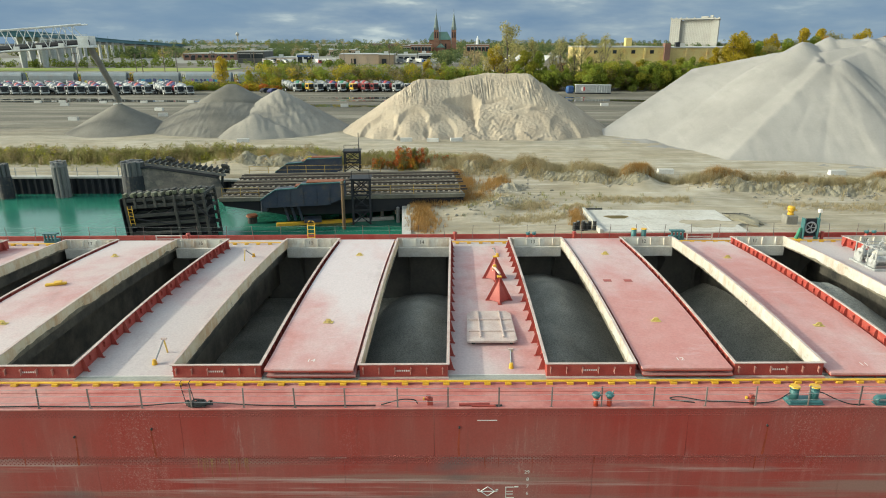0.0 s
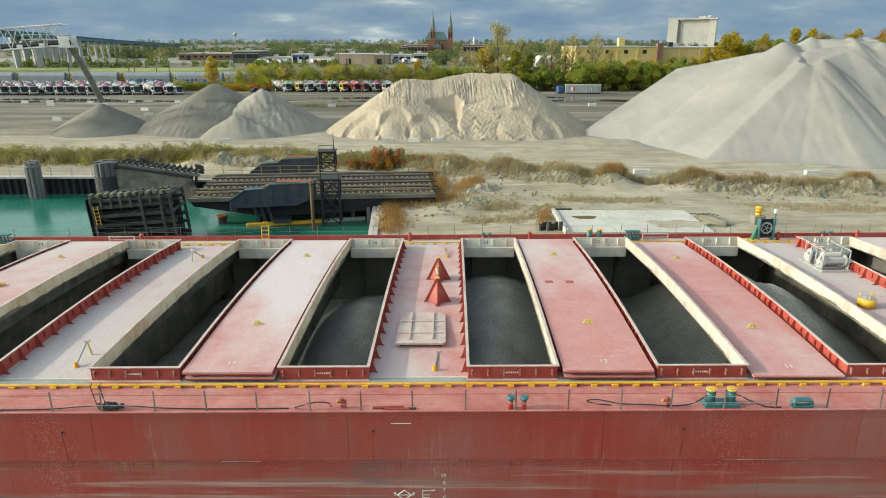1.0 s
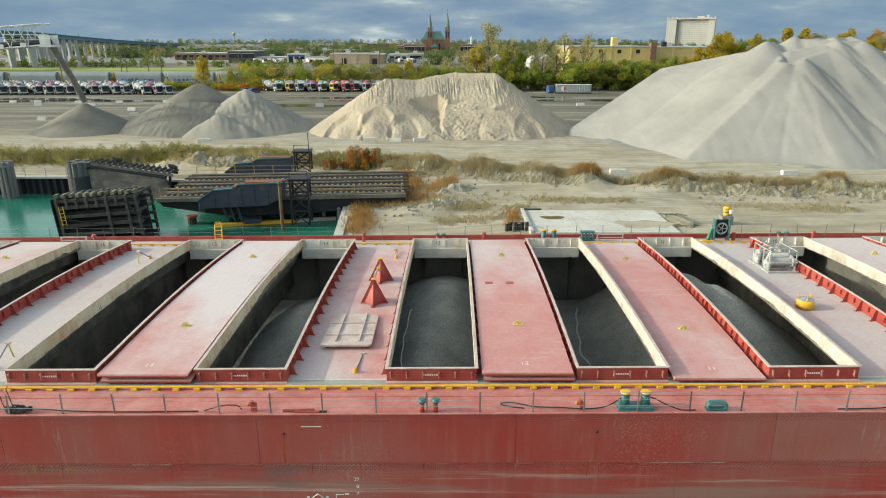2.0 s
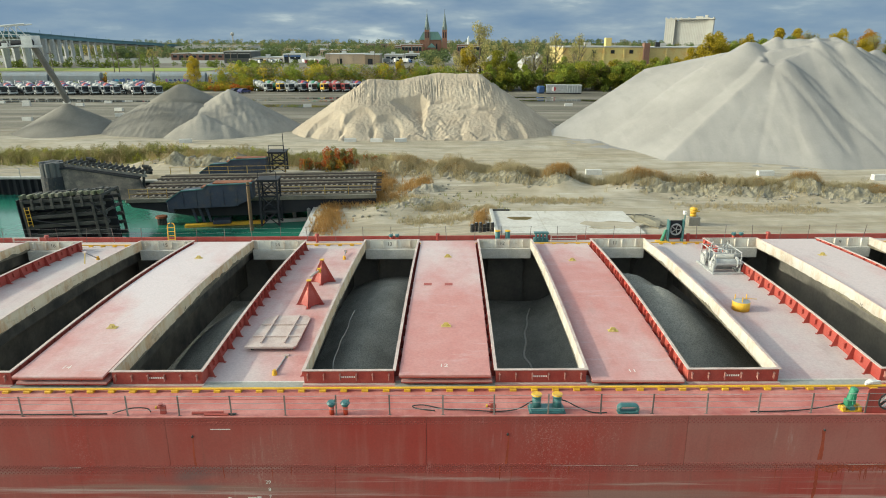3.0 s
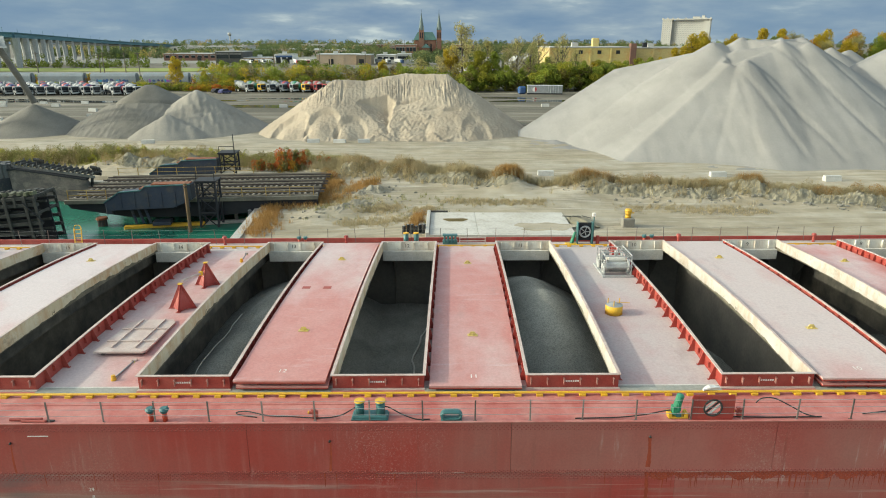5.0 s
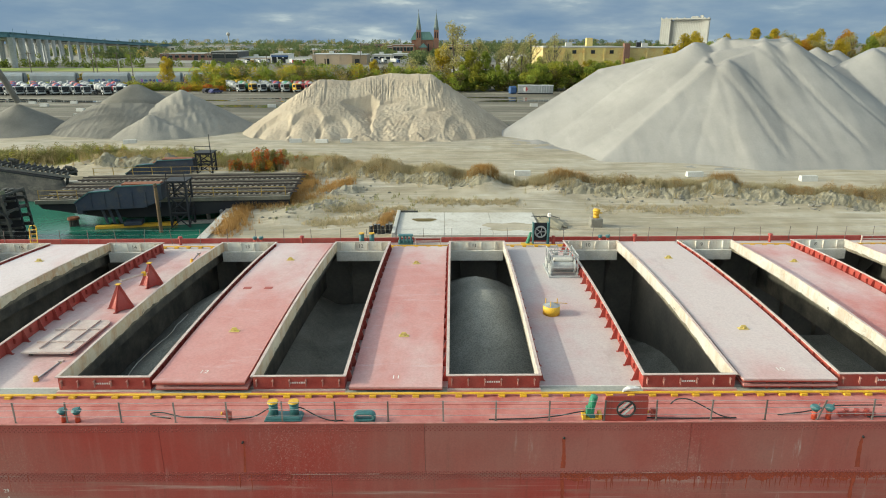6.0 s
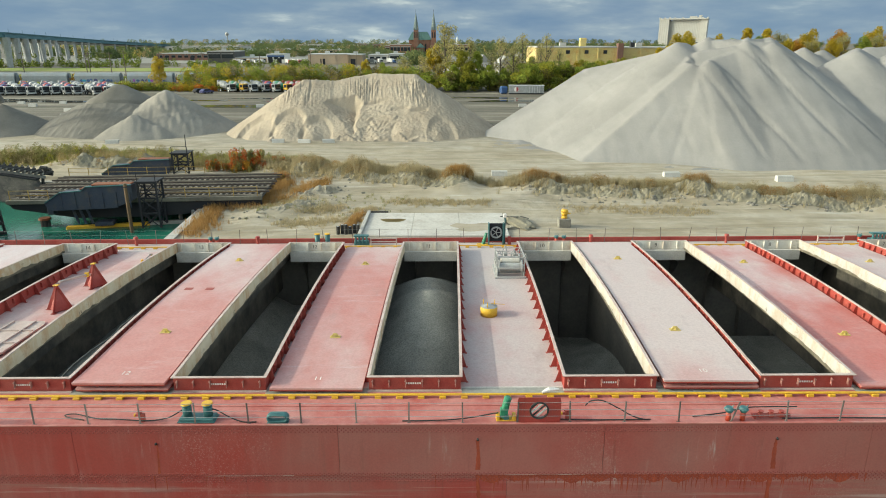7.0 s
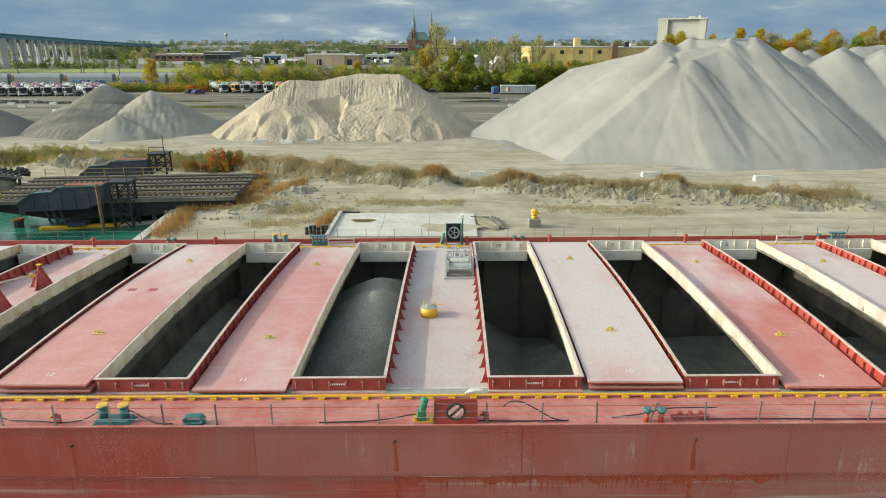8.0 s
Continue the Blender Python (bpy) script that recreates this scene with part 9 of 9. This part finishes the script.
# water tower, masts
o = thing("water_tower", pose(-470, 1500, -4), "white water tower far off", "tower")
bm = bmesh.new()
rod(bm, (0, 0, 0), (0, 0, 26), 1.6, 8, 1.2)
part("stem", bm, M_ROOF, o)
bm = bmesh.new()
bmesh.ops.create_icosphere(bm, subdivisions=2, radius=4.2, matrix=Matrix.Translation((0, 0, 30)))
part("tank", bm, M_ROOF, o)

# ---- distant town trees, as one mass for each tone ----
def woods(label, belts, per, size, material, seed, r=(2.5, 5.5)):
    rng = np.random.RandomState(seed)
    bl = []
    for x0, x1, y0, y1, n, h in belts:
        for _ in range(n):
            rr = rng.uniform(*r)
            bl.append((rng.uniform(x0, x1), rng.uniform(y0, y1), -4 + rng.uniform(0.45, 1.0) * h - rr * 0.7, rr))
            bl.append((bl[-1][0] + rng.normal() * 2, bl[-1][1], -4 + h * 0.3, rr * 0.9))
    o = new("woods", leaf_mesh("woods", bl, per * len(bl), size, material, seed))
    return tagged(o, label, "trees", kind="stuff")


M_FARG = island("far_green", (0.10, 0.135, 0.06), (0.15, 0.18, 0.08))
M_FARM = island("far_olive", (0.15, 0.165, 0.065), (0.20, 0.205, 0.085))
M_FARY = island("far_gold", (0.30, 0.25, 0.08), (0.38, 0.30, 0.10))
BELTS = [(-700, 900, 1300, 1700, 420, 19), (-600, 400, 960, 1250, 260, 13), (-500, 300, 700, 1000, 240, 11), (-330, 60, 610, 760, 60, 8), (-10, 240, 420, 560, 60, 9), (20, 240, 340, 420, 60, 9), (-330, -160, 600, 700, 40, 9)]
woods("green town trees in the distance", BELTS, 110, 0.75, M_FARG, 201)
woods("mixed green town trees in the distance", [(a, b, c, d, n // 2, h) for a, b, c, d, n, h in BELTS], 60, 0.8, M_FARM, 202)
woods("yellow and brown town trees in the distance", [(a, b, c, d, n // 8, h) for a, b, c, d, n, h in BELTS], 60, 0.8, M_FARY, 203)
woods("rusty town trees in the distance", [(a, b, c, d, n // 5, h) for a, b, c, d, n, h in BELTS], 60, 0.8, M_LEAFB, 204)
woods("hedge along the far lawn", [(-480, -60, 395, 425, 110, 5), (-300, -200, 440, 470, 16, 9)], 60, 0.5, M_LEAFD, 205, (1.4, 2.6))
woods("bushes along the parking lot", [(-170, -72, 236, 250, 46, 4.5), (-330, -180, 236, 250, 20, 3.5)], 80, 0.3, M_LEAF, 206, (1.0, 2.0))
woods("yellow and red bushes along the parking lot", [(-150, -60, 232, 246, 40, 4.0)], 80, 0.28, M_LEAFO, 207, (0.9, 1.8))

# ---- far backdrop of clouds ----
m = bpy.data.materials.new("cloud_sky")
m.use_nodes = True
nt = m.node_tree
nt.nodes.remove(nt.nodes["Principled BSDF"])
em = nt.nodes.new("ShaderNodeEmission")
geo = nt.nodes.new("ShaderNodeNewGeometry")
n1 = noise_at(nt, geo.outputs["Position"], 0.0016, 7, 0.55, (1, 1, 4.5))
n2 = noise_at(nt, geo.outputs["Position"], 0.0006, 5, 0.5, (1, 1, 3.5))
c = ramp(nt, n1, [(0.30, (0.17, 0.26, 0.44)), (0.50, (0.27, 0.35, 0.50)), (0.60, (0.36, 0.43, 0.55)), (0.72, (0.72, 0.76, 0.80))])
c = mixc(nt, ramp(nt, n2, [(0.40, (0, 0, 0)), (0.66, (0.55, 0.55, 0.55))]), c, (0.20, 0.30, 0.47))
nt.links.new(c, em.inputs["Color"])
em.inputs["Strength"].default_value = 0.80
nt.links.new(em.outputs["Emission"], nt.nodes["Material Output"].inputs["Surface"])
bm = bmesh.new()
ring = [(4300 * math.sin(radians(a)), 4300 * math.cos(radians(a))) for a in range(-60, 61, 4)]
lo = [bm.verts.new((x, y, -60)) for x, y in ring]
hi = [bm.verts.new((x, y, 700)) for x, y in ring]
for i in range(len(ring) - 1):
    bm.faces.new((lo[i], lo[i + 1], hi[i + 1], hi[i]))
tagged(part("backdrop", bm, m), "distant blue grey sky with broken clouds", "sky", kind="structure")
